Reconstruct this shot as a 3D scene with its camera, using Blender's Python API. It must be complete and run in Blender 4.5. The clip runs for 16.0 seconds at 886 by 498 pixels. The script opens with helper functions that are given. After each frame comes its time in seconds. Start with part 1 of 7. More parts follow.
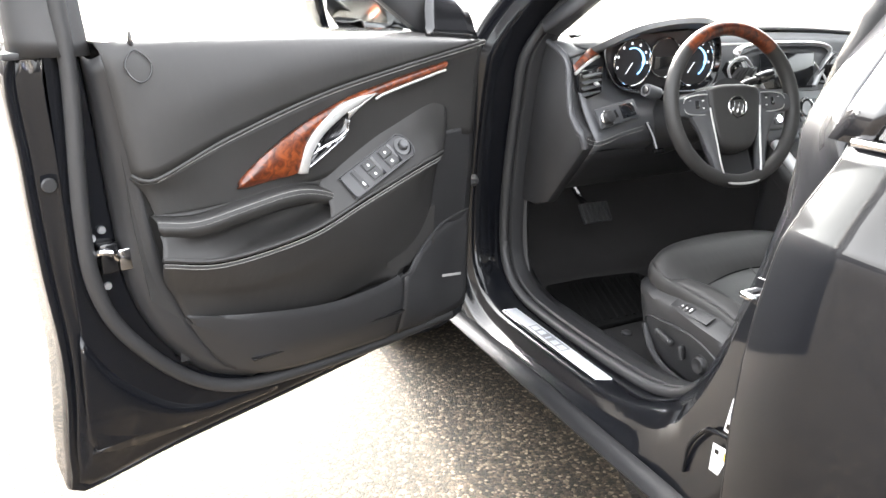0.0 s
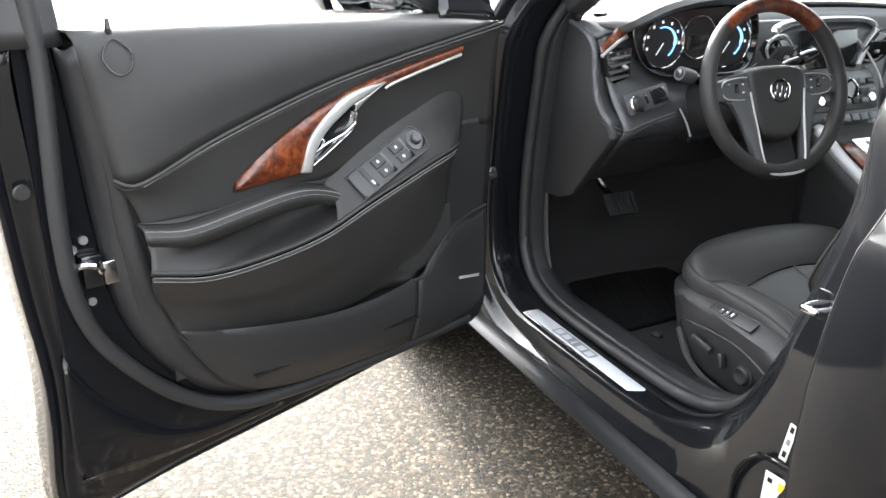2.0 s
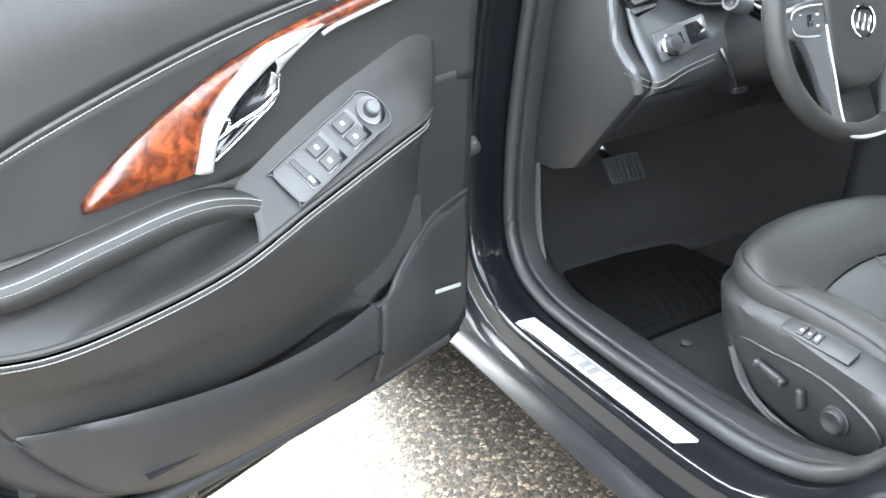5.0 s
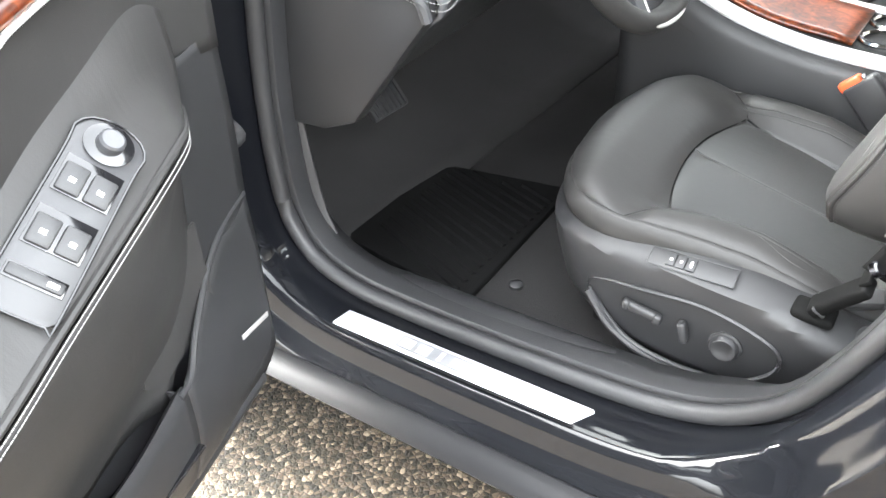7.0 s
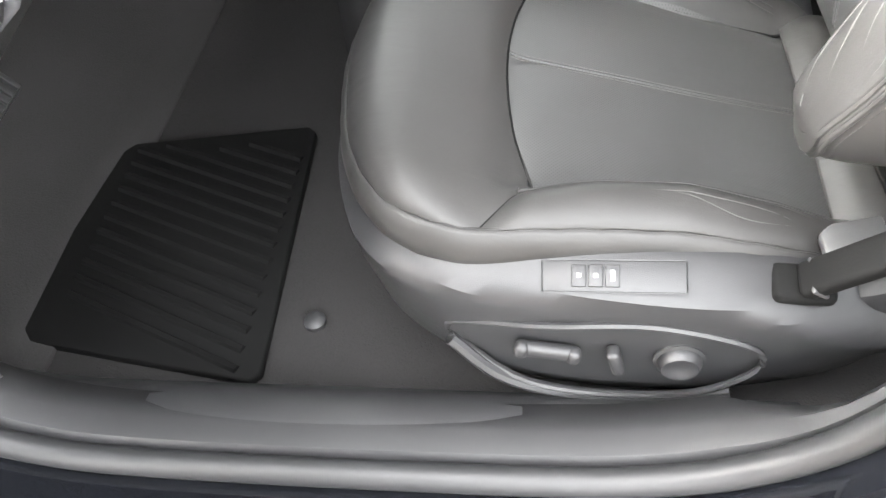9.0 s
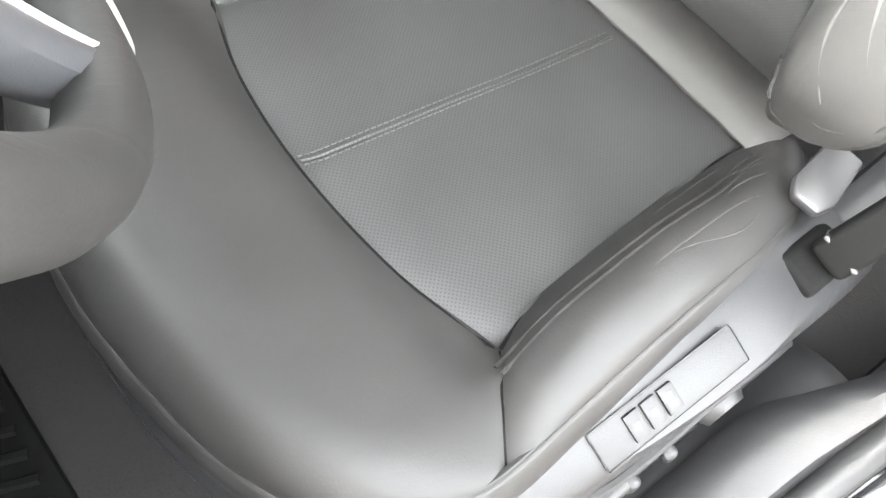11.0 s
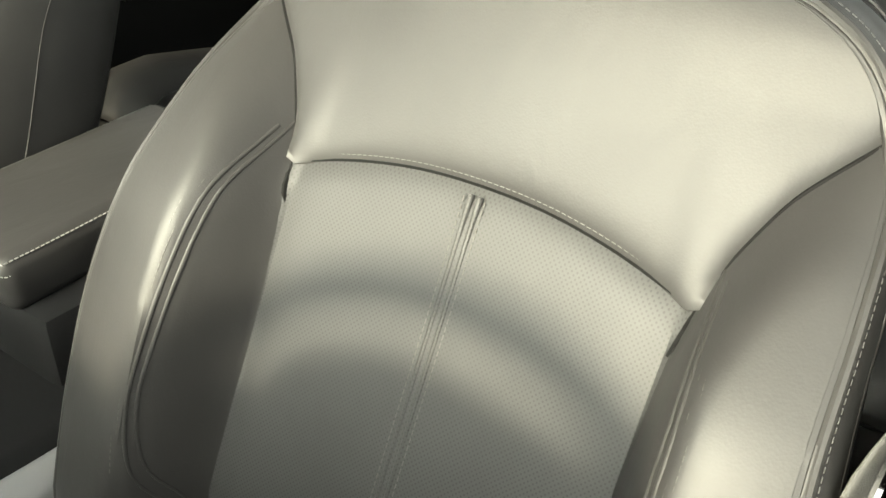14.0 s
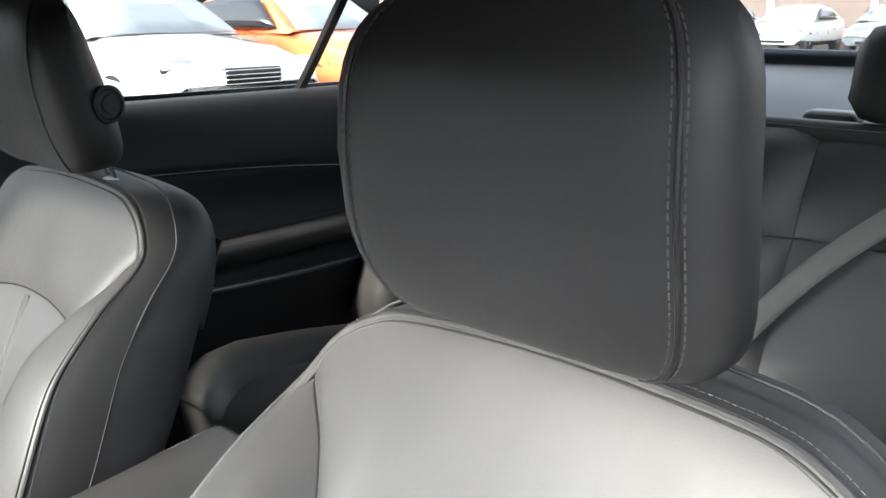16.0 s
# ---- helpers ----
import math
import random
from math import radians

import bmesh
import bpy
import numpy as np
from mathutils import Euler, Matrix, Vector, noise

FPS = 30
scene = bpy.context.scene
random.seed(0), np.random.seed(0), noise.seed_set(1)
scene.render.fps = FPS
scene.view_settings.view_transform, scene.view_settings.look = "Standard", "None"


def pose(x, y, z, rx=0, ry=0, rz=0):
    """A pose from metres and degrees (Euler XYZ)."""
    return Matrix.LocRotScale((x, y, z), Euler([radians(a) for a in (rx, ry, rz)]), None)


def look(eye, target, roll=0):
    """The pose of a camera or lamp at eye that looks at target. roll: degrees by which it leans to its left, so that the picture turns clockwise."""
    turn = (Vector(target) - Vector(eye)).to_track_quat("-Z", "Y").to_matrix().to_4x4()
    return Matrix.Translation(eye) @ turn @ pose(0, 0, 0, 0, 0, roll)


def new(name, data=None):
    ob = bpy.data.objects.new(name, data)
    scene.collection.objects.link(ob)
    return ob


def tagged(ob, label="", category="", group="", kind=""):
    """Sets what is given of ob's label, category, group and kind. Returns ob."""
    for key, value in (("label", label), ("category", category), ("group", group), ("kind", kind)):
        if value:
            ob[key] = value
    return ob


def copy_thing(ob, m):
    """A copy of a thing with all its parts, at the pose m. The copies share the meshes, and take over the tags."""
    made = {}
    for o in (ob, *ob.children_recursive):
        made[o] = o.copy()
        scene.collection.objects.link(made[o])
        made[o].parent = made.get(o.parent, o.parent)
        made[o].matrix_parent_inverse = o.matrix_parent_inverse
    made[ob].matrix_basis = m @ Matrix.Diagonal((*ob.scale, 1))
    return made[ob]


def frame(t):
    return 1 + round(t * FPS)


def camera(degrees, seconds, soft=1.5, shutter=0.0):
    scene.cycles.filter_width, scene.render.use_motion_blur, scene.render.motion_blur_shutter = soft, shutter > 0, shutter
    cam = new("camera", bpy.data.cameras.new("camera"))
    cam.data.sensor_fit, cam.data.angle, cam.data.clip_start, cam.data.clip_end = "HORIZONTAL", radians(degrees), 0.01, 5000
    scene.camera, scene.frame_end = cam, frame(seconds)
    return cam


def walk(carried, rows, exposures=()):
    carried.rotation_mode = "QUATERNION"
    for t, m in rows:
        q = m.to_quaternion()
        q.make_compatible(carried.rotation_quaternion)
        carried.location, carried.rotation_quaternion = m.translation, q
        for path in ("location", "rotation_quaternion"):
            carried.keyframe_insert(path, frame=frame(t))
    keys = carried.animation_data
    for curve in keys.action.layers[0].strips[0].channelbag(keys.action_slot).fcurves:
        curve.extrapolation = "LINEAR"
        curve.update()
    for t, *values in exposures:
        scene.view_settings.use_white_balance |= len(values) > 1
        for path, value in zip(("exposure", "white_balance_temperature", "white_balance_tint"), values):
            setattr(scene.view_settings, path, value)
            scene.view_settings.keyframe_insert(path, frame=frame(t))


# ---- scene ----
cam = camera(57.6, 16.0)
PATH = [
    (0, (-1.707, -0.975, 1.201), (-0.887, 0.722, 0.53), 1.3),
    (0.5, (-1.669, -1.085, 1.199), (-0.947, 0.665, 0.554), 0.5),
    (1, (-1.661, -1.078, 1.198), (-0.987, 0.685, 0.535), 0.0),
    (1.5, (-1.65, -0.983, 1.199), (-0.946, 0.753, 0.498), 1.1),
    (2, (-1.658, -0.843, 1.194), (-0.869, 0.848, 0.477), 0.4),
    (2.5, (-1.68, -0.718, 1.202), (-0.796, 0.913, 0.456), 0.3),
    (3, (-1.659, -0.666, 1.194), (-0.759, 0.933, 0.398), 0.4),
    (3.5, (-1.606, -0.579, 1.168), (-0.734, 1.036, 0.373), -0.1),
    (6, (-1.481, -0.26, 1.124), (-0.506, 1.198, 0.163), -1.4),
    (6.5, (-1.479, -0.152, 1.131), (-0.274, 1.094, 0.136), -2.4),
    (7, (-1.413, -0.084, 1.122), (-0.078, 0.908, 0.01), -3.7),
    (7.5, (-1.266, 0.006, 1.089), (-0.006, 0.897, -0.184), -8.0),
    (8, (-1.149, 0.065, 1.075), (0.091, 0.746, -0.339), -8.1),
    (8.5, (-1.074, 0.12, 1.056), (0.232, 0.604, -0.378), -8.8),
    (10.8, (-0.665, 0.315, 0.991), (0.12, -0.117, -0.797), -1.5),
    (11, (-0.639, 0.307, 0.996), (0.091, -0.17, -0.804), -3.7),
    (11.5, (-0.6, 0.285, 0.992), (0.039, -0.435, -0.761), 0.4),
    (12, (-0.579, 0.264, 1.007), (0.032, -0.716, -0.625), 6.4),
    (12.5, (-0.57, 0.235, 1.032), (0.094, -0.895, -0.478), 6.2),
    (13, (-0.57, 0.24, 1.048), (0.137, -1.085, -0.273), 5.2),
    (13.5, (-0.573, 0.221, 1.071), (0.24, -1.214, -0.062), 4.6),
    (14, (-0.573, 0.196, 1.122), (0.33, -1.235, 0.056), 3.0),
    (14.5, (-0.58, 0.17, 1.154), (0.414, -1.273, 0.189), 1.4),
    (15, (-0.587, 0.151, 1.183), (0.475, -1.337, 0.373), 1.4),
    (15.5, (-0.592, 0.139, 1.207), (0.558, -1.358, 0.547), 1.6),
    (16, (-0.598, 0.135, 1.223), (0.659, -1.317, 0.663), 0.0),
]
EXPOSURES = [(0, 5.2, 6500, 10), (0.6, 4.8, 6450, 9), (1.1, 4.5, 6400, 9), (2, 4.6, 6300, 8), (3, 5.6, 6000, 4), (3.5, 5.95, 5850, 2), (6, 6.1, 6200, 6), (7.5, 6.4, 6550, 8), (8.5, 6.6, 6700, 9), (10.8, 6.95, 6600, 8), (12, 6.55, 6650, 4), (12.6, 5.9, 6800, 0), (13.3, 4.55, 6950, -2), (14.5, 3.15, 7050, 1), (15.1, 3.0, 6900, 4), (16, 3.7, 6000, 9)]
walk(cam, [(t, look(eye, target, roll)) for t, eye, target, roll in PATH], EXPOSURES)

SKY, SUN = 0.11, 1.15

# ---- sky and sun ----
world = bpy.data.worlds.new("sky")
scene.world = world
world.use_nodes = True
wn, wl = world.node_tree.nodes, world.node_tree.links
sky = wn.new("ShaderNodeTexSky")
sky.sky_type, sky.sun_disc = "NISHITA", False
sky.sun_elevation, sky.sun_rotation = radians(23.5), radians(3)
sky.air_density, sky.dust_density, sky.ozone_density = 1.0, 9.0, 1.0
wn["Background"].inputs[1].default_value = SKY
haze = wn.new("ShaderNodeHueSaturation")
haze.inputs["Saturation"].default_value = 0.15
wl.new(sky.outputs[0], haze.inputs["Color"]), wl.new(haze.outputs[0], wn["Background"].inputs[0])
sun = new("sun", bpy.data.lights.new("sun", "SUN"))
sun.data.energy, sun.data.angle, sun.data.color = SUN, radians(3.4), (1.0, 0.91, 0.75)
sun.matrix_world = look((math.sin(radians(3)) * 20, math.cos(radians(3)) * 20, 20 * math.tan(radians(23.5))), (0, 0, 0))


# ---- shaping helpers ----
V = Vector


def spline(pts, n, closed=False):
    """n points evenly along a smooth curve through pts."""
    p = [V(q) for q in pts]
    k = len(p)
    fine = []
    spans = k if closed else k - 1
    for i in range(spans):
        if closed:
            a, b, c, d = p[(i - 1) % k], p[i], p[(i + 1) % k], p[(i + 2) % k]
        else:
            b, c = p[i], p[i + 1]
            a = p[i - 1] if i else b * 2 - c
            d = p[i + 2] if i + 2 < k else c * 2 - b
        for j in range(12):
            t = j / 12
            fine.append(0.5 * (2 * b + (c - a) * t + (2 * a - 5 * b + 4 * c - d) * t * t + (3 * b - a - 3 * c + d) * t ** 3))
    fine.append(p[0] if closed else p[-1])
    run = [0.0]
    for a, b in zip(fine, fine[1:]):
        run.append(run[-1] + (b - a).length)
    out, j = [], 0
    for i in range(n):
        s = run[-1] * i / (n if closed else n - 1)
        while j < len(run) - 2 and run[j + 1] < s:
            j += 1
        span = run[j + 1] - run[j] or 1
        out.append(fine[j].lerp(fine[j + 1], (s - run[j]) / span))
    return out


def grid_mesh(rows, around=False, across=False, bm=None):
    """A sheet through rows of points; around: each row closes, across: the last row meets the first."""
    bm = bm or bmesh.new()
    vs = [[bm.verts.new(p) for p in row] for row in rows]
    m, n = len(vs), len(vs[0])
    for i in range(m if across else m - 1):
        for j in range(n if around else n - 1):
            q = (vs[i][j], vs[i][(j + 1) % n], vs[(i + 1) % m][(j + 1) % n], vs[(i + 1) % m][j])
            if len(set(q)) == 4:
                bm.faces.new(q)
    return bm


def skin(curves, n=24, m=4, closed=False):
    """A smooth sheet across curves, each given by a few points."""
    rows = [spline(c, n, closed) for c in curves]
    cols = [spline([r[j] for r in rows], (len(rows) - 1) * m + 1) for j in range(n)]
    return grid_mesh([[c[i] for c in cols] for i in range(len(cols[0]))], closed)


def tube(pts, r, seg=8, n=40, closed=False, flat=1.0, bm=None):
    """A round bar along a smooth curve through pts; r may be a number or one for each end and the middle."""
    p = spline(pts, n, closed)
    rows, up = [], V((0.13, 0.21, 1)).normalized()
    for i, q in enumerate(p):
        d = (p[(i + 1) % n] if closed or i + 1 < n else q) - (p[i - 1] if closed or i else q)
        side = d.cross(up)
        if side.length < 1e-6:
            side = d.cross(V((1, 0, 0)))
        side.normalize()
        top = side.cross(d).normalized()
        t = i / (n - 1)
        rr = r if isinstance(r, (int, float)) else (r[0] + (r[1] - r[0]) * min(1, 2 * t) if t < 0.5 else r[1] + (r[2] - r[1]) * (2 * t - 1))
        rows.append([q + side * rr * math.cos(a) + top * rr * flat * math.sin(a) for a in (2 * math.pi * k / seg for k in range(seg))])
    bm = grid_mesh(rows, True, closed, bm)
    if not closed:
        for end in (rows[0], rows[-1]):
            bm.faces.new([bm.verts.new(v) for v in end])
    return bm


def rbox(size, bevel=0.003, m=Matrix(), seg=2, bm=None):
    """A box with rounded edges."""
    b = bmesh.new()
    bmesh.ops.create_cube(b, size=1)
    for v in b.verts:
        v.co = V((v.co.x * size[0], v.co.y * size[1], v.co.z * size[2]))
    if bevel:
        bmesh.ops.bevel(b, geom=b.edges[:] + b.verts[:], offset=bevel, segments=seg, affect="EDGES", profile=0.5)
    bmesh.ops.transform(b, matrix=m, verts=b.verts)
    return join(b, bm)


def join(b, bm):
    if bm is None:
        return b
    me = bpy.data.meshes.new("t")
    b.to_mesh(me)
    bm.from_mesh(me)
    bpy.data.meshes.remove(me)
    b.free()
    return bm


def lathe(profile, m=Matrix(), seg=24, bm=None):
    """A turned body: profile of (radius, height) round its own z."""
    rows = [[m @ V((r * math.cos(a), r * math.sin(a), h)) for a in (2 * math.pi * k / seg for k in range(seg))] for r, h in profile]
    bm = grid_mesh(rows, True, bm=bm)
    for end in (rows[0], rows[-1]):
        bm.faces.new([bm.verts.new(v) for v in end])
    return bm


def prism(outline, axis, a, b, bevel=0.0):
    """A flat outline of two coordinates drawn out along an axis from a to b."""
    def put(u, v, w):
        return {"x": (w, u, v), "y": (u, w, v), "z": (u, v, w)}[axis]
    bm = bmesh.new()
    lo, hi = [bm.verts.new(put(u, v, a)) for u, v in outline], [bm.verts.new(put(u, v, b)) for u, v in outline]
    n = len(outline)
    for i in range(n):
        bm.faces.new((lo[i], lo[(i + 1) % n], hi[(i + 1) % n], hi[i]))
    bm.faces.new(lo), bm.faces.new(hi)
    bmesh.ops.recalc_face_normals(bm, faces=bm.faces)
    if bevel:
        bmesh.ops.bevel(bm, geom=bm.edges[:] + bm.verts[:], offset=bevel, segments=2, affect="EDGES", profile=0.5)
    return bm


def part(name, bm, material, parent=None, label="", thick=0.0, smooth=True, angle=40):
    """One mesh object, under a thing or a part."""
    bmesh.ops.remove_doubles(bm, verts=bm.verts, dist=1e-5)
    bmesh.ops.recalc_face_normals(bm, faces=bm.faces)
    for f in bm.faces:
        f.smooth = smooth
    for e in bm.edges:
        if len(e.link_faces) == 2 and e.calc_face_angle() > radians(angle):
            e.smooth = False
    me = bpy.data.meshes.new(name)
    bm.to_mesh(me)
    bm.free()
    me.materials.append(material)
    ob = new(name, me)
    ob.parent = parent
    if thick:
        mod = ob.modifiers.new("thickness", "SOLIDIFY")
        mod.thickness, mod.offset = thick, 0
    if label:
        ob["label"] = label
    return ob


def thing(name, label, category, m=Matrix(), group="", kind=""):
    ob = new(name)
    ob.empty_display_size = 0.05
    ob.matrix_world = m
    return tagged(ob, label, category, group, kind)


def structure(name, bm, material, label="", thick=0.0, smooth=True, angle=40):
    return tagged(part(name, bm, material, None, label, thick, smooth, angle), kind="structure")


def stitch(name, pts, material, parent, pitch=0.006, r=0.0007, gap=0.35, lift=V((0, 0, 0))):
    """A seam's thread: short raised dashes along a curve."""
    rough = spline(pts, 60)
    length = sum((b - a).length for a, b in zip(rough, rough[1:]))
    n = max(4, int(length / pitch))
    line = spline(pts, 2 * n + 1)
    bm = bmesh.new()
    for i in range(n):
        a, b = line[2 * i] + lift, line[2 * i + 2] + lift
        b = a.lerp(b, 1 - gap)
        d = (b - a).normalized()
        s = d.cross(V((0.3, 0.2, 1))).normalized() * r
        u = s.cross(d).normalized() * r
        e0 = [bm.verts.new(a + q) for q in (s, u, -s, -u)]
        e1 = [bm.verts.new(b + q) for q in (s, u, -s, -u)]
        for k in range(4):
            bm.faces.new((e0[k], e0[(k + 1) % 4], e1[(k + 1) % 4], e1[k]))
        bm.faces.new(e0), bm.faces.new(e1)
    ob = part(name, bm, material, parent)
    return ob


# ---- materials ----
def material(name, colour, rough=0.5, metal=0.0, coat=0.0, grain=0.0, scale=400.0, bump=0.0, vary=0.25, stain=6.0, spec=0.5):
    """A surface with variation at two scales: a large one (stain) and a fine one (scale), which also drives the relief."""
    mt = bpy.data.materials.new(name)
    mt.use_nodes = True
    nodes, link = mt.node_tree.nodes, mt.node_tree.links.new
    b = nodes["Principled BSDF"]
    pos = nodes.new("ShaderNodeTexCoord")
    big, fine = nodes.new("ShaderNodeTexNoise"), nodes.new("ShaderNodeTexNoise")
    big.inputs["Scale"].default_value, big.inputs["Detail"].default_value = stain, 5
    fine.inputs["Scale"].default_value, fine.inputs["Detail"].default_value = scale, 3
    link(pos.outputs["Object"], big.inputs["Vector"]), link(pos.outputs["Object"], fine.inputs["Vector"])
    mixed = nodes.new("ShaderNodeMixRGB")
    lo, hi = [c * (1 - vary) for c in colour], [min(1, c * (1 + vary)) for c in colour]
    mixed.inputs[1].default_value, mixed.inputs[2].default_value = (*lo, 1), (*hi, 1)
    sum_ = nodes.new("ShaderNodeMath")
    sum_.operation = "MULTIPLY_ADD"
    sum_.inputs[1].default_value, sum_.inputs[2].default_value = grain, 0.0
    link(fine.outputs["Fac"], sum_.inputs[0]), link(big.outputs["Fac"], sum_.inputs[2])
    link(sum_.outputs[0], mixed.inputs[0]), link(mixed.outputs[0], b.inputs["Base Color"])
    ramp = nodes.new("ShaderNodeMapRange")
    ramp.inputs["To Min"].default_value, ramp.inputs["To Max"].default_value = max(0.02, rough - 0.08), min(1, rough + 0.08)
    link(big.outputs["Fac"], ramp.inputs["Value"]), link(ramp.outputs[0], b.inputs["Roughness"])
    b.inputs["Metallic"].default_value, b.inputs["Coat Weight"].default_value = metal, coat
    b.inputs["Coat Roughness"].default_value = 0.05
    b.inputs["Specular IOR Level"].default_value = spec
    if bump:
        bp = nodes.new("ShaderNodeBump")
        bp.inputs["Strength"].default_value, bp.inputs["Distance"].default_value = bump, 0.0006
        link(fine.outputs["Fac"], bp.inputs["Height"]), link(bp.outputs[0], b.inputs["Normal"])
    return mt


def leather(name, colour, rough=0.42, holes=""):
    """Grained hide with soft creases; holes: the two axes of its perforation."""
    mt = material(name, colour, rough, grain=0.3, scale=900, vary=0.32, stain=14, spec=0.42)
    nodes, link = mt.node_tree.nodes, mt.node_tree.links.new
    b = nodes["Principled BSDF"]
    pos = nodes.new("ShaderNodeTexCoord")
    cells, folds = nodes.new("ShaderNodeTexVoronoi"), nodes.new("ShaderNodeTexNoise")
    cells.inputs["Scale"].default_value = 700
    folds.inputs["Scale"].default_value, folds.inputs["Detail"].default_value, folds.inputs["Distortion"].default_value = 16, 1, 0.6
    link(pos.outputs["Object"], cells.inputs["Vector"]), link(pos.outputs["Object"], folds.inputs["Vector"])
    b1, b2 = nodes.new("ShaderNodeBump"), nodes.new("ShaderNodeBump")
    b1.inputs["Strength"].default_value, b1.inputs["Distance"].default_value = 0.012, 0.003
    b2.inputs["Strength"].default_value, b2.inputs["Distance"].default_value = 0.10, 0.0004
    link(folds.outputs["Fac"], b1.inputs["Height"]), link(cells.outputs["Distance"], b2.inputs["Height"])
    streak, warp, b0 = nodes.new("ShaderNodeTexNoise"), nodes.new("ShaderNodeMapping"), nodes.new("ShaderNodeBump")
    warp.inputs["Rotation"].default_value, warp.inputs["Scale"].default_value = (0, 0.5, 0.4), (42, 16, 16)
    streak.inputs["Scale"].default_value, streak.inputs["Detail"].default_value, streak.inputs["Distortion"].default_value = 1.0, 4, 0.8
    link(pos.outputs["Object"], warp.inputs["Vector"]), link(warp.outputs[0], streak.inputs["Vector"])
    b0.inputs["Strength"].default_value, b0.inputs["Distance"].default_value = 0.16, 0.003
    link(streak.outputs["Fac"], b0.inputs["Height"]), link(b0.outputs[0], b1.inputs["Normal"])
    link(b1.outputs[0], b2.inputs["Normal"])
    last = b2
    if holes:
        sep = nodes.new("ShaderNodeSeparateXYZ")
        link(pos.outputs["Object"], sep.inputs[0])
        waves = []
        for axis, freq in zip(holes, (1900, 1900)):
            mul, sine = nodes.new("ShaderNodeMath"), nodes.new("ShaderNodeMath")
            mul.operation, sine.operation = "MULTIPLY", "SINE"
            mul.inputs[1].default_value = freq
            link(sep.outputs[axis], mul.inputs[0]), link(mul.outputs[0], sine.inputs[0])
            waves.append(sine)
        prod, cut = nodes.new("ShaderNodeMath"), nodes.new("ShaderNodeMapRange")
        prod.operation = "MULTIPLY"
        link(waves[0].outputs[0], prod.inputs[0]), link(waves[1].outputs[0], prod.inputs[1])
        cut.inputs["From Min"].default_value, cut.inputs["From Max"].default_value = 0.35, 0.75
        link(prod.outputs[0], cut.inputs["Value"])
        b3 = nodes.new("ShaderNodeBump")
        b3.invert = True
        b3.inputs["Strength"].default_value, b3.inputs["Distance"].default_value = 0.05, 0.0005
        link(cut.outputs[0], b3.inputs["Height"]), link(b2.outputs[0], b3.inputs["Normal"])
        last = b3
        dark = nodes.new("ShaderNodeMixRGB")
        dark.inputs[2].default_value = (0.017, 0.017, 0.017, 1)
        old = b.inputs["Base Color"].links[0].from_socket
        link(cut.outputs[0], dark.inputs[0]), link(old, dark.inputs[1]), link(dark.outputs[0], b.inputs["Base Color"])
    link(last.outputs[0], b.inputs["Normal"])
    return mt


def burl(name):
    """Polished red-brown burl veneer under lacquer."""
    mt = bpy.data.materials.new(name)
    mt.use_nodes = True
    nodes, link = mt.node_tree.nodes, mt.node_tree.links.new
    b = nodes["Principled BSDF"]
    pos, n1, n2, ramp = nodes.new("ShaderNodeTexCoord"), nodes.new("ShaderNodeTexNoise"), nodes.new("ShaderNodeTexNoise"), nodes.new("ShaderNodeValToRGB")
    n1.inputs["Scale"].default_value, n1.inputs["Detail"].default_value, n1.inputs["Distortion"].default_value = 60, 6, 1.2
    n2.inputs["Scale"].default_value, n2.inputs["Detail"].default_value = 14, 4
    mul = nodes.new("ShaderNodeMixRGB")
    mul.inputs[0].default_value = 0.3
    link(pos.outputs["Object"], n1.inputs["Vector"]), link(pos.outputs["Object"], n2.inputs["Vector"])
    link(n1.outputs["Fac"], mul.inputs[1]), link(n2.outputs["Fac"], mul.inputs[2]), link(mul.outputs[0], ramp.inputs[0])
    ramp.color_ramp.elements[0].position, ramp.color_ramp.elements[0].color = 0.36, (0.012, 0.003, 0.0015, 1)
    ramp.color_ramp.elements[1].position, ramp.color_ramp.elements[1].color = 0.64, (0.205, 0.050, 0.013, 1)
    mid = ramp.color_ramp.elements.new(0.5)
    mid.color = (0.088, 0.018, 0.005, 1)
    link(ramp.outputs[0], b.inputs["Base Color"])
    b.inputs["Roughness"].default_value, b.inputs["Coat Weight"].default_value, b.inputs["Coat Roughness"].default_value = 0.35, 0.4, 0.08
    return mt


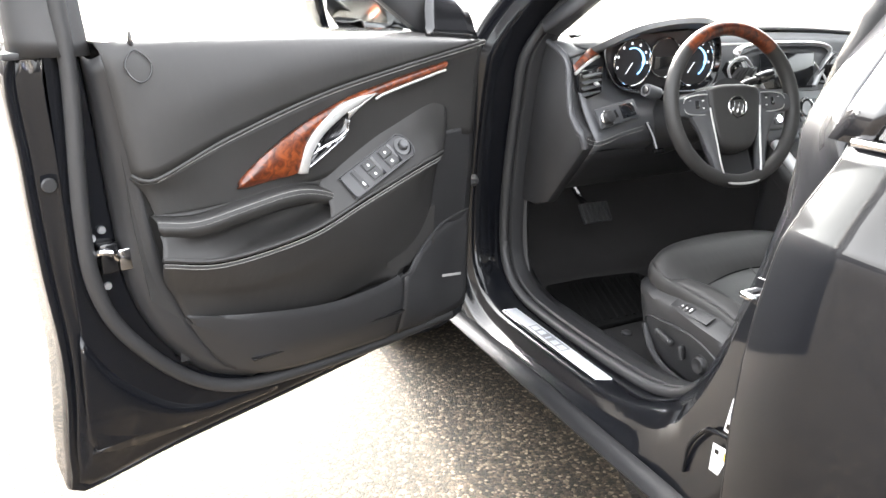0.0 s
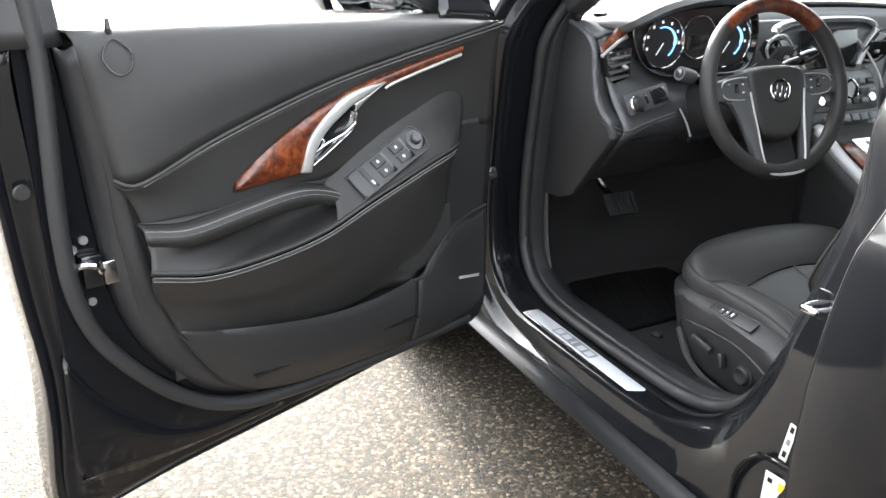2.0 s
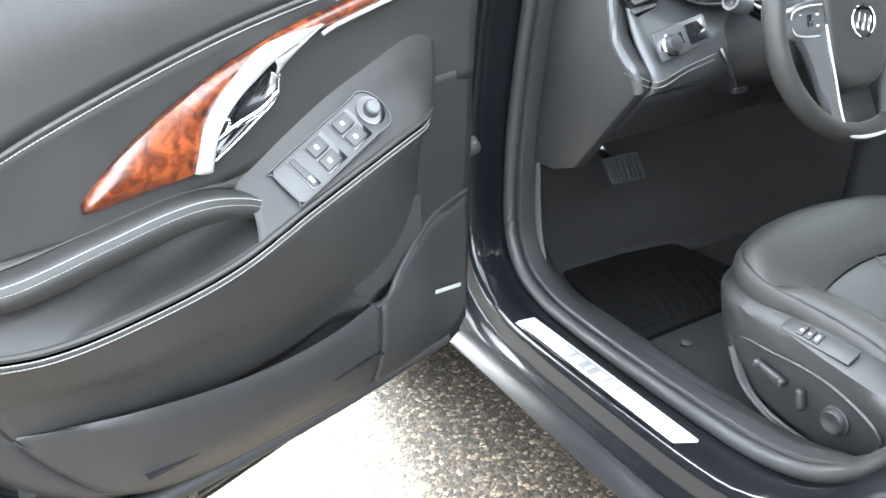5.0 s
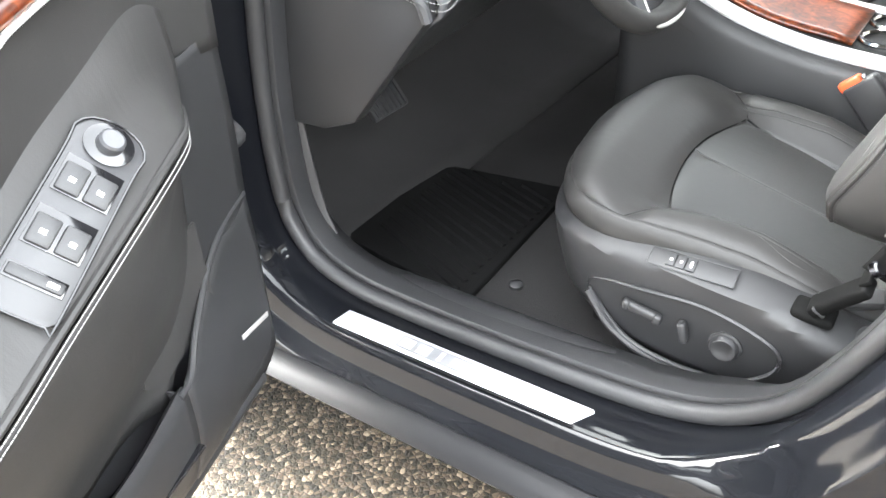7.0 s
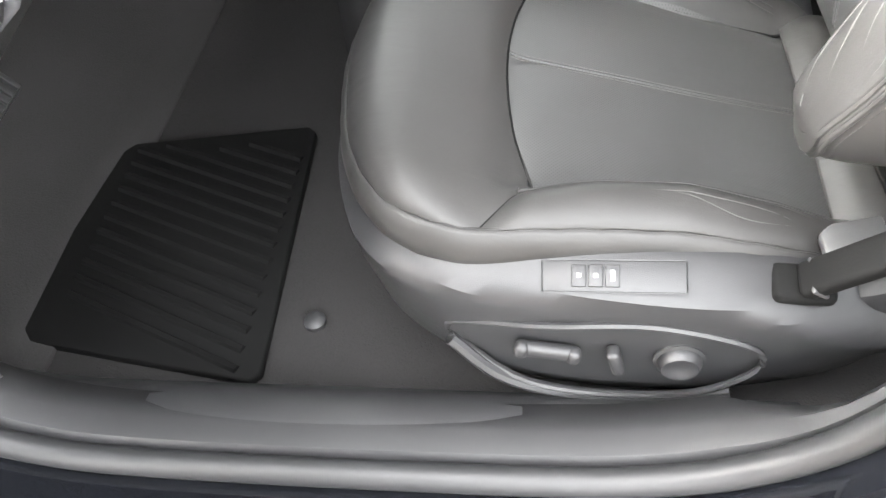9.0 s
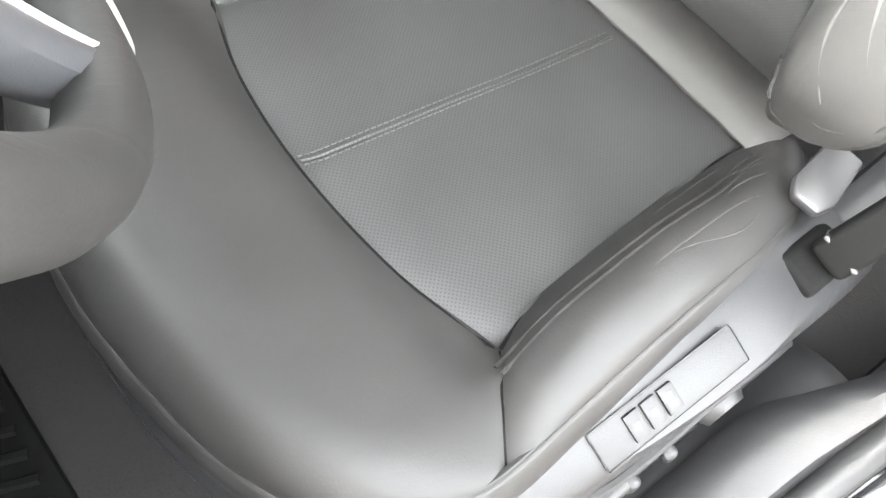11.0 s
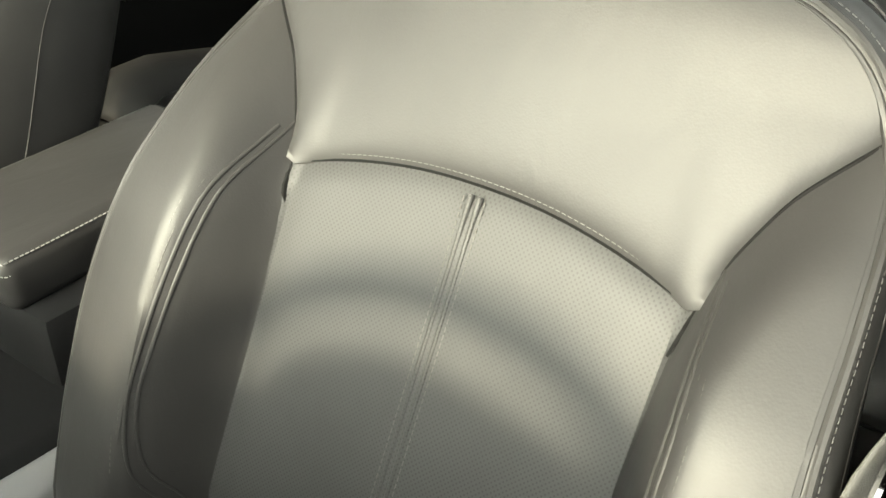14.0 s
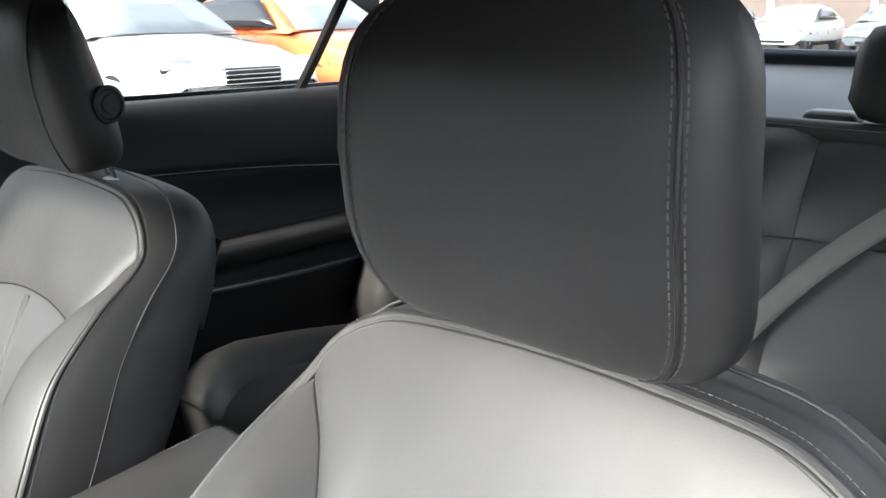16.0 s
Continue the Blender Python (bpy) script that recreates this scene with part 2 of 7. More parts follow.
def asphalt(name):
    """Exposed-aggregate asphalt: pale and tan stones in a dark binder, with broad stains."""
    mt = bpy.data.materials.new(name)
    mt.use_nodes = True
    nodes, link = mt.node_tree.nodes, mt.node_tree.links.new
    b = nodes["Principled BSDF"]
    pos, cell, edge, big, fine = (nodes.new("ShaderNodeTexCoord"), nodes.new("ShaderNodeTexVoronoi"), nodes.new("ShaderNodeTexVoronoi"),
                                  nodes.new("ShaderNodeTexNoise"), nodes.new("ShaderNodeTexNoise"))
    edge.feature = "DISTANCE_TO_EDGE"
    for v in (cell, edge):
        v.inputs["Scale"].default_value = 120
        link(pos.outputs["Object"], v.inputs["Vector"])
    big.inputs["Scale"].default_value, big.inputs["Detail"].default_value = 1.6, 6
    fine.inputs["Scale"].default_value, fine.inputs["Detail"].default_value = 260, 4
    link(pos.outputs["Object"], big.inputs["Vector"]), link(pos.outputs["Object"], fine.inputs["Vector"])
    stone = nodes.new("ShaderNodeValToRGB")
    sep = nodes.new("ShaderNodeSeparateColor")
    link(cell.outputs["Color"], sep.inputs[0]), link(sep.outputs[0], stone.inputs[0])
    cr = stone.color_ramp
    cr.elements[0].color, cr.elements[1].color = (0.005, 0.004, 0.003, 1), (0.150, 0.122, 0.088, 1)
    for at, col in ((0.3, (0.012, 0.0092, 0.0062, 1)), (0.55, (0.030, 0.022, 0.0145, 1)), (0.8, (0.058, 0.043, 0.028, 1))):
        cr.elements.new(at).color = col
    gap = nodes.new("ShaderNodeMapRange")
    gap.inputs["From Max"].default_value = 0.10
    link(edge.outputs["Distance"], gap.inputs["Value"])
    m1, m2 = nodes.new("ShaderNodeMixRGB"), nodes.new("ShaderNodeMixRGB")
    m1.inputs[1].default_value = (0.012, 0.0095, 0.007, 1)
    link(gap.outputs[0], m1.inputs[0]), link(stone.outputs[0], m1.inputs[2])
    m2.blend_type, m2.inputs[0].default_value = "MULTIPLY", 0.7
    rb = nodes.new("ShaderNodeMapRange")
    rb.inputs["From Min"].default_value, rb.inputs["From Max"].default_value = 0.3, 0.7
    rb.inputs["To Min"].default_value, rb.inputs["To Max"].default_value = 0.55, 1.2
    link(big.outputs["Fac"], rb.inputs["Value"])
    link(m1.outputs[0], m2.inputs[1]), link(rb.outputs[0], m2.inputs[2]), link(m2.outputs[0], b.inputs["Base Color"])
    bp, bf = nodes.new("ShaderNodeBump"), nodes.new("ShaderNodeBump")
    bp.inputs["Strength"].default_value, bp.inputs["Distance"].default_value = 0.9, 0.004
    bf.inputs["Strength"].default_value, bf.inputs["Distance"].default_value = 0.5, 0.001
    link(edge.outputs["Distance"], bp.inputs["Height"]), link(fine.outputs["Fac"], bf.inputs["Height"])
    link(bp.outputs[0], bf.inputs["Normal"]), link(bf.outputs[0], b.inputs["Normal"])
    b.inputs["Roughness"].default_value, b.inputs["Specular IOR Level"].default_value = 0.85, 0.25
    return mt


def glass(name, tint=(1, 1, 1)):
    """A clear pane: straight through, with a mirror-like sheen that grows at grazing angles."""
    mt = bpy.data.materials.new(name)
    mt.use_nodes = True
    nodes, link = mt.node_tree.nodes, mt.node_tree.links.new
    nodes.remove(nodes["Principled BSDF"])
    clear, gloss, mixed, face = nodes.new("ShaderNodeBsdfTransparent"), nodes.new("ShaderNodeBsdfGlossy"), nodes.new("ShaderNodeMixShader"), nodes.new("ShaderNodeLayerWeight")
    clear.inputs[0].default_value = (*tint, 1)
    gloss.inputs["Roughness"].default_value = 0.02
    face.inputs[0].default_value = 0.5
    rise, base = nodes.new("ShaderNodeMath"), nodes.new("ShaderNodeMath")
    rise.operation, base.operation = "POWER", "MULTIPLY_ADD"
    rise.inputs[1].default_value = 5
    base.inputs[1].default_value, base.inputs[2].default_value = 0.9, 0.06
    link(face.outputs["Facing"], rise.inputs[0]), link(rise.outputs[0], base.inputs[0])
    link(base.outputs[0], mixed.inputs[0]), link(clear.outputs[0], mixed.inputs[1]), link(gloss.outputs[0], mixed.inputs[2])
    link(mixed.outputs[0], nodes["Material Output"].inputs[0])
    return mt


def glow(name, colour, power):
    mt = bpy.data.materials.new(name)
    mt.use_nodes = True
    b = mt.node_tree.nodes["Principled BSDF"]
    b.inputs["Base Color"].default_value = (*[c * 0.3 for c in colour], 1)
    b.inputs["Emission Color"].default_value, b.inputs["Emission Strength"].default_value = (*colour, 1), power
    return mt


ASPHALT = asphalt("asphalt")
PAINT = material("black_paint", (0.0042, 0.0046, 0.0060), 0.45, spec=0.06, coat=0.75, vary=0.15, stain=3, scale=1500, grain=0.4)
# trim plastic with the dim cabin's shade put into its colour
TRIM = material("shaded_trim", (0.010, 0.010, 0.0105), 0.62, grain=0.4, scale=1300, bump=0.35, spec=0.22)
RUBBER = material("rubber", (0.018, 0.018, 0.019), 0.5, grain=0.4, scale=300, bump=0.15)
PLASTIC = material("soft_plastic", (0.017, 0.017, 0.018), 0.45, grain=0.4, scale=1400, bump=0.35)
CLAD = material("grey_plastic", (0.011, 0.011, 0.012), 0.48, spec=0.25, grain=0.4, scale=900, bump=0.2)
HARD = material("satin_plastic", (0.055, 0.056, 0.060), 0.35, grain=0.2, scale=900, bump=0.1, vary=0.1)
SWITCH = material("switch_plastic", (0.030, 0.030, 0.032), 0.42, grain=0.3, scale=900, bump=0.15, vary=0.12)
GLOSSY = material("gloss_black", (0.008, 0.008, 0.009), 0.12, coat=0.5, vary=0.1)
LEATHER = leather("black_leather", (0.0205, 0.0198, 0.0194), 0.53)
# near-black tubes at the seams paint the shade of their grooves
SEAM = material("seam_shade", (0.005, 0.005, 0.005), 0.8, grain=0.4, scale=1500, spec=0.1)
WORN_LIT = material("worn_lit_leather", (0.034, 0.033, 0.032), 0.55, grain=0.4, scale=900, bump=0.1)
PERF_SEAT = leather("perforated_leather_seat", (0.036, 0.036, 0.036), 0.50, "XY")
PERF_BACK = leather("perforated_leather_back", (0.030, 0.030, 0.030), 0.60, "XZ")
PALE_GREY = material("light_grey_thread", (0.22, 0.216, 0.207), 0.7, grain=0.5, scale=2000, vary=0.2)
DARK_THREAD = material("dark_thread", (0.034, 0.033, 0.032), 0.7, grain=0.5, scale=2000, vary=0.2)
MID_THREAD = material("mid_thread", (0.062, 0.060, 0.057), 0.7, grain=0.5, scale=2000, vary=0.2)
GREY_THREAD = material("grey_thread", (0.16, 0.155, 0.15), 0.7, grain=0.5, scale=2000, vary=0.2)
WOOD = burl("burl_wood")
SILVER = material("satin_silver", (0.56, 0.555, 0.545), 0.38, metal=0.6, vary=0.06, stain=20, scale=900, grain=0.2)
RAIL_SILVER = material("dull_silver", (0.46, 0.46, 0.47), 0.40, metal=0.5, vary=0.08, stain=20, scale=900, grain=0.2)
SATIN_GREY = material("satin_grey", (0.14, 0.145, 0.15), 0.38, metal=0.2, vary=0.1, scale=900, grain=0.2)
CHROME = material("chrome", (0.75, 0.75, 0.76), 0.10, metal=1.0, vary=0.05)
ALU = material("brushed_aluminium", (0.74, 0.76, 0.80), 0.36, metal=0.45, vary=0.08, scale=700, grain=0.4, bump=0.1)
PALE_PLASTIC = material("pale_grey_plastic", (0.034, 0.034, 0.035), 0.4, grain=0.3, scale=900, vary=0.1)
DARKALU = material("dark_aluminium", (0.42, 0.43, 0.45), 0.4, metal=0.8, vary=0.1)
DASHTOP = material("dash_skin", (0.085, 0.086, 0.088), 0.55, grain=0.4, scale=1200, bump=0.3, vary=0.12)
CARPET = material("carpet", (0.016, 0.0155, 0.0155), 0.95, grain=0.8, scale=500, bump=1.0, vary=0.5, spec=0.1)
MATRUB = material("floor_mat_rubber", (0.003, 0.003, 0.003), 0.8, spec=0.12, grain=0.4, scale=500, bump=0.3)
LINER = material("headliner", (0.13, 0.128, 0.124), 0.9, grain=0.6, scale=700, bump=0.4, vary=0.15, spec=0.2)
WEB = material("belt_webbing", (0.075, 0.075, 0.070), 0.75, grain=0.6, scale=1200, bump=0.8, vary=0.2)
RED = material("red_plastic", (0.75, 0.10, 0.03), 0.4, vary=0.1)
ICON = material("white_print", (0.80, 0.80, 0.78), 0.5, vary=0.05)
SCREEN = material("dark_screen", (0.010, 0.011, 0.013), 0.08, coat=0.6, vary=0.1)
GAUGE = material("gauge_face", (0.012, 0.012, 0.014), 0.4, vary=0.2)
BLUE = glow("blue_gauge_light", (0.25, 0.55, 1.0), 0.10)
WHITEGLOW = glow("gauge_light", (0.9, 0.95, 1.0), 0.045)
GLASS = glass("window_glass", (0.62, 0.64, 0.63))
MIRROR = material("mirror", (0.9, 0.9, 0.9), 0.02, metal=1.0, vary=0.01)

# ---- ground ----
bm = bmesh.new()
bm.faces.new([bm.verts.new(p) for p in ((-400, -400, 0.06), (400, -400, 0.06), (400, 400, 0.06), (-400, 400, 0.06))])
structure("ground", bm, ASPHALT, "pale exposed-aggregate asphalt of the car park")

# ---- car body round the open doorway ----
# the doorway's rim, as y and z, from the foot of the rear pillar round by the sill, the hinge pillar and the roof
RIM = [(-0.136, 0.785), (-0.111, 0.708), (-0.088, 0.628), (-0.052, 0.545), (-0.008, 0.475), (0.055, 0.428), (0.14, 0.404), (0.30, 0.396),
       (0.50, 0.396), (0.62, 0.406), (0.695, 0.440), (0.732, 0.500), (0.742, 0.60), (0.736, 0.72), (0.718, 0.85), (0.692, 0.98), (0.655, 1.07),
       (0.545, 1.18), (0.35, 1.30), (0.10, 1.375), (-0.10, 1.38), (-0.22, 1.34), (-0.25, 1.24), (-0.19, 1.0)]
rim = spline([(0, y, z) for y, z in RIM], 120, True)
centre = V((0, 0.26, 0.86))


def rim_ring(out, x, lean=0.0):
    """The rim moved outwards in its own plane; lean draws the upper half towards the car's middle."""
    row = []
    for i, p in enumerate(rim):
        t = (rim[(i + 1) % 120] - rim[i - 1]).normalized()
        n = V((0, t.z, -t.y))
        if n.dot(p - centre) < 0:
            n = -n
        q = p + n * out
        q.x = x + max(0, q.z - 1.0) * 0.42 + lean
        row.append(q)
    return row


SILL_SEC = [(0.000, -0.700), (0.004, -0.728), (-0.002, -0.745), (0.000, -0.786), (0.003, -0.793), (0.010, -0.798), (0.036, -0.801), (0.040, -0.804), (0.046, -0.812), (0.051, -0.820), (0.060, -0.826), (0.090, -0.830)]
FOOT_SEC = [(0.000, -0.700), (0.004, -0.728), (0.000, -0.745), (0.010, -0.762), (0.028, -0.778), (0.045, -0.794), (0.049, -0.801), (0.075, -0.808), (0.110, -0.816), (0.150, -0.824), (0.180, -0.830), (0.215, -0.836)]
jamb = []
for (o1, x1), (o2, x2) in zip(SILL_SEC, FOOT_SEC):
    row = []
    for p, q in zip(rim_ring(o1, x1), rim_ring(o2, x2)):
        k = min(1.0, max(0.0, (0.10 - p.y) / 0.12)) * min(1.0, max(0.0, (1.05 - p.z) / 0.18))
        row.append(p.lerp(q, k * k * (3 - 2 * k)))
    jamb.append(row)
structure("body_side_jamb", grid_mesh(jamb, True), PAINT, "gloss black painted door jamb and sill", 0.002)
seal = thing("door_seal", "black rubber weatherstrip round the open driver's doorway", "weatherstrip")
part("seal_lip", tube([(q.x, q.y, q.z) for q in rim_ring(-0.006, -0.708)[::3]], 0.0125, 10, 160, True), RUBBER, seal)
part("seal_flap", tube([(q.x, q.y, q.z) for q in rim_ring(0.012, -0.732)[::3]], 0.005, 6, 160, True), RUBBER, seal)

# inner lining along the rim: sill trim, kick panel and pillar trims
lining = [rim_ring(o, x) for o, x in ((-0.004, -0.700), (-0.016, -0.690), (-0.018, -0.670), (-0.010, -0.640))]
for row in lining:
    for q in row:
        q.x -= 0.75 * max(0.0, q.x + 0.70) * min(1.0, max(0.0, (0.06 - q.y) / 0.08)) * (q.z < 1.0)
        q.x -= 0.05 * min(1.0, max(0.0, (q.z - 1.0) / 0.15)) * max(0.0, (q.x + 0.70) / 0.16)
structure("rim_lining", grid_mesh(lining, True), PLASTIC, "black moulded plastic lining inside the doorway", 0.003)
# sill trim down to the carpet
SILL_IN = [(-0.690, 0.409), (-0.665, 0.413), (-0.640, 0.408), (-0.620, 0.392), (-0.608, 0.368), (-0.600, 0.350)]
trim = [spline([(x, y, z + (0.03 * ((y - 0.62) / 0.14) ** 2 if y > 0.62 else 0)) for x, z in SILL_IN], 14) for y in
        [-0.02 + 0.76 * k / 24 for k in range(25)]]
structure("sill_trim", grid_mesh(trim), PLASTIC, "black plastic sill trim", 0.003)

# lower outer sill and cladding
CLAD_SEC = [(-0.818, 0.330), (-0.822, 0.345), (-0.828, 0.350), (-0.838, 0.349), (-0.849, 0.344), (-0.858, 0.336), (-0.860, 0.330), (-0.852, 0.322), (-0.79, 0.280), (-0.70, 0.22)]
structure("sill_cladding", grid_mesh([spline([(x, y, z) for x, z in CLAD_SEC], 34) for y in [-1.45 + 2.3 * k / 30 for k in range(31)]]), CLAD,
          "dark grey plastic sill cladding", 0.003)
structure("underbody", rbox((1.40, 4.2, 0.10), 0.02, pose(0, 0.1, 0.24)), RUBBER, "black underbody of the car")

# sill plate with lettering field
plate = thing("sill_plate", "brushed aluminium scuff plate on the door sill", "scuff plate", pose(-0.766, 0.397, 0.4015, 0, -2, 0))
part("plate", prism([(-0.0175, -0.178), (-0.015, -0.185), (0.014, -0.203), (0.0185, -0.200), (0.017, 0.198), (0.014, 0.203), (-0.015, 0.196), (-0.018, 0.190)], "z", -0.003, 0.0012, 0.0008), ALU, plate)
part("badge_field", prism([(-0.012, -0.055), (0.0125, -0.055), (0.0125, 0.085), (-0.012, 0.085)], "z", 0.0012, 0.0018), DARKALU, plate, "grey inlaid badge bar")
for k in range(5):
    part("badge_mark", rbox((0.016, 0.019 if k != 2 else 0.006, 0.0006), 0, pose(0.0, 0.070 - 0.0275 * k, 0.0021)), ALU, plate)
part("plate_rim", tube([(-0.018, -0.19, 0), (-0.0195, 0, 0), (-0.020, 0.19, 0)], 0.0018, 6, 12), GLOSSY, plate)

# rear pillar face with label
label_t = thing("tyre_label", "white and yellow paper label on the painted pillar", "label", pose(-0.8275, -0.184, 0.463, 90, 0, -84))
part("paper", prism([(-0.019, -0.024), (0.018, -0.027), (0.018, 0.020), (0.012, 0.027), (-0.018, 0.026)], "z", 0, 0.0008), ICON, label_t)
part("yellow_mark", rbox((0.012, 0.014, 0.0004), 0, pose(0.011, 0.012, 0.0011)), material("yellow_print", (0.8, 0.55, 0.05), 0.6), label_t)
part("black_mark", rbox((0.008, 0.008, 0.0004), 0, pose(-0.009, 0.014, 0.0011)), GLOSSY, label_t)
svc = thing("service_label", "narrow white paper label on the painted pillar", "label", pose(-0.829, -0.193, 0.551, 90, 8, -84))
part("paper", rbox((0.012, 0.062, 0.0008), 0.0003), ICON, svc)
for k in range(3):
    part("black_mark", rbox((0.006, 0.010, 0.0004), 0, pose(0.0, 0.022 - 0.021 * k, 0.0008)), DARKALU if k == 1 else GLOSSY, svc)
structure("pillar_rib", tube([(-0.824, -0.105, 0.395), (-0.822, -0.106, 0.435), (-0.823, -0.116, 0.462), (-0.827, -0.142, 0.496), (-0.829, -0.160, 0.507), (-0.832, -0.205, 0.514), (-0.834, -0.240, 0.516)], 0.0042, 8, 50), PAINT, "pressed rib in the painted pillar")
hoop = thing("door_striker", "bright steel striker hoop on the rear pillar", "striker", pose(-0.812, -0.190, 0.752, 0, 0, 0))
part("hoop", tube([(0.012, 0.010, 0.0), (-0.016, 0.010, 0.0), (-0.024, 0.006, 0.001), (-0.026, -0.004, 0.002), (-0.022, -0.014, 0.002), (0.012, -0.016, 0.002)], 0.0055, 10, 36), CHROME, hoop)
part("base_plate", rbox((0.006, 0.034, 0.044), 0.003, pose(0.008, -0.004, 0.0)), PAINT, hoop)

# ---- rear door of the driver's side ----
rear_door = thing("rear_car_door", "closed gloss black rear door with window", "car door")
EDGE = [(-0.262, 0.33), (-0.262, 0.55), (-0.266, 0.72), (-0.285, 0.86), (-0.305, 0.93), (-0.335, 1.00)]


def rear_skin(z, k):
    """The door's outer surface at height z, k of the way back from its leading edge."""
    y0 = float(np.interp(z, [e[1] for e in EDGE], [e[0] for e in EDGE]))
    x = float(np.interp(z, [0.30, 0.42, 0.60, 0.78, 0.885, 0.905, 0.96, 1.01], [-0.880, -0.900, -0.908, -0.906, -0.900, -0.893, -0.878, -0.868]))
    return V((x, y0 + (-1.30 - y0) * k, z))


zs = [0.33, 0.38, 0.42, 0.50, 0.60, 0.70, 0.78, 0.84, 0.87, 0.885, 0.895, 0.905, 0.93, 0.96, 0.99, 1.01]
sheet = [[rear_skin(z, 0) + V((0.035, -0.006, 0)) for z in zs], [rear_skin(z, 0) + V((0.008, -0.001, 0)) for z in zs], [rear_skin(z, 0) + V((0.001, -0.001, 0)) for z in zs], [rear_skin(z, 0.003) for z in zs]]
sheet += [[rear_skin(z, k / 10) for z in zs] for k in range(1, 11)]
part("door_skin", grid_mesh(sheet), PAINT, rear_door, "", 0.0015)
part("leading_edge", tube([rear_skin(z, 0) + V((0.004, 0.002, 0)) for z in zs], 0.0022, 6, 40), CLAD, rear_door)
part("belt_moulding", tube([(-0.868, -0.34, 1.012), (-0.868, -0.7, 1.022), (-0.862, -1.28, 1.03)], 0.006, 8, 20), CHROME, rear_door)
part("window_glass", skin([[(-0.862, -0.35, 1.02), (-0.858, -1.28, 1.03)], [(-0.80, -0.40, 1.17), (-0.80, -1.25, 1.18)], [(-0.70, -0.45, 1.33), (-0.70, -1.15, 1.32)]], 10, 4), GLASS, rear_door).visible_shadow = False
part("window_post", skin([[(-0.868, -0.305, 1.01), (-0.868, -0.36, 1.01)], [(-0.80, -0.345, 1.17), (-0.80, -0.405, 1.17)], [(-0.70, -0.38, 1.34), (-0.70, -0.45, 1.34)]], 4, 4), GLOSSY, rear_door, "", 0.004)
part("inner_panel", skin([[(-0.76, -0.25, 0.36), (-0.76, -1.2, 0.36)], [(-0.72, -0.27, 0.65), (-0.72, -1.2, 0.65)], [(-0.80, -0.33, 1.01), (-0.80, -1.25, 1.03)]], 6, 4), PLASTIC, rear_door, "", 0.004)

# ---- roof, floor, glass and far side ----
ROOF = [[(-w, y, z - 0.05), (-0.7 * w, y + b, z - 0.012), (0, y + 1.6 * b, z), (0.7 * w, y + b, z - 0.012), (w, y, z - 0.05)] for y, w, z, b in
        ((0.36, 0.54, 1.322, 0.03), (0.22, 0.57, 1.375, 0.02), (0.0, 0.60, 1.415, 0.0), (-0.4, 0.62, 1.435, 0.0), (-0.8, 0.62, 1.43, 0.0), (-1.25, 0.62, 1.405, 0.0))]
structure("ceiling", skin(ROOF, 20, 4), LINER, "pale grey fabric headliner", 0.02)
structure("roof", skin([[(x, y, z + 0.03) for x, y, z in r] for r in ROOF], 20, 4), PAINT, "gloss black roof panel", 0.01)
shield = structure("window_1", skin([[(-0.66, 0.70, 1.03), (0, 0.92, 1.02), (0.66, 0.70, 1.03)], [(-0.55, 0.36, 1.285), (0, 0.42, 1.335), (0.55, 0.36, 1.285)]], 16, 4), GLASS, "clear windscreen")
shield.visible_shadow = False
back_glass = structure("window_2", skin([[(-0.60, -1.24, 1.39), (0, -1.24, 1.43), (0.60, -1.24, 1.39)], [(-0.66, -1.92, 1.10), (0, -2.02, 1.10), (0.66, -1.92, 1.10)]], 12, 4), GLASS, "clear rear window")
back_glass.visible_shadow = False
structure("floor", rbox((1.36, 2.6, 0.05), 0.01, pose(0, -0.55, 0.328)), CARPET, "black carpeted car floor")
toe = [[(x, y, z) for x in (-0.72, -0.3, 0.1, 0.72)] for y, z in ((0.72, 0.352), (0.86, 0.372), (1.0, 0.46), (1.10, 0.62), (1.14, 0.95))]
structure("firewall", skin(toe, 8, 3), CARPET, "black carpeted footwell front", 0.02)
structure("kick_panel", skin([[(-0.652, 0.66, 0.40), (-0.655, 0.70, 0.50), (-0.655, 0.72, 0.70), (-0.652, 0.71, 0.90)], [(-0.662, 0.90, 0.36), (-0.668, 0.95, 0.50), (-0.668, 0.98, 0.70), (-0.662, 0.98, 0.90)]], 12, 4), PLASTIC, "black plastic kick panel", 0.004)
# front wing ahead of the doorway, bonnet, tail
structure("front_wing", skin([[(-0.82, 0.80, 0.36), (-0.852, 0.79, 0.55), (-0.855, 0.79, 0.80), (-0.84, 0.76, 1.0), (-0.75, 0.70, 1.05)], [(-0.86, 0.82, 0.36), (-0.905, 0.80, 0.55), (-0.91, 0.79, 0.80), (-0.88, 0.77, 0.98), (-0.74, 0.76, 1.04)],
                              [(-0.90, 1.2, 0.40), (-0.915, 1.2, 0.60), (-0.90, 1.3, 0.80), (-0.85, 1.3, 0.93), (-0.70, 1.1, 1.0)], [(-0.86, 2.0, 0.30), (-0.86, 2.0, 0.50), (-0.84, 2.0, 0.70), (-0.78, 2.0, 0.80), (-0.62, 1.9, 0.88)]], 16, 5), PAINT, "gloss black front wing", 0.004)
structure("bonnet", skin([[(-0.72, 0.78, 1.03), (0, 0.98, 1.03), (0.72, 0.78, 1.03)], [(-0.72, 1.4, 0.97), (0, 1.5, 0.99), (0.72, 1.4, 0.97)], [(-0.66, 2.0, 0.82), (0, 2.15, 0.84), (0.66, 2.0, 0.82)]], 12, 4), PAINT, "gloss black bonnet", 0.006)
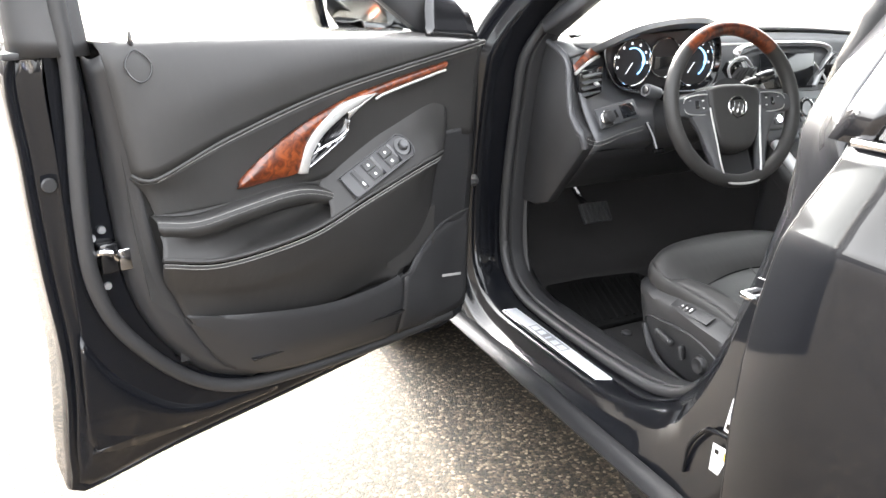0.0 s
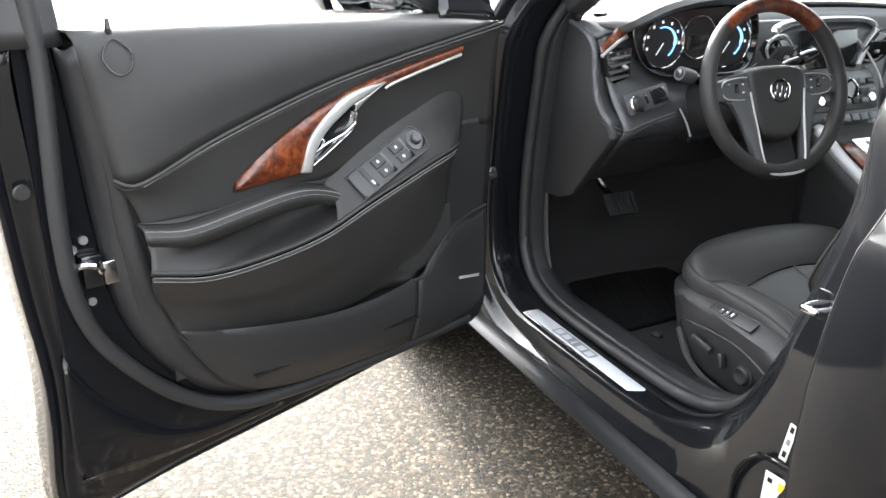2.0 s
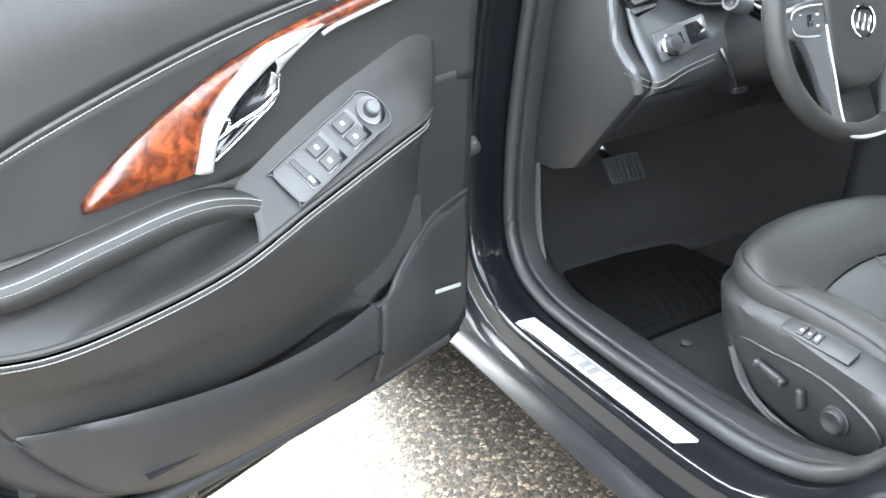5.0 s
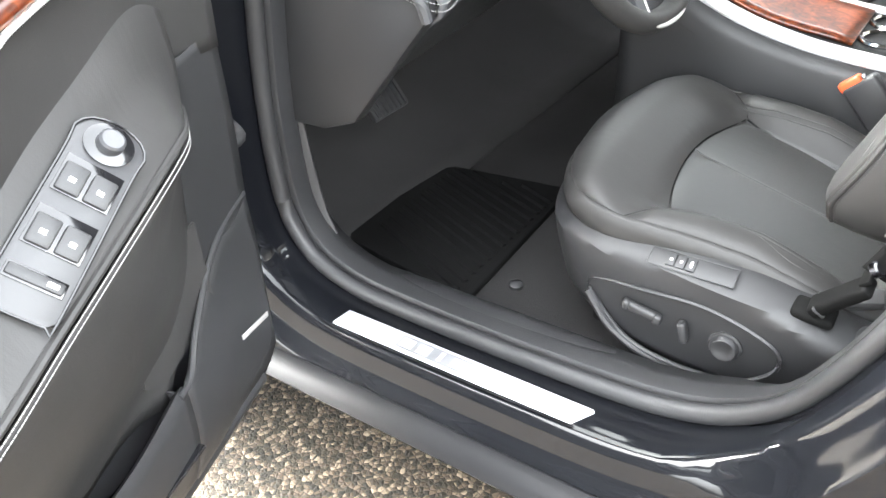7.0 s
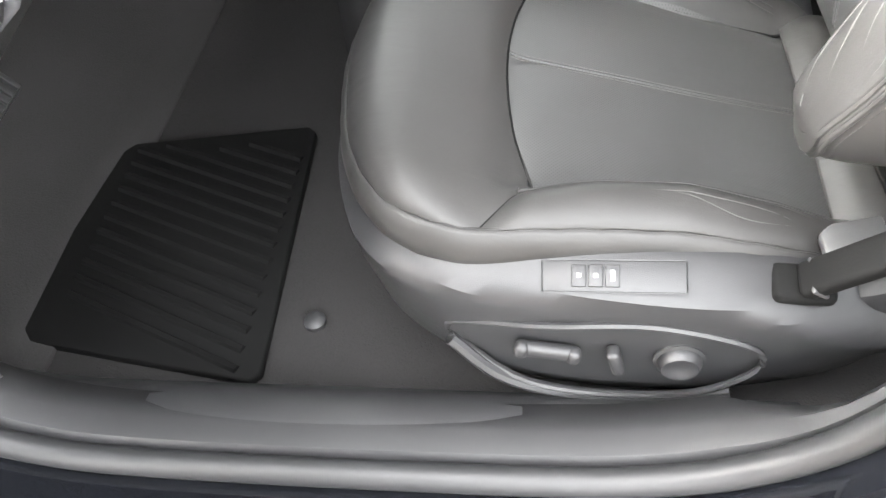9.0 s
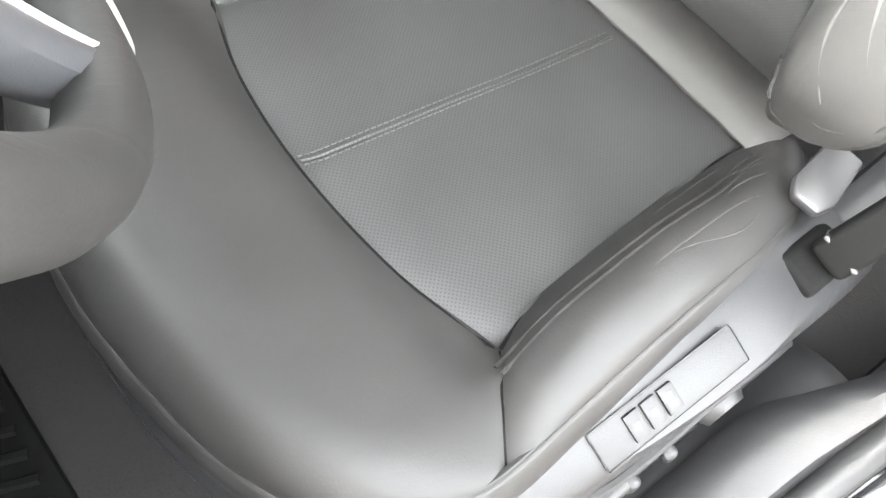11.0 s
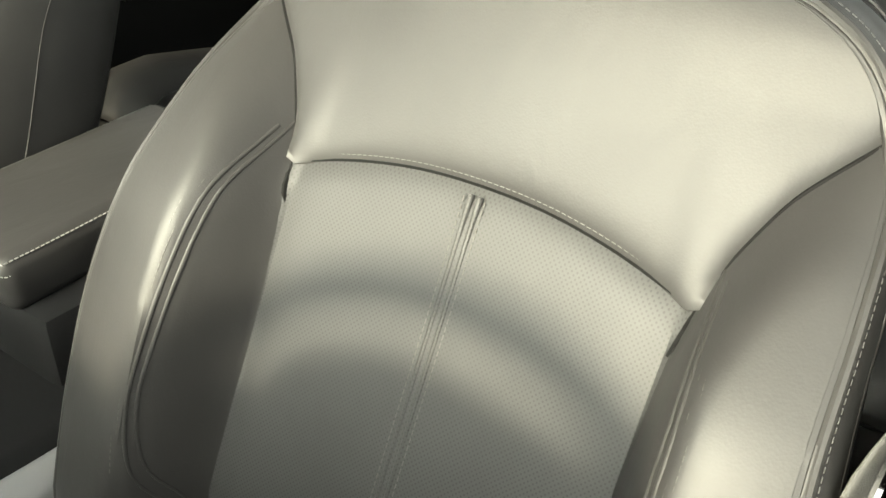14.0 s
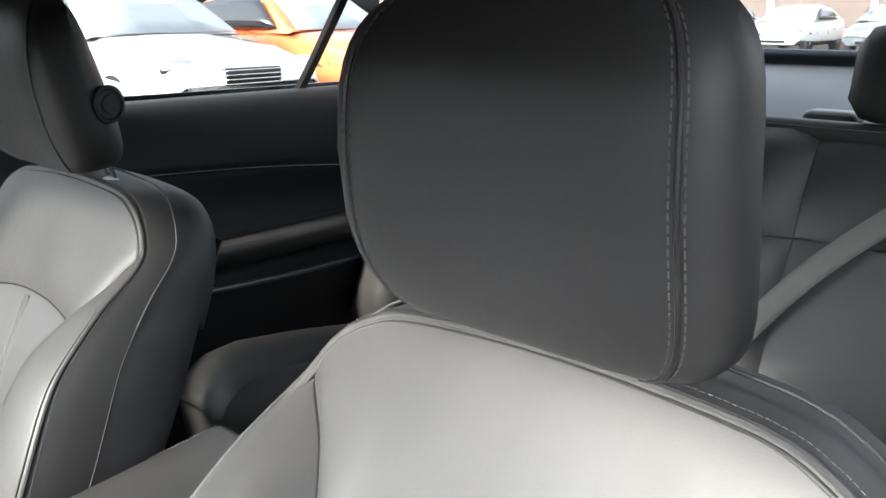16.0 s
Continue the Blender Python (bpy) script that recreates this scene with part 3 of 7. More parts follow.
structure("front_wing", skin([[(0.90, 0.80, 0.20), (0.915, 0.80, 0.55), (0.91, 0.79, 0.80), (0.74, 0.76, 1.04)], [(0.86, 2.0, 0.30), (0.86, 2.0, 0.50), (0.84, 2.0, 0.70), (0.62, 1.9, 0.88)]], 12, 5), PAINT, "gloss black front wing", 0.004)
structure("tail", skin([[(-0.90, -1.3, 0.35), (-0.906, -1.3, 0.75), (-0.86, -1.3, 1.02)], [(-0.90, -1.9, 0.40), (-0.905, -1.9, 0.75), (-0.80, -1.9, 1.07)], [(-0.80, -2.5, 0.40), (-0.80, -2.5, 0.75), (-0.66, -2.4, 1.06)]], 10, 5), PAINT, "gloss black rear quarter", 0.004)
structure("tail", skin([[(0.90, -1.3, 0.35), (0.906, -1.3, 0.75), (0.86, -1.3, 1.02)], [(0.90, -1.9, 0.40), (0.905, -1.9, 0.75), (0.80, -1.9, 1.07)], [(0.80, -2.5, 0.40), (0.80, -2.5, 0.75), (0.66, -2.4, 1.06)]], 10, 5), PAINT, "gloss black rear quarter", 0.004)
structure("boot_lid", skin([[(-0.70, -1.95, 1.085), (0, -2.03, 1.085), (0.70, -1.95, 1.085)], [(-0.66, -2.45, 1.06), (0, -2.55, 1.07), (0.66, -2.45, 1.06)], [(-0.66, -2.5, 0.5), (0, -2.6, 0.5), (0.66, -2.5, 0.5)]], 12, 4), PAINT, "gloss black boot lid", 0.006)
structure("rear_shelf", skin([[(-0.66, -1.30, 0.985), (0.66, -1.30, 0.985)], [(-0.66, -1.62, 1.02), (0.66, -1.62, 1.02)], [(-0.66, -1.98, 1.095), (0.66, -1.98, 1.095)]], 8, 3), material("shelf_felt", (0.10, 0.105, 0.115), 0.9, grain=0.5, scale=600, bump=0.4), "dark grey felt parcel shelf", 0.02)
# pillars inside
structure("pillar_trim", skin([[(-0.665, 0.70, 1.03), (-0.63, 0.62, 1.08), (-0.595, 0.38, 1.275), (-0.58, 0.30, 1.31)], [(-0.625, 0.74, 1.03), (-0.59, 0.68, 1.08), (-0.555, 0.41, 1.285), (-0.545, 0.32, 1.33)]], 16, 3), LINER, "pale grey windscreen pillar trim", 0.01)
structure("pillar_trim", skin([[(0.655, 0.70, 1.03), (0.61, 0.62, 1.08), (0.55, 0.38, 1.275), (0.545, 0.30, 1.31)], [(0.61, 0.74, 1.03), (0.57, 0.68, 1.08), (0.52, 0.41, 1.285), (0.515, 0.32, 1.33)]], 16, 3), LINER, "pale grey windscreen pillar trim", 0.01)
for sx in (-1, 1):
    w = 0.10 if sx > 0 else 0.0
    structure("roof_rail", skin([[(sx * 0.70, 0.62, 1.07), (sx * (0.585 + 0.7 * w), 0.36, 1.265 - 0.3 * w), (sx * (0.60 + w), 0.15, 1.345 - 0.4 * w), (sx * (0.62 + w), -0.5, 1.40 - 0.7 * w), (sx * (0.64 + 0.7 * w), -1.2, 1.36 - 0.4 * w), (sx * 0.68, -1.55, 1.24), (sx * 0.74, -1.92, 1.08)],
                                 [(sx * 0.66, 0.62, 1.06), (sx * 0.565, 0.36, 1.275), (sx * 0.55, 0.15, 1.365), (sx * 0.56, -0.5, 1.40), (sx * 0.58, -1.2, 1.36), (sx * 0.62, -1.55, 1.24), (sx * 0.68, -1.92, 1.08)]], 24, 3), HARD, "dark grey roof rail", 0.03)
    structure("rear_pillar", skin([[(sx * 0.76, -1.42, 1.02), (sx * 0.72, -1.38, 1.15), (sx * 0.64, -1.30, 1.34)], [(sx * 0.74, -1.95, 1.06), (sx * 0.70, -1.80, 1.15), (sx * 0.62, -1.36, 1.36)]], 10, 3), HARD, "dark grey rear pillar trim", 0.03)
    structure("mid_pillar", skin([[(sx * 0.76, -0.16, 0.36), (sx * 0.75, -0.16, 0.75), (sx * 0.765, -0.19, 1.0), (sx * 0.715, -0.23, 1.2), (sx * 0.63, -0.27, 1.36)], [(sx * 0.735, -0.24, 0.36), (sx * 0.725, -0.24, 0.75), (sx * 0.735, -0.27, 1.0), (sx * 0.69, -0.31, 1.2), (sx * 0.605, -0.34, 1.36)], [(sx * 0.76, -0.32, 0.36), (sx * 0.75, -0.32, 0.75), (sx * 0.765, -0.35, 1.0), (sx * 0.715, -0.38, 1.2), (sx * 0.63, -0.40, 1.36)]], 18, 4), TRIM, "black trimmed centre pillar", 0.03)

# ---- open driver's door, hinged at its front edge ----
DOOR = Matrix.Translation((-0.90, 0.60, 0)) @ Matrix.Rotation(radians(16.7), 4, "Z")
door = thing("driver_door", "open driver's door with black leather trim and burl wood inlay", "car door", DOOR)


def dp(s, z, d):
    """A place on the door: s from the hinge towards the latch, height z, d out of its sheet towards the cabin."""
    return V((-s, -d, z))


def dc(*pts):
    return [dp(*p) for p in pts]


# outer shell: skin, inner sheet and rolled edges
OUT = [(0.0, 0.40), (0.20, 0.387), (0.45, 0.362), (0.70, 0.340), (0.885, 0.316), (0.897, 0.345), (0.896, 0.40), (0.886, 0.50), (0.884, 0.60), (0.893, 0.73), (0.899, 0.90), (0.898, 1.06), (0.80, 1.075), (0.40, 1.075), (0.05, 1.06), (-0.015, 1.04), (-0.02, 0.80), (-0.015, 0.60)]
part("outer_skin", skin([dc(*[(s * 0.985 + 0.006, z + (0.01 if z < 0.5 else 0), -0.135 + 0.05 * abs(z - 0.7)) for s, z in OUT]), dc(*[(s, z, -0.05) for s, z in OUT]), dc(*[(s + 0.003, z, -0.022) for s, z in OUT]),
                        dc(*[(s, z, -0.012) for s, z in OUT]), dc(*[(s - 0.012 if s > 0.8 else s, z + (0.010 if z < 0.5 else 0), -0.010) for s, z in OUT])], 120, 2, True), PAINT, door, "", 0.002)
part("outer_face", prism([(-s * 0.985 - 0.006, z + (0.01 if z < 0.5 else 0)) for s, z in OUT], "y", 0.108, 0.112), PAINT, door)
INNER = [(s - 0.012 if s > 0.8 else s, z + (0.010 if z < 0.5 else 0)) for s, z in OUT]
ring2 = [(min(s, 0.855) if s > 0.3 else s, max(z, 0.395 + 0.02 * (s < 0.3)), 0.004) for s, z in INNER]
part("inner_sheet", skin([dc(*[(s, z, -0.010) for s, z in INNER]), dc(*[(s - 0.02 if s > 0.8 else s, z + (0.03 if z < 0.5 else 0), -0.006) for s, z in INNER]), dc(*ring2)], 120, 3, True), PAINT, door, "", 0.002)
part("inner_plate", prism([(-s, z) for s, z, _ in ring2], "y", -0.006, -0.0035), PAINT, door)
# corner pressing at the foot
part("foot_pressing", skin([dc((0.855, 0.62, 0.000), (0.80, 0.53, 0.000), (0.68, 0.43, 0.000), (0.50, 0.405, 0.0)), dc((0.862, 0.60, 0.010), (0.81, 0.49, 0.012), (0.69, 0.41, 0.010), (0.50, 0.398, 0.004)), dc((0.868, 0.42, 0.003), (0.84, 0.385, 0.003), (0.70, 0.378, 0.003), (0.50, 0.385, 0.001))], 24, 4), PAINT, door, "", 0.002)
part("seal", tube(dc((0.836, 1.30, 0.02), (0.832, 1.139, 0.022), (0.828, 1.02, 0.024), (0.838, 0.805, 0.024), (0.828, 0.689, 0.022), (0.788, 0.597, 0.02), (0.698, 0.493, 0.018), (0.60, 0.436, 0.016), (0.47, 0.418, 0.014), (0.25, 0.415, 0.012), (0.04, 0.425, 0.010)), 0.013, 10, 90), RUBBER, door, "black rubber door seal")
part("inner_edge_moulding", skin([dc((0.805, 1.06, 0.012), (0.797, 0.95, 0.012), (0.788, 0.80, 0.012), (0.775, 0.68, 0.012), (0.735, 0.58, 0.012), (0.66, 0.49, 0.012), (0.56, 0.44, 0.01)), dc((0.800, 1.055, 0.035), (0.785, 0.935, 0.038), (0.768, 0.80, 0.040), (0.752, 0.67, 0.040), (0.71, 0.575, 0.035), (0.64, 0.495, 0.030), (0.55, 0.448, 0.02)),
                                  dc((0.788, 1.065, 0.055), (0.770, 0.978, 0.055), (0.745, 0.80, 0.055), (0.722, 0.70, 0.050), (0.690, 0.60, 0.045), (0.625, 0.495, 0.035), (0.54, 0.446, 0.02))], 30, 3), PLASTIC, door, "", 0.003)
for k, (s, z) in enumerate(((0.805, 0.786), (0.806, 0.690), (0.822, 0.775))):
    part("screw", lathe([(0.0, 0.004), (0.006, 0.004), (0.007, 0.0)], DOOR.inverted() @ DOOR @ Matrix.Translation(dp(s, z, 0.008)) @ Matrix.Rotation(radians(90), 4, "X"), 12), DARKALU, door)
part("plug", lathe([(0.0, 0.003), (0.010, 0.003), (0.012, 0.0)], Matrix.Translation(dp(0.872, 0.87, 0.006)) @ Matrix.Rotation(radians(90), 4, "X"), 14), PLASTIC, door)
part("edge_filler", prism([(-0.690, 0.60), (-0.752, 0.66), (-0.768, 0.80), (-0.776, 0.92), (-0.690, 0.92)], "y", -0.047, -0.043), LEATHER, door)
latch = part("latch", rbox((0.030, 0.022, 0.050), 0.004, Matrix.Translation(dp(0.802, 0.742, 0.016))), GLOSSY, door, "steel door latch")
part("claw", tube(dc((0.825, 0.752, 0.025), (0.815, 0.757, 0.034), (0.800, 0.752, 0.036), (0.793, 0.742, 0.034)), 0.0055, 8, 20), CHROME, latch)
part("plate", rbox((0.03, 0.004, 0.036), 0.002, Matrix.Translation(dp(0.775, 0.737, 0.03))), CHROME, latch)

# window frame and glass above the belt
part("window_frame", skin([dc((0.895, 1.06, -0.02), (0.896, 1.20, -0.045), (0.88, 1.30, -0.075), (0.80, 1.36, -0.10), (0.60, 1.37, -0.11), (0.30, 1.27, -0.09), (-0.02, 1.08, -0.04)), dc((0.885, 1.06, 0.012), (0.886, 1.20, -0.005), (0.87, 1.29, -0.03), (0.79, 1.35, -0.05), (0.60, 1.36, -0.06), (0.31, 1.26, -0.045), (0.0, 1.08, -0.01)),
                           dc((0.84, 1.06, 0.030), (0.84, 1.20, 0.012), (0.825, 1.27, -0.01), (0.77, 1.32, -0.03), (0.60, 1.335, -0.045), (0.33, 1.24, -0.03), (0.02, 1.06, 0.0)), dc((0.797, 1.06, 0.026), (0.800, 1.16, 0.010), (0.785, 1.25, -0.012), (0.74, 1.29, -0.03), (0.60, 1.305, -0.045), (0.36, 1.225, -0.03), (0.10, 1.05, 0.0)),
                           dc((0.797, 1.06, -0.02), (0.80, 1.16, -0.035), (0.785, 1.25, -0.055), (0.74, 1.29, -0.07), (0.60, 1.305, -0.085), (0.36, 1.225, -0.065), (0.10, 1.05, -0.03))], 50, 3), PLASTIC, door, "black window frame", 0.003)
part("window_glass", skin([dc((0.12, 1.06, -0.025), (0.80, 1.07, -0.025)), dc((0.32, 1.20, -0.06), (0.79, 1.20, -0.06)), dc((0.45, 1.27, -0.075), (0.74, 1.29, -0.08))], 8, 3), GLASS, door, "lowered clear window").visible_shadow = False
part("frame_joint", rbox((0.05, 0.03, 0.010), 0.002, Matrix.Translation(dp(0.885, 1.062, -0.005))), RUBBER, door)

# upper trim, from the belt to the stitched line
belt0, belt = dc((0.005, 1.052, 0.0), (0.15, 1.066, 0.005), (0.45, 1.076, 0.01), (0.80, 1.080, 0.01)), dc((0.004, 1.046, 0.045), (0.15, 1.058, 0.052), (0.45, 1.069, 0.055), (0.792, 1.070, 0.052))
line_a = [(0.004, 1.052, 0.055), (0.047, 1.046, 0.062), (0.26, 1.013, 0.074), (0.437, 0.979, 0.080), (0.614, 0.926, 0.082), (0.735, 0.876, 0.076), (0.768, 0.884, 0.062)]
mid_a = dc((0.004, 1.049, 0.052), (0.05, 1.052, 0.058), (0.30, 1.038, 0.072), (0.50, 1.022, 0.080), (0.66, 0.995, 0.078), (0.75, 0.976, 0.068), (0.779, 0.98, 0.058))
part("upper_panel", skin([belt0, belt, mid_a, dc(*line_a)], 40, 5), LEATHER, door, "grained black upper door trim", 0.003)
part("piping", tube(dc(*[(s, z - 0.004, d + 0.001) for s, z, d in line_a]), 0.0035, 8, 60), LEATHER, door)
stitch("stitching", dc(*[(s, z - 0.0085, d + 0.0035) for s, z, d in line_a[:-1]]), PALE_GREY, door, 0.0042, 0.0006, 0.2)

# insert between the stitched line and the armrest
line_b = [(0.004, 0.850, 0.030), (0.10, 0.860, 0.036), (0.185, 0.868, 0.050), (0.28, 0.862, 0.052), (0.37, 0.828, 0.055), (0.47, 0.815, 0.062), (0.581, 0.806, 0.066), (0.735, 0.806, 0.060)]
mid_b = dc((0.004, 0.95, 0.036), (0.12, 0.950, 0.045), (0.24, 0.945, 0.056), (0.38, 0.905, 0.062), (0.52, 0.868, 0.068), (0.64, 0.85, 0.068), (0.748, 0.845, 0.058))
part("insert_panel", skin([dc(*[(s, z - 0.010, d - 0.008) for s, z, d in line_a]), mid_b, dc(*line_b)], 44, 6), LEATHER, door, "smooth black insert panel", 0.003)
wood_top = [(0.112, 1.012, 0.062), (0.20, 0.997, 0.066), (0.29, 0.980, 0.071), (0.356, 0.965, 0.075), (0.40, 0.951, 0.077), (0.440, 0.937, 0.079), (0.475, 0.921, 0.080), (0.510, 0.903, 0.080), (0.548, 0.878, 0.078), (0.580, 0.853, 0.075), (0.594, 0.839, 0.072)]
wood_low = [(0.118, 1.001, 0.062), (0.20, 0.985, 0.066), (0.28, 0.968, 0.070), (0.330, 0.960, 0.073), (0.38, 0.944, 0.076), (0.425, 0.925, 0.078), (0.456, 0.896, 0.079), (0.472, 0.848, 0.076), (0.530, 0.840, 0.075), (0.585, 0.833, 0.073), (0.595, 0.834, 0.072)]
wood_mid = [((a[0] + b[0]) / 2, (a[1] + b[1]) / 2, max(a[2], b[2]) + 0.004) for a, b in zip(wood_top, wood_low)]
part("wood_inlay", skin([dc(*[(s, z + 0.002, d - 0.006) for s, z, d in wood_top]), dc(*wood_top), dc(*wood_mid), dc(*wood_low), dc(*[(s, z - 0.002, d - 0.006) for s, z, d in wood_low])], 50, 3), WOOD, door, "polished red-brown burl wood inlay", 0.002)
part("wood_edge", tube(dc(*[(s, z - 0.0035, d + 0.001) for s, z, d in wood_low[:3]], (0.30, 0.957, 0.071)), 0.0028, 8, 20), SILVER, door, "silver edging strip")
# silver handle surround
sur_out = [(0.285, 0.973, 0.072), (0.316, 0.968, 0.078), (0.356, 0.963, 0.083), (0.394, 0.952, 0.085), (0.434, 0.925, 0.086), (0.463, 0.892, 0.085), (0.474, 0.858, 0.082), (0.477, 0.842, 0.079)]
sur_in = [(0.318, 0.962, 0.076), (0.345, 0.953, 0.080), (0.372, 0.943, 0.083), (0.392, 0.932, 0.084), (0.426, 0.909, 0.085), (0.448, 0.883, 0.084), (0.457, 0.855, 0.081), (0.459, 0.840, 0.078)]
bezel = part("handle_surround", skin([dc(*[(s, z, d - 0.014) for s, z, d in sur_out]), dc(*sur_out), dc(*[((a[0] + b[0]) / 2, (a[1] + b[1]) / 2, a[2] + 0.002) for a, b in zip(sur_out, sur_in)]), dc(*sur_in), dc(*[(s - 0.002, z - 0.003, d - 0.014) for s, z, d in sur_in])], 50, 3), SILVER, door, "satin silver handle surround", 0.0015)
part("surround_tip", skin([dc((0.300, 0.969, 0.075), (0.345, 0.951, 0.081), (0.373, 0.941, 0.083)), dc((0.315, 0.962, 0.076), (0.346, 0.946, 0.080), (0.370, 0.934, 0.081)), dc((0.322, 0.957, 0.070), (0.347, 0.941, 0.073), (0.368, 0.925, 0.075))], 14, 3), SILVER, bezel, "", 0.002)
part("cup", skin([dc((0.373, 0.942, 0.083), (0.392, 0.931, 0.083), (0.426, 0.908, 0.083), (0.448, 0.882, 0.082), (0.457, 0.855, 0.080)), dc((0.371, 0.936, 0.0715), (0.388, 0.922, 0.0710), (0.418, 0.900, 0.0710), (0.442, 0.876, 0.0715), (0.455, 0.855, 0.073)),
                  dc((0.369, 0.930, 0.0715), (0.380, 0.910, 0.0705), (0.407, 0.891, 0.0710), (0.436, 0.870, 0.0715), (0.453, 0.855, 0.074)), dc((0.366, 0.926, 0.077), (0.373, 0.902, 0.076), (0.399, 0.884, 0.076), (0.431, 0.865, 0.077), (0.453, 0.852, 0.078))], 24, 4), GLOSSY, bezel, "black handle recess", 0.0015)
part("lever", tube(dc((0.449, 0.871, 0.078), (0.428, 0.884, 0.083), (0.399, 0.895, 0.085), (0.373, 0.908, 0.080)), (0.003, 0.0036, 0.0028), 8, 26), CHROME, bezel, "chrome door lever")
part("lever_pivot", tube(dc((0.440, 0.878, 0.080), (0.434, 0.889, 0.080), (0.442, 0.888, 0.079), (0.455, 0.868, 0.078)), 0.0018, 8, 18), CHROME, bezel)
part("cup_rim", tube(dc((0.366, 0.926, 0.0785), (0.373, 0.901, 0.0775), (0.399, 0.883, 0.0775), (0.431, 0.864, 0.0785), (0.455, 0.851, 0.079)), 0.0016, 8, 30), CHROME, bezel)

# armrest ledge out to its stitched edge: the insert flows down into it
line_e = [(0.105, 0.828, 0.046), (0.135, 0.832, 0.070), (0.165, 0.833, 0.090), (0.20, 0.828, 0.099), (0.252, 0.814, 0.103), (0.357, 0.780, 0.105), (0.459, 0.744, 0.104), (0.564, 0.728, 0.102), (0.66, 0.726, 0.100), (0.744, 0.744, 0.092)]
bar = [(0.392, 0.784, 0.080), (0.425, 0.800, 0.082), (0.47, 0.812, 0.085), (0.52, 0.813, 0.087), (0.597, 0.804, 0.090), (0.68, 0.794, 0.090), (0.742, 0.802, 0.080)]
ledge_in = dc((0.09, 0.945, 0.034), (0.14, 0.940, 0.042), (0.20, 0.926, 0.046), (0.28, 0.896, 0.048), (0.345, 0.862, 0.050), (0.395, 0.830, 0.054), (0.428, 0.812, 0.058))
ledge_low = dc((0.094, 0.905, 0.041), (0.142, 0.906, 0.053), (0.195, 0.897, 0.060), (0.271, 0.869, 0.064), (0.342, 0.838, 0.066), (0.394, 0.811, 0.070), (0.425, 0.795, 0.074))
ledge_mid = dc((0.098, 0.872, 0.046), (0.145, 0.876, 0.060), (0.19, 0.872, 0.070), (0.262, 0.846, 0.076), (0.340, 0.816, 0.079), (0.392, 0.794, 0.084), (0.422, 0.780, 0.088))
ledge_out = dc((0.105, 0.829, 0.046), (0.140, 0.833, 0.074), (0.175, 0.833, 0.094), (0.247, 0.816, 0.103), (0.330, 0.790, 0.105), (0.385, 0.770, 0.104), (0.43, 0.754, 0.103))
part("armrest_top", skin([ledge_in, ledge_low, ledge_mid, ledge_out], 30, 6), LEATHER, door, "smooth black armrest top", 0.003)
grip = part("grip", skin([dc(*[(s, z + 0.006, d - 0.026) for s, z, d in bar]), dc(*[(s, z + 0.004, d - 0.008) for s, z, d in bar]), dc(*bar), dc(*[(s, z - 0.012, d + 0.004) for s, z, d in bar]), dc(*[(s - 0.01, z - 0.026, d - 0.004) for s, z, d in bar])], 40, 4), LEATHER, door, "black leather pull grip", 0.003)
part("grip_back", skin([dc(*[(s, z + 0.008, d - 0.02) for s, z, d in bar]), dc(*[(s, z + 0.004, d - 0.004) for s, z, d in line_b[4:]])], 30, 3), LEATHER, door, "", 0.002)
stitch("stitching", dc(*[(s, z + 0.0015, d + 0.001) for s, z, d in bar]), PALE_GREY, grip, 0.0042, 0.0006, 0.2)
stitch("stitching", dc(*[(s, z - 0.0055, d + 0.0042) for s, z, d in bar]), PALE_GREY, grip, 0.0042, 0.0006, 0.2)
hollow = [dc(*[(s - 0.004, z - 0.022, d - 0.004) for s, z, d in bar]), dc((0.400, 0.775, 0.050), (0.43, 0.772, 0.034), (0.48, 0.768, 0.030), (0.54, 0.762, 0.036), (0.62, 0.756, 0.062), (0.69, 0.757, 0.082), (0.738, 0.768, 0.084)),
          dc((0.404, 0.764, 0.060), (0.435, 0.752, 0.046), (0.485, 0.740, 0.044), (0.54, 0.733, 0.052), (0.61, 0.731, 0.080), (0.67, 0.733, 0.096), (0.742, 0.752, 0.090)), dc((0.40, 0.765, 0.104), (0.43, 0.754, 0.104), (0.475, 0.741, 0.103), (0.53, 0.732, 0.1025), (0.60, 0.7275, 0.1015), (0.67, 0.727, 0.100), (0.744, 0.745, 0.092))]
part("grip_hollow", skin(hollow, 40, 5), LEATHER, door, "", 0.002)
part("armrest_edge", tube(dc(*line_e), 0.0040, 8, 80), LEATHER, door)
for off in (-0.0062, -0.0125):
    stitch("stitching", dc(*[(s, z + off, d + 0.0035 + 0.1 * (off + 0.006)) for s, z, d in line_e[1:]]), PALE_GREY, door, 0.0042, 0.0006, 0.2)

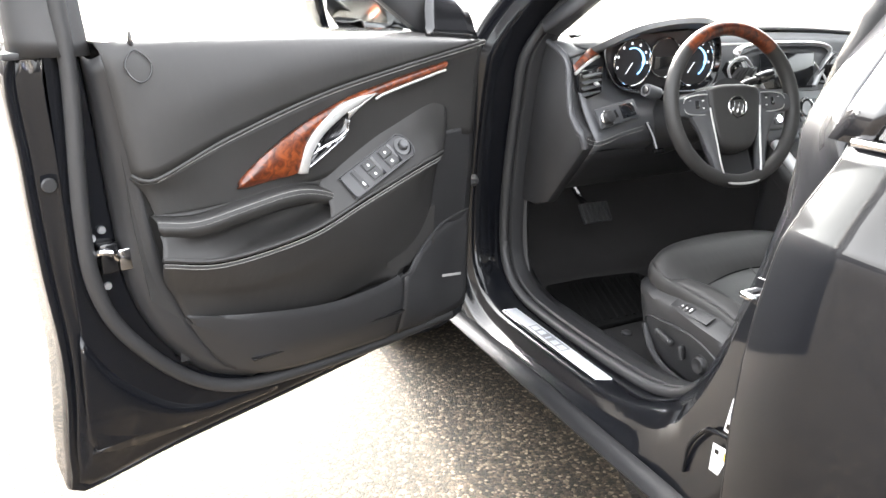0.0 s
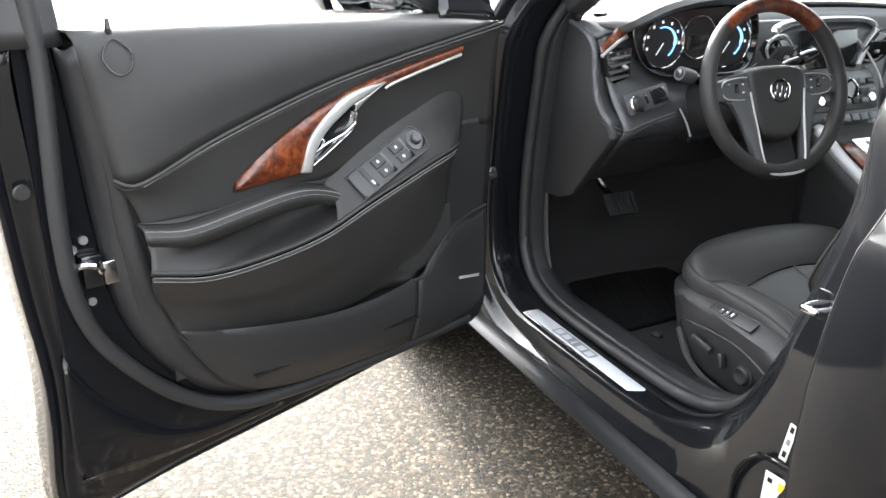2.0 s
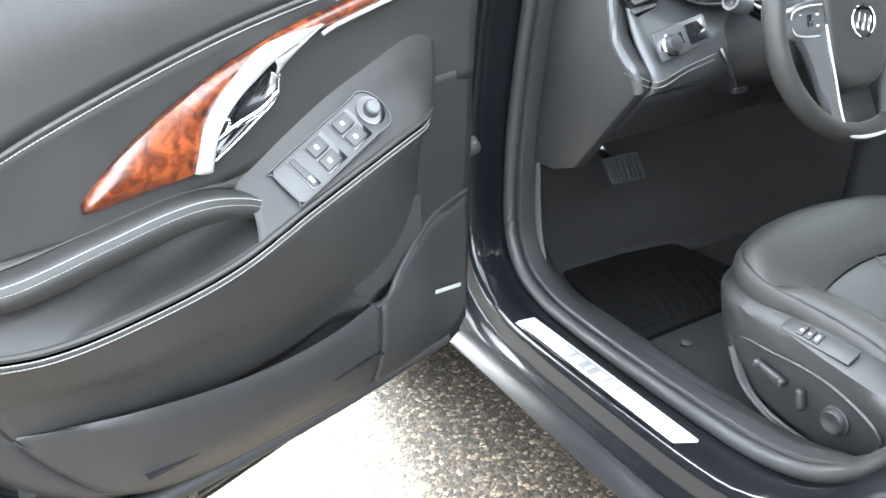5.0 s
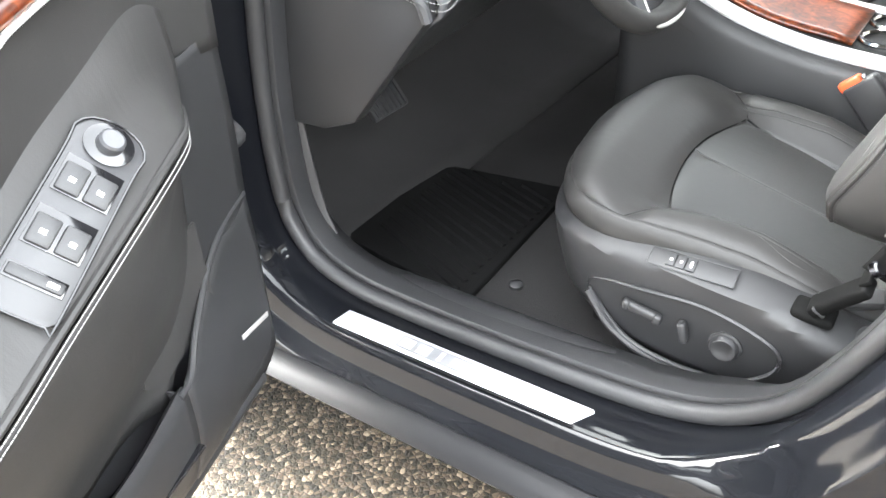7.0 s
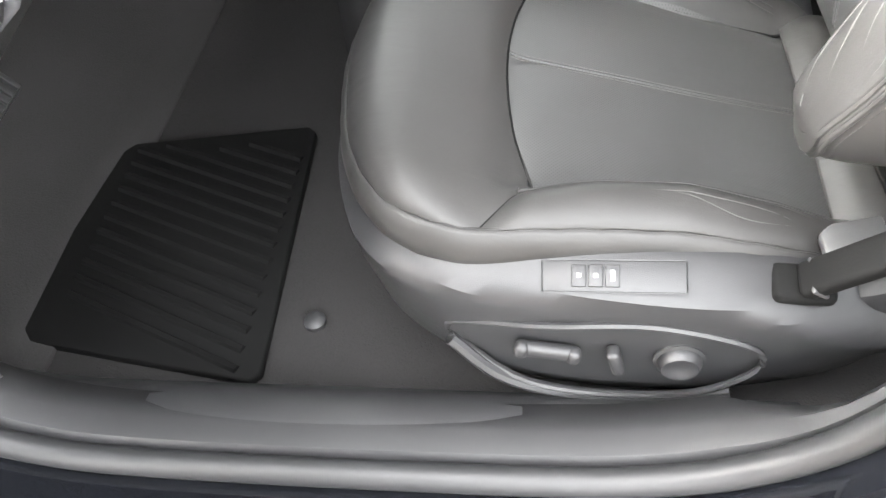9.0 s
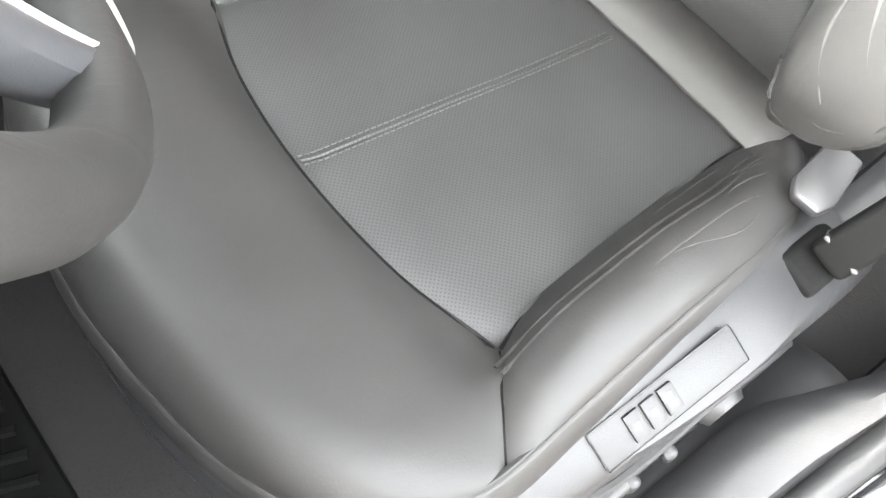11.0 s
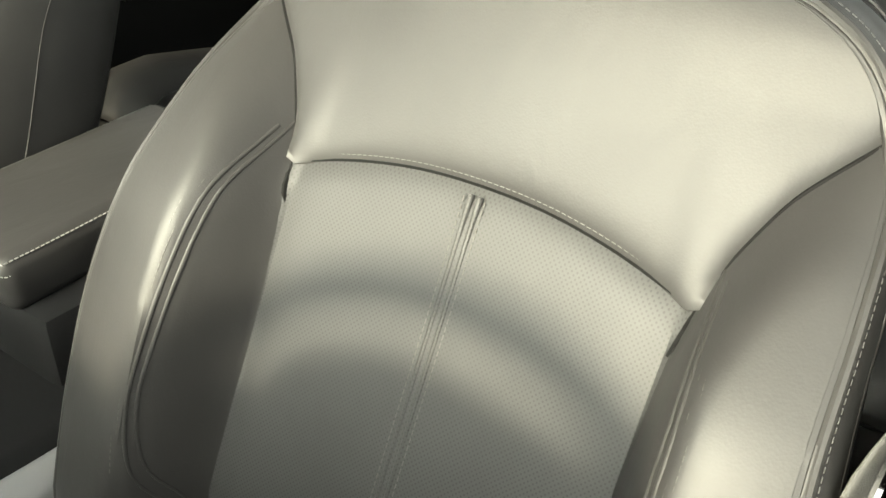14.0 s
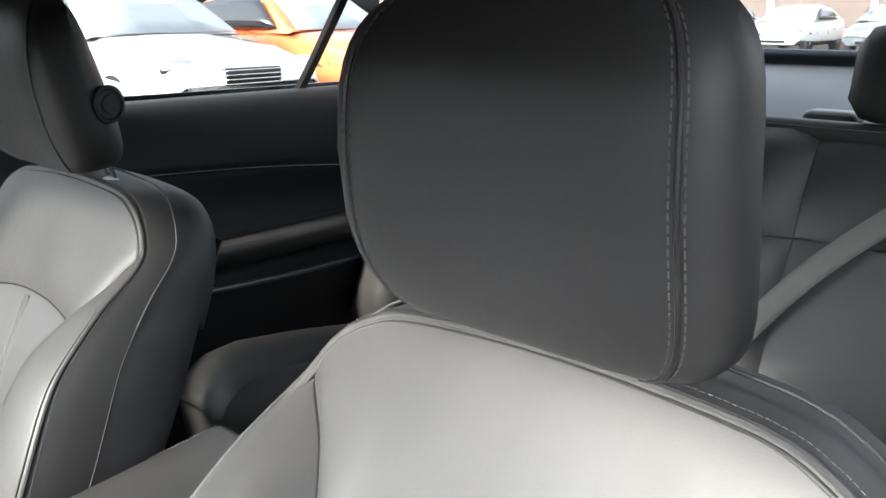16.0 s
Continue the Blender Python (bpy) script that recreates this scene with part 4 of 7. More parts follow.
# lower trim: leather panel, map pocket, speaker
pocket_top = [(0.219, 0.577, 0.058), (0.324, 0.568, 0.070), (0.446, 0.571, 0.074), (0.578, 0.592, 0.070), (0.695, 0.618, 0.052)]
part("lower_panel", skin([dc(*[(s, z - 0.008, d + 0.001) for s, z, d in line_e]), dc((0.125, 0.795, 0.046), (0.19, 0.78, 0.080), (0.26, 0.74, 0.086), (0.36, 0.70, 0.088), (0.46, 0.675, 0.086), (0.56, 0.665, 0.082), (0.66, 0.675, 0.076), (0.736, 0.70, 0.068)),
                          dc((0.140, 0.664, 0.034), (0.205, 0.670, 0.053), (0.28, 0.65, 0.060), (0.37, 0.63, 0.062), (0.47, 0.625, 0.062), (0.57, 0.63, 0.060), (0.65, 0.645, 0.058), (0.715, 0.66, 0.054)), dc((0.228, 0.560, 0.040), (0.262, 0.565, 0.030), (0.304, 0.560, 0.026), (0.36, 0.548, 0.026), (0.48, 0.545, 0.030), (0.58, 0.580, 0.044), (0.65, 0.597, 0.046), (0.695, 0.612, 0.048))], 40, 5), LEATHER, door, "black leather lower panel", 0.003)
pocket_low = [(0.05, 0.436, 0.022), (0.218, 0.434, 0.030), (0.368, 0.437, 0.034), (0.477, 0.441, 0.034), (0.564, 0.458, 0.034), (0.622, 0.493, 0.036), (0.669, 0.560, 0.042), (0.697, 0.616, 0.050)]
part("map_pocket", skin([dc((0.221, 0.573, 0.048), (0.324, 0.564, 0.060), (0.446, 0.567, 0.064), (0.578, 0.588, 0.062), (0.694, 0.614, 0.048)), dc(*pocket_top), dc((0.217, 0.50, 0.053), (0.324, 0.498, 0.062), (0.446, 0.502, 0.066), (0.56, 0.525, 0.064), (0.685, 0.60, 0.052)), dc((0.215, 0.437, 0.032), (0.26, 0.434, 0.032), *pocket_low[2:])], 40, 5), PLASTIC, door, "black plastic map pocket", 0.003)
part("pocket_bottom", rbox((0.36, 0.03, 0.004), 0.001, Matrix.Translation(dp(0.40, 0.50, 0.048))), GLOSSY, door)
part("pocket_end", rbox((0.003, 0.030, 0.085), 0.0005, Matrix.Translation(dp(0.223, 0.532, 0.040))), PLASTIC, door)
part("speaker_panel", skin([dc((0.0, 0.675, 0.020), (0.058, 0.668, 0.024), (0.112, 0.652, 0.034), (0.172, 0.612, 0.046), (0.196, 0.585, 0.050), (0.216, 0.574, 0.055), (0.218, 0.50, 0.053), (0.216, 0.435, 0.033)), dc((0.0, 0.60, 0.022), (0.05, 0.60, 0.028), (0.09, 0.58, 0.036), (0.125, 0.54, 0.044), (0.145, 0.50, 0.046), (0.155, 0.46, 0.040), (0.15, 0.432, 0.026)), dc((0.0, 0.45, 0.018), (0.02, 0.44, 0.02), (0.04, 0.436, 0.02), (0.06, 0.434, 0.02), (0.08, 0.433, 0.02), (0.10, 0.432, 0.02), (0.11, 0.430, 0.02))], 30, 5), PLASTIC, door, "black speaker panel", 0.003)
part("pocket_backing", prism([(-0.13, 0.52), (-0.70, 0.52), (-0.70, 0.64), (-0.30, 0.64), (-0.13, 0.70)], "y", -0.022, -0.018), PLASTIC, door)
part("corner_backing", prism([(-0.12, 0.62), (-0.175, 0.596), (-0.225, 0.584), (-0.25, 0.60), (-0.22, 0.70), (-0.12, 0.71)], "y", -0.040, -0.036), LEATHER, door)
part("speaker_rib", tube(dc((0.004, 0.676, 0.022), (0.058, 0.668, 0.027), (0.112, 0.652, 0.037), (0.172, 0.612, 0.049), (0.196, 0.586, 0.054), (0.210, 0.578, 0.057), (0.230, 0.577, 0.059)), 0.0035, 8, 30), PLASTIC, door)
part("speaker_badge", rbox((0.056, 0.002, 0.0065), 0.0008, Matrix.Translation(dp(0.072, 0.541, 0.048)) @ pose(0, 0, 0, 0, 8, 0)), SILVER, door, "small silver speaker badge")
part("front_panel", skin([dc((0.0, 0.868, 0.026), (0.0, 0.80, 0.026), (0.0, 0.74, 0.025), (0.0, 0.66, 0.020)), dc((0.07, 0.868, 0.038), (0.075, 0.80, 0.036), (0.08, 0.74, 0.033), (0.09, 0.64, 0.028)), dc((0.125, 0.868, 0.048), (0.13, 0.80, 0.042), (0.15, 0.72, 0.038), (0.165, 0.60, 0.034)), dc((0.20, 0.83, 0.03), (0.21, 0.78, 0.03), (0.22, 0.70, 0.03), (0.23, 0.575, 0.026))], 24, 4), PLASTIC, door, "", 0.002)
part("cable_boot", tube(dc((0.01, 0.735, 0.0), (-0.01, 0.733, 0.012), (-0.03, 0.731, 0.008), (-0.055, 0.73, -0.02)), 0.009, 10, 14), RUBBER, door)
part("pillar_cover", skin([dc((0.0, 1.05, 0.03), (0.15, 1.06, 0.04)), dc((0.0, 1.10, 0.0), (0.13, 1.12, 0.01)), dc((0.03, 1.14, -0.02), (0.10, 1.16, -0.01))], 6, 3), GLOSSY, door, "", 0.006)
part("lock_pin", tube(dc((0.742, 1.068, 0.046), (0.742, 1.085, 0.046), (0.742, 1.094, 0.046)), (0.0045, 0.0045, 0.003), 8, 8), GLOSSY, door)
part("lock_pin_base", tube(dc((0.760, 1.050, 0.065), (0.742, 1.068, 0.058), (0.722, 1.050, 0.066), (0.726, 1.03, 0.070), (0.742, 1.022, 0.072), (0.756, 1.032, 0.070)), 0.0012, 6, 40, True), GLOSSY, door)

# window switches on the armrest
P0, P1 = dp(0.366, 0.797, 0.079), dp(0.240, 0.856, 0.076)
along = (P1 - P0).normalized()
up = dp(0, 0.72, 0.70).normalized()
up = (up - along * up.dot(along)).normalized()
side = up.cross(along).normalized()
SW = Matrix((along.to_4d(), side.to_4d(), up.to_4d(), (0, 0, 0, 1))).transposed()
SW = Matrix.LocRotScale((P0 + P1) / 2 + up * 0.0145, SW.to_3x3().to_quaternion(), V((0.87, 1, 1)))
outline = [(-0.092, -0.020), (-0.092, 0.020), (-0.086, 0.026), (0.055, 0.026), (0.075, 0.028), (0.090, 0.020), (0.096, 0), (0.090, -0.020), (0.075, -0.028), (0.055, -0.026), (-0.086, -0.026)]
sw = part("switch_panel", prism(outline, "z", -0.006, 0.0, 0.0012), SWITCH, door, "dark grey window switch panel")
sw.matrix_local = SW
part("panel_edge", tube([(x, y, 0.0) for x, y in outline], 0.0012, 6, 60, True), GLOSSY, sw)
for cx in (-0.018, 0.033):
    part("recess", rbox((0.036, 0.043, 0.002), 0.0005, pose(cx, 0, 0.0004)), GLOSSY, sw)
    for cy in (-0.0105, 0.0105):
        part("window_switch", rbox((0.026, 0.018, 0.007), 0.002, pose(cx - 0.004, cy, 0.003, 0, -6, 0)), PLASTIC, sw)
        part("switch_print", rbox((0.004, 0.005, 0.0004), 0, pose(cx - 0.006, cy, 0.0068, 0, -6, 0)), ICON, sw)
part("recess", rbox((0.014, 0.043, 0.002), 0.0005, pose(-0.060, 0, 0.0004)), GLOSSY, sw)
part("lock_switch", rbox((0.010, 0.040, 0.004), 0.0015, pose(-0.060, 0, 0.002)), PLASTIC, sw)
part("switch_print", rbox((0.004, 0.008, 0.0004), 0, pose(-0.060, -0.012, 0.0043)), ICON, sw)
part("mirror_knob_base", lathe([(0.019, 0), (0.019, 0.002), (0.016, 0.003), (0.0, 0.003)], pose(0.074, 0, 0.0), 28), GLOSSY, sw)
part("mirror_knob", lathe([(0.0105, 0.002), (0.010, 0.012), (0.008, 0.014), (0, 0.014)], pose(0.074, 0, 0.0), 24), HARD, sw, "round mirror knob")

# outside mirror
mir = part("wing_mirror", skin([dc((0.20, 1.10, -0.24), (0.19, 1.20, -0.24), (0.0, 1.21, -0.24), (-0.02, 1.08, -0.24), (0.02, 1.045, -0.24), (0.16, 1.045, -0.24)), dc((0.205, 1.10, -0.26), (0.195, 1.205, -0.26), (-0.005, 1.215, -0.26), (-0.03, 1.075, -0.26), (0.02, 1.035, -0.26), (0.17, 1.037, -0.26)),
                                 dc((0.17, 1.10, -0.36), (0.16, 1.17, -0.36), (0.02, 1.17, -0.36), (0.0, 1.08, -0.36), (0.04, 1.06, -0.36), (0.14, 1.06, -0.36))], 40, 4, True), PAINT, door, "black outside mirror", 0.003)
part("mirror_glass", prism([(-0.192, 1.10), (-0.183, 1.195), (-0.005, 1.20), (0.010, 1.085), (-0.022, 1.052), (-0.155, 1.052)], "y", 0.243, 0.246), MIRROR, mir)
part("mirror_arm", tube(dc((0.02, 1.06, -0.30), (-0.04, 1.045, -0.20), (-0.04, 1.045, -0.08)), 0.025, 10, 12, flat=0.5), GLOSSY, mir)

# ---- seats ----
def ease(t):
    return 0.5 - 0.5 * math.cos(math.pi * t)


def pad(name, c0, c1, lift, material_, parent, label="", n=26, m=18, drop=0.007, soft=0.014, open_=(), thick=0.003):
    """A sewn, padded panel between two edge curves given in two coordinates; lift(a, b) gives the place of its taut surface and its
    outward direction. All edges sink into their seams but those named in open_ (0: first curve, 1: second, 2: start, 3: end)."""
    e0, e1 = spline([(a, b, 0) for a, b in c0], 90), spline([(a, b, 0) for a, b in c1], 90)
    rows = []
    for i in range(m + 1):
        t, row = ease(i / m), []
        for j in range(n + 1):
            s = ease(j / n)
            k = min(88, int(s * 89))
            f = s * 89 - k
            p, q = e0[k].lerp(e0[k + 1], f), e1[k].lerp(e1[k + 1], f)
            r = p.lerp(q, t)
            wide, long_ = (q - p).length, 0.5 * ((e0[0] - e0[-1]).length + (e1[0] - e1[-1]).length)
            gaps = [t * wide, (1 - t) * wide, s * long_, (1 - s) * long_]
            sink = sum(math.exp(-g / soft) for h, g in enumerate(gaps) if h not in open_)
            at, out = lift(r.x, r.y)
            row.append(at - out * drop * min(1.2, sink))
        rows.append(row)
    return part(name, grid_mesh(rows), material_, parent, label, thick)


CUSHION_RIM = [(-0.160, -0.080), (-0.181, -0.050), (-0.196, -0.010), (-0.204, 0.035), (-0.208, 0.085), (-0.212, 0.141), (-0.217, 0.198), (-0.221, 0.248), (-0.217, 0.280), (-0.206, 0.307), (-0.186, 0.329), (-0.150, 0.350), (-0.10, 0.365), (0, 0.377)]
CUSHION_RIM += [(-a, b) for a, b in CUSHION_RIM[-2::-1]]
CUSHION_LINE = np.array([tuple(p)[:2] for p in spline([(a, b, 0) for a, b in CUSHION_RIM], 1600)])


def cushion_top(x, y):
    """The seat cushion's taut surface at x across and y forwards: a hollow middle, rising wings, a full thigh roll, rounded to its rim."""
    base = float(np.interp(y, [-0.10, -0.04, 0.0, 0.06, 0.12, 0.18, 0.225, 0.25, 0.28, 0.305, 0.34, 0.38], [0.497, 0.501, 0.511, 0.527, 0.545, 0.562, 0.575, 0.594, 0.611, 0.621, 0.624, 0.618]))
    edge = float(np.interp(y, [-0.05, 0.06, 0.107, 0.166, 0.207], [0.131, 0.136, 0.141, 0.149, 0.163]))
    top = float(np.interp(y, [-0.04, 0.012, 0.085, 0.15, 0.21], [0.522, 0.552, 0.582, 0.593, 0.597]))
    r = max(0.0, abs(x) - edge) / 0.045
    rise = max(0.0, top - base) * (1 - (1 - min(1, r)) ** 2)
    rise *= min(1.0, max(0.0, (0.26 - y) / 0.05))
    k = min(1.0, max(0.0, (y - 0.10) / 0.18))
    z = base + rise - 0.006 * k * (x / 0.2) ** 2
    near = float(np.min(np.hypot(CUSHION_LINE[:, 0] - x, CUSHION_LINE[:, 1] - y)))
    lip = float(np.interp(y, [-0.08, -0.01, 0.035, 0.085, 0.141, 0.198, 0.248, 0.29, 0.33, 0.377], [0.492, 0.530, 0.550, 0.565, 0.573, 0.579, 0.583, 0.588, 0.591, 0.590]))
    u = min(1.0, near / 0.040)
    if z > lip:
        z = lip + (z - lip) * math.sqrt(1 - (1 - u) ** 2)
    else:
        z += (lip - z) * (1 - u) ** 2
    return V((x, y, z)), V((0, 0, 1))


def back_y(z):
    return float(np.interp(z, [0.50, 0.52, 0.56, 0.60, 0.667, 0.74, 0.80, 0.86, 0.905, 0.973, 1.01, 1.034, 1.06], [-0.096, -0.084, -0.064, -0.048, -0.041, -0.076, -0.107, -0.138, -0.160, -0.192, -0.210, -0.224, -0.243]))


WING_Z = [0.50, 0.56, 0.62, 0.68, 0.75, 0.81, 0.87, 0.915, 0.955, 0.985, 1.01]
WING_Y = [0.030, 0.046, 0.058, 0.064, 0.068, 0.072, 0.069, 0.050, 0.022, 0.006, 0.0]


SEAM_X, SEAM_Z = [0.129, 0.136, 0.141, 0.148, 0.160, 0.175, 0.192], [0.95, 0.887, 0.905, 0.921, 0.943, 0.960, 0.975]


def wing(z):
    """How far the wings stand forward at height z, rounded off."""
    return sum(float(np.interp(z + d, WING_Z, WING_Y)) for d in (-0.02, -0.01, 0.0, 0.01, 0.02)) / 5


def back_face(x, z):
    """The backrest's taut surface at x across and height z: a hollow middle between steep-sided wings."""
    ax = abs(x)
    k = min(1.0, max(0.0, (z - 0.890) / 0.075))
    r = min(1.0, max(0.0, (ax - 0.128 + 0.010 * k) / (0.036 + 0.044 * k)))
    below = float(np.interp(ax, SEAM_X, SEAM_Z)) - z
    foot = math.sin(min(1.0, max(0.0, below / 0.045)) * math.pi / 2) if ax > 0.130 else 1.0
    fwd = wing(z) * foot * math.sin(r * math.pi / 2) ** 1.6 - 0.010 * max(0.0, (ax - 0.17) / 0.055) ** 2
    k = min(1.0, max(0.0, (z - 0.88) / 0.10))
    bow = 0.004 * min(1.0, (x / 0.13) ** 2) * (1 - k) - 0.010 * (x / 0.2) ** 2 * k
    return V((x, back_y(z) + fwd + bow, z)), V((0, 0.93, 0.36))


def on(surface, pts, up=0.0):
    """Places on a taut surface, raised by up."""
    out = []
    for q in spline([(a, b, 0) for a, b in pts], max(24, 3 * len(pts))):
        p, n = surface(q.x, q.y)
        out.append(p + n * (up + 0.0022))
    return out


def sewn(surface, pts, seams, drop, soft, up=0.0, n=60):
    """Places on a padded panel that sinks by drop towards the seams named, raised by up along its true normal."""
    line = np.array([tuple(q)[:2] for c in seams for q in spline([(a, b, 0) for a, b in c], 80)])

    def at(a, b):
        p, nrm = surface(a, b)
        gap = float(np.min(np.hypot(line[:, 0] - a, line[:, 1] - b)))
        return p - nrm * drop * math.exp(-gap / soft), nrm
    out, e = [], 0.003
    for q in spline([(a, b, 0) for a, b in pts], n):
        p, nrm = at(q.x, q.y)
        side = (at(q.x + e, q.y)[0] - at(q.x - e, q.y)[0]).cross(at(q.x, q.y + e)[0] - at(q.x, q.y - e)[0]).normalized()
        out.append(p + (side if side.dot(nrm) > 0 else -side) * up)
    return out


def mirror_x(pts):
    return [(-a, b) for a, b in pts]


THIGH = [(-0.165, 0.207), (-0.085, 0.227), (0, 0.234), (0.085, 0.227), (0.165, 0.207)]
WING_SEAM = [(0.165, 0.207), (0.150, 0.166), (0.142, 0.107), (0.138, 0.055), (0.133, 0.005), (0.131, -0.030), (0.134, -0.050), (0.140, -0.074)]
WING_EDGE = [(0.221, 0.248), (0.217, 0.198), (0.212, 0.141), (0.208, 0.085), (0.204, 0.035), (0.196, -0.010), (0.181, -0.050), (0.160, -0.080)]
BACK_SEAM = [(0.131, 0.575), (0.132, 0.60), (0.130, 0.64), (0.126, 0.70), (0.124, 0.76), (0.125, 0.81), (0.129, 0.85), (0.136, 0.887)]
SHOULDER_SEAM = [(0.141, 0.905), (0.148, 0.921), (0.160, 0.943), (0.175, 0.960)]
BOLSTER_SEAM = [(0.131, 0.655), (0.141, 0.682), (0.152, 0.715), (0.158, 0.76), (0.157, 0.80), (0.155, 0.84), (0.152, 0.878), (0.1455, 0.908)]
BACK_EDGE = [(0.146, 0.634), (0.166, 0.627), (0.187, 0.630), (0.208, 0.652), (0.219, 0.685), (0.224, 0.72), (0.222, 0.765), (0.218, 0.80), (0.212, 0.84), (0.207, 0.88), (0.204, 0.92), (0.199, 0.955), (0.191, 0.976)]
BACK_EDGE_IN = [(0.146, 0.566), (0.170, 0.568), (0.192, 0.590), (0.208, 0.628), (0.217, 0.67), (0.225, 0.72), (0.228, 0.765), (0.227, 0.80), (0.222, 0.84), (0.215, 0.88), (0.208, 0.92), (0.200, 0.955), (0.191, 0.976)]
ARC = [(-0.136, 0.887), (-0.090, 0.898), (-0.045, 0.905), (0, 0.907), (0.045, 0.905), (0.090, 0.898), (0.136, 0.887)]
TOP = [(-0.199, 0.955), (-0.191, 0.976), (-0.175, 0.999), (-0.152, 1.016), (-0.11, 1.029), (0, 1.035), (0.11, 1.029), (0.152, 1.016), (0.175, 0.999), (0.191, 0.976), (0.199, 0.955)]


def seat(label, m, outboard, switches):
    """A front seat; outboard: -1 where the door is on its left, 1 on its right."""
    s = thing("driver_seat" if switches else "passenger_seat", label, "car seat", m, "front seats")
    # cushion
    front = [(a, b) for a, b in CUSHION_RIM if b > 0.27]
    flank = [(0.221, 0.246), (0.202, 0.232), (0.183, 0.218), (0.165, 0.205)]
    pad("thigh_panel", front, mirror_x(flank) + THIGH[1:-1] + flank[::-1], cushion_top, LEATHER, s, "smooth black leather thigh panel", 60, 26, 0.006, 0.010, (0, 2, 3))
    pad("centre_panel", THIGH, [(-0.131, -0.055), (-0.06, -0.055), (0, -0.055), (0.06, -0.055), (0.131, -0.055)], cushion_top, PERF_SEAT, s, "perforated black leather centre panel", 34, 24)
    pad("rear_roll", [(-0.146, -0.056), (-0.138, -0.045), (-0.12, -0.042), (0, -0.043), (0.12, -0.042), (0.138, -0.045), (0.146, -0.056)], [(-0.150, -0.085), (-0.13, -0.098), (0, -0.100), (0.13, -0.098), (0.150, -0.085)], lambda x, y: (V((x, y, 0.506 + 0.014 * math.sin(math.pi * min(1, max(0, (-0.038 - y) / 0.070))) - 0.010 * max(0.0, (abs(x) - 0.11) / 0.048) ** 2)), V((0, 0, 1))), LEATHER, s, "", 20, 8, 0.004)
    for sx in (-1, 1):
        seam, edge = (WING_SEAM, WING_EDGE) if sx > 0 else (mirror_x(WING_SEAM), mirror_x(WING_EDGE))
        pad("cushion_bolster", seam, edge, cushion_top, LEATHER, s, "", 40, 18, 0.006, 0.010, (1,))
        mid = [(sx * a, b) for a, b in ((0.174, 0.216), (0.167, 0.176), (0.163, 0.124), (0.160, 0.068), (0.157, 0.025), (0.150, -0.012), (0.146, -0.035))]
        part("bolster_seam", tube(sewn(cushion_top, mid, (seam,), 0.006, 0.010, 0.0011), 0.0014, 6, 60), LEATHER, s)
        part("bolster_seam", tube(sewn(cushion_top, [(a + sx * 0.006, b) for a, b in mid], (seam,), 0.006, 0.010, 0.0011), 0.0014, 6, 60), LEATHER, s)
    for line in (THIGH, WING_SEAM, mirror_x(WING_SEAM), [(0.165, 0.206), (0.186, 0.221), (0.206, 0.236), (0.222, 0.247)], [(-0.165, 0.206), (-0.186, 0.221), (-0.206, 0.236), (-0.222, 0.247)]):
        part("seam", tube(on(cushion_top, line, -0.0068), 0.0017, 6, 60), SEAM, s)
    rim3 = [cushion_top(q.x, q.y)[0] for q in spline([(a, b, 0) for a, b in CUSHION_RIM], 110)]
    away = [V((b.y - a.y, a.x - b.x, 0)).normalized() * -1 for a, b in zip([rim3[0]] + rim3[:-1], rim3[1:] + [rim3[-1]])]
    part("piping", tube([p + V((0, 0, -0.002)) for p in rim3], 0.0030, 8, 130), LEATHER, s)
    for dz, dn in ((-0.0085, 0.0062), (-0.0125, 0.0078)):
        stitch("stitching", [p + V((0, 0, dz)) + o * dn for p, o in zip(rim3, away)], GREY_THREAD, s, 0.0045, 0.0005)
    low = [[p, p + o * 0.005 + V((0, 0, -0.006)), p + o * 0.0085 + V((0, 0, -0.016)), p + o * 0.008 + V((0, 0, -0.030)), p + o * -0.002 + V((0, 0, -0.050))] for p, o in zip(rim3, away)]
    part("cushion_border", skin([[c[k] for c in low] for k in range(5)], 130, 3), LEATHER, s, "black leather cushion border", 0.003)
    for dx in (-0.004, 0.004):
        stitch("stitching", on(cushion_top, [(dx, 0.230), (dx, 0.14), (dx, 0.06), (dx, -0.036)], -0.0004), MID_THREAD, s, 0.005, 0.0005)
    part("centre_seam", tube(on(cushion_top, [(0, 0.231), (0, 0.14), (0, 0.06), (0, -0.036)], -0.0006), 0.0012, 6, 30), PERF_SEAT, s)
    # base valance with the switches
    for side in (-1, 1):
        o = side
        plan = [(0.241, -0.085), (0.249, -0.03), (0.251, 0.06), (0.250, 0.15), (0.246, 0.23), (0.234, 0.292), (0.192, 0.346), (0.10, 0.381), (0.0, 0.391)]
        top = [0.484, 0.508, 0.538, 0.548, 0.549, 0.549, 0.550, 0.548, 0.546]
        bot = [0.462, 0.425, 0.398, 0.398, 0.412, 0.44, 0.455, 0.46, 0.46]
        rows_ = [[], [], [], [], [], [], []]
        for (px, py), zt, zb in zip(plan, top, bot):
            inward = V((-px, -(py - 0.1) * (1 if py > 0.2 else 0), 0)).normalized()
            p = V((px, py, 0))
            for k, (dz, din) in enumerate(((zt + 0.004, 0.075), (zt + 0.012, 0.042), (zt + 0.006, 0.022), (zt - 0.006, 0.0), (zt - 0.016, -0.003), ((zt + zb) / 2, 0.002), (zb, 0.012))):
                q = p + inward * din
                rows_[k].append(V((o * q.x, q.y, dz)))
        val = part("base_trim", skin(rows_, 50, 3), PLASTIC, s, "black plastic seat base trim", 0.004)
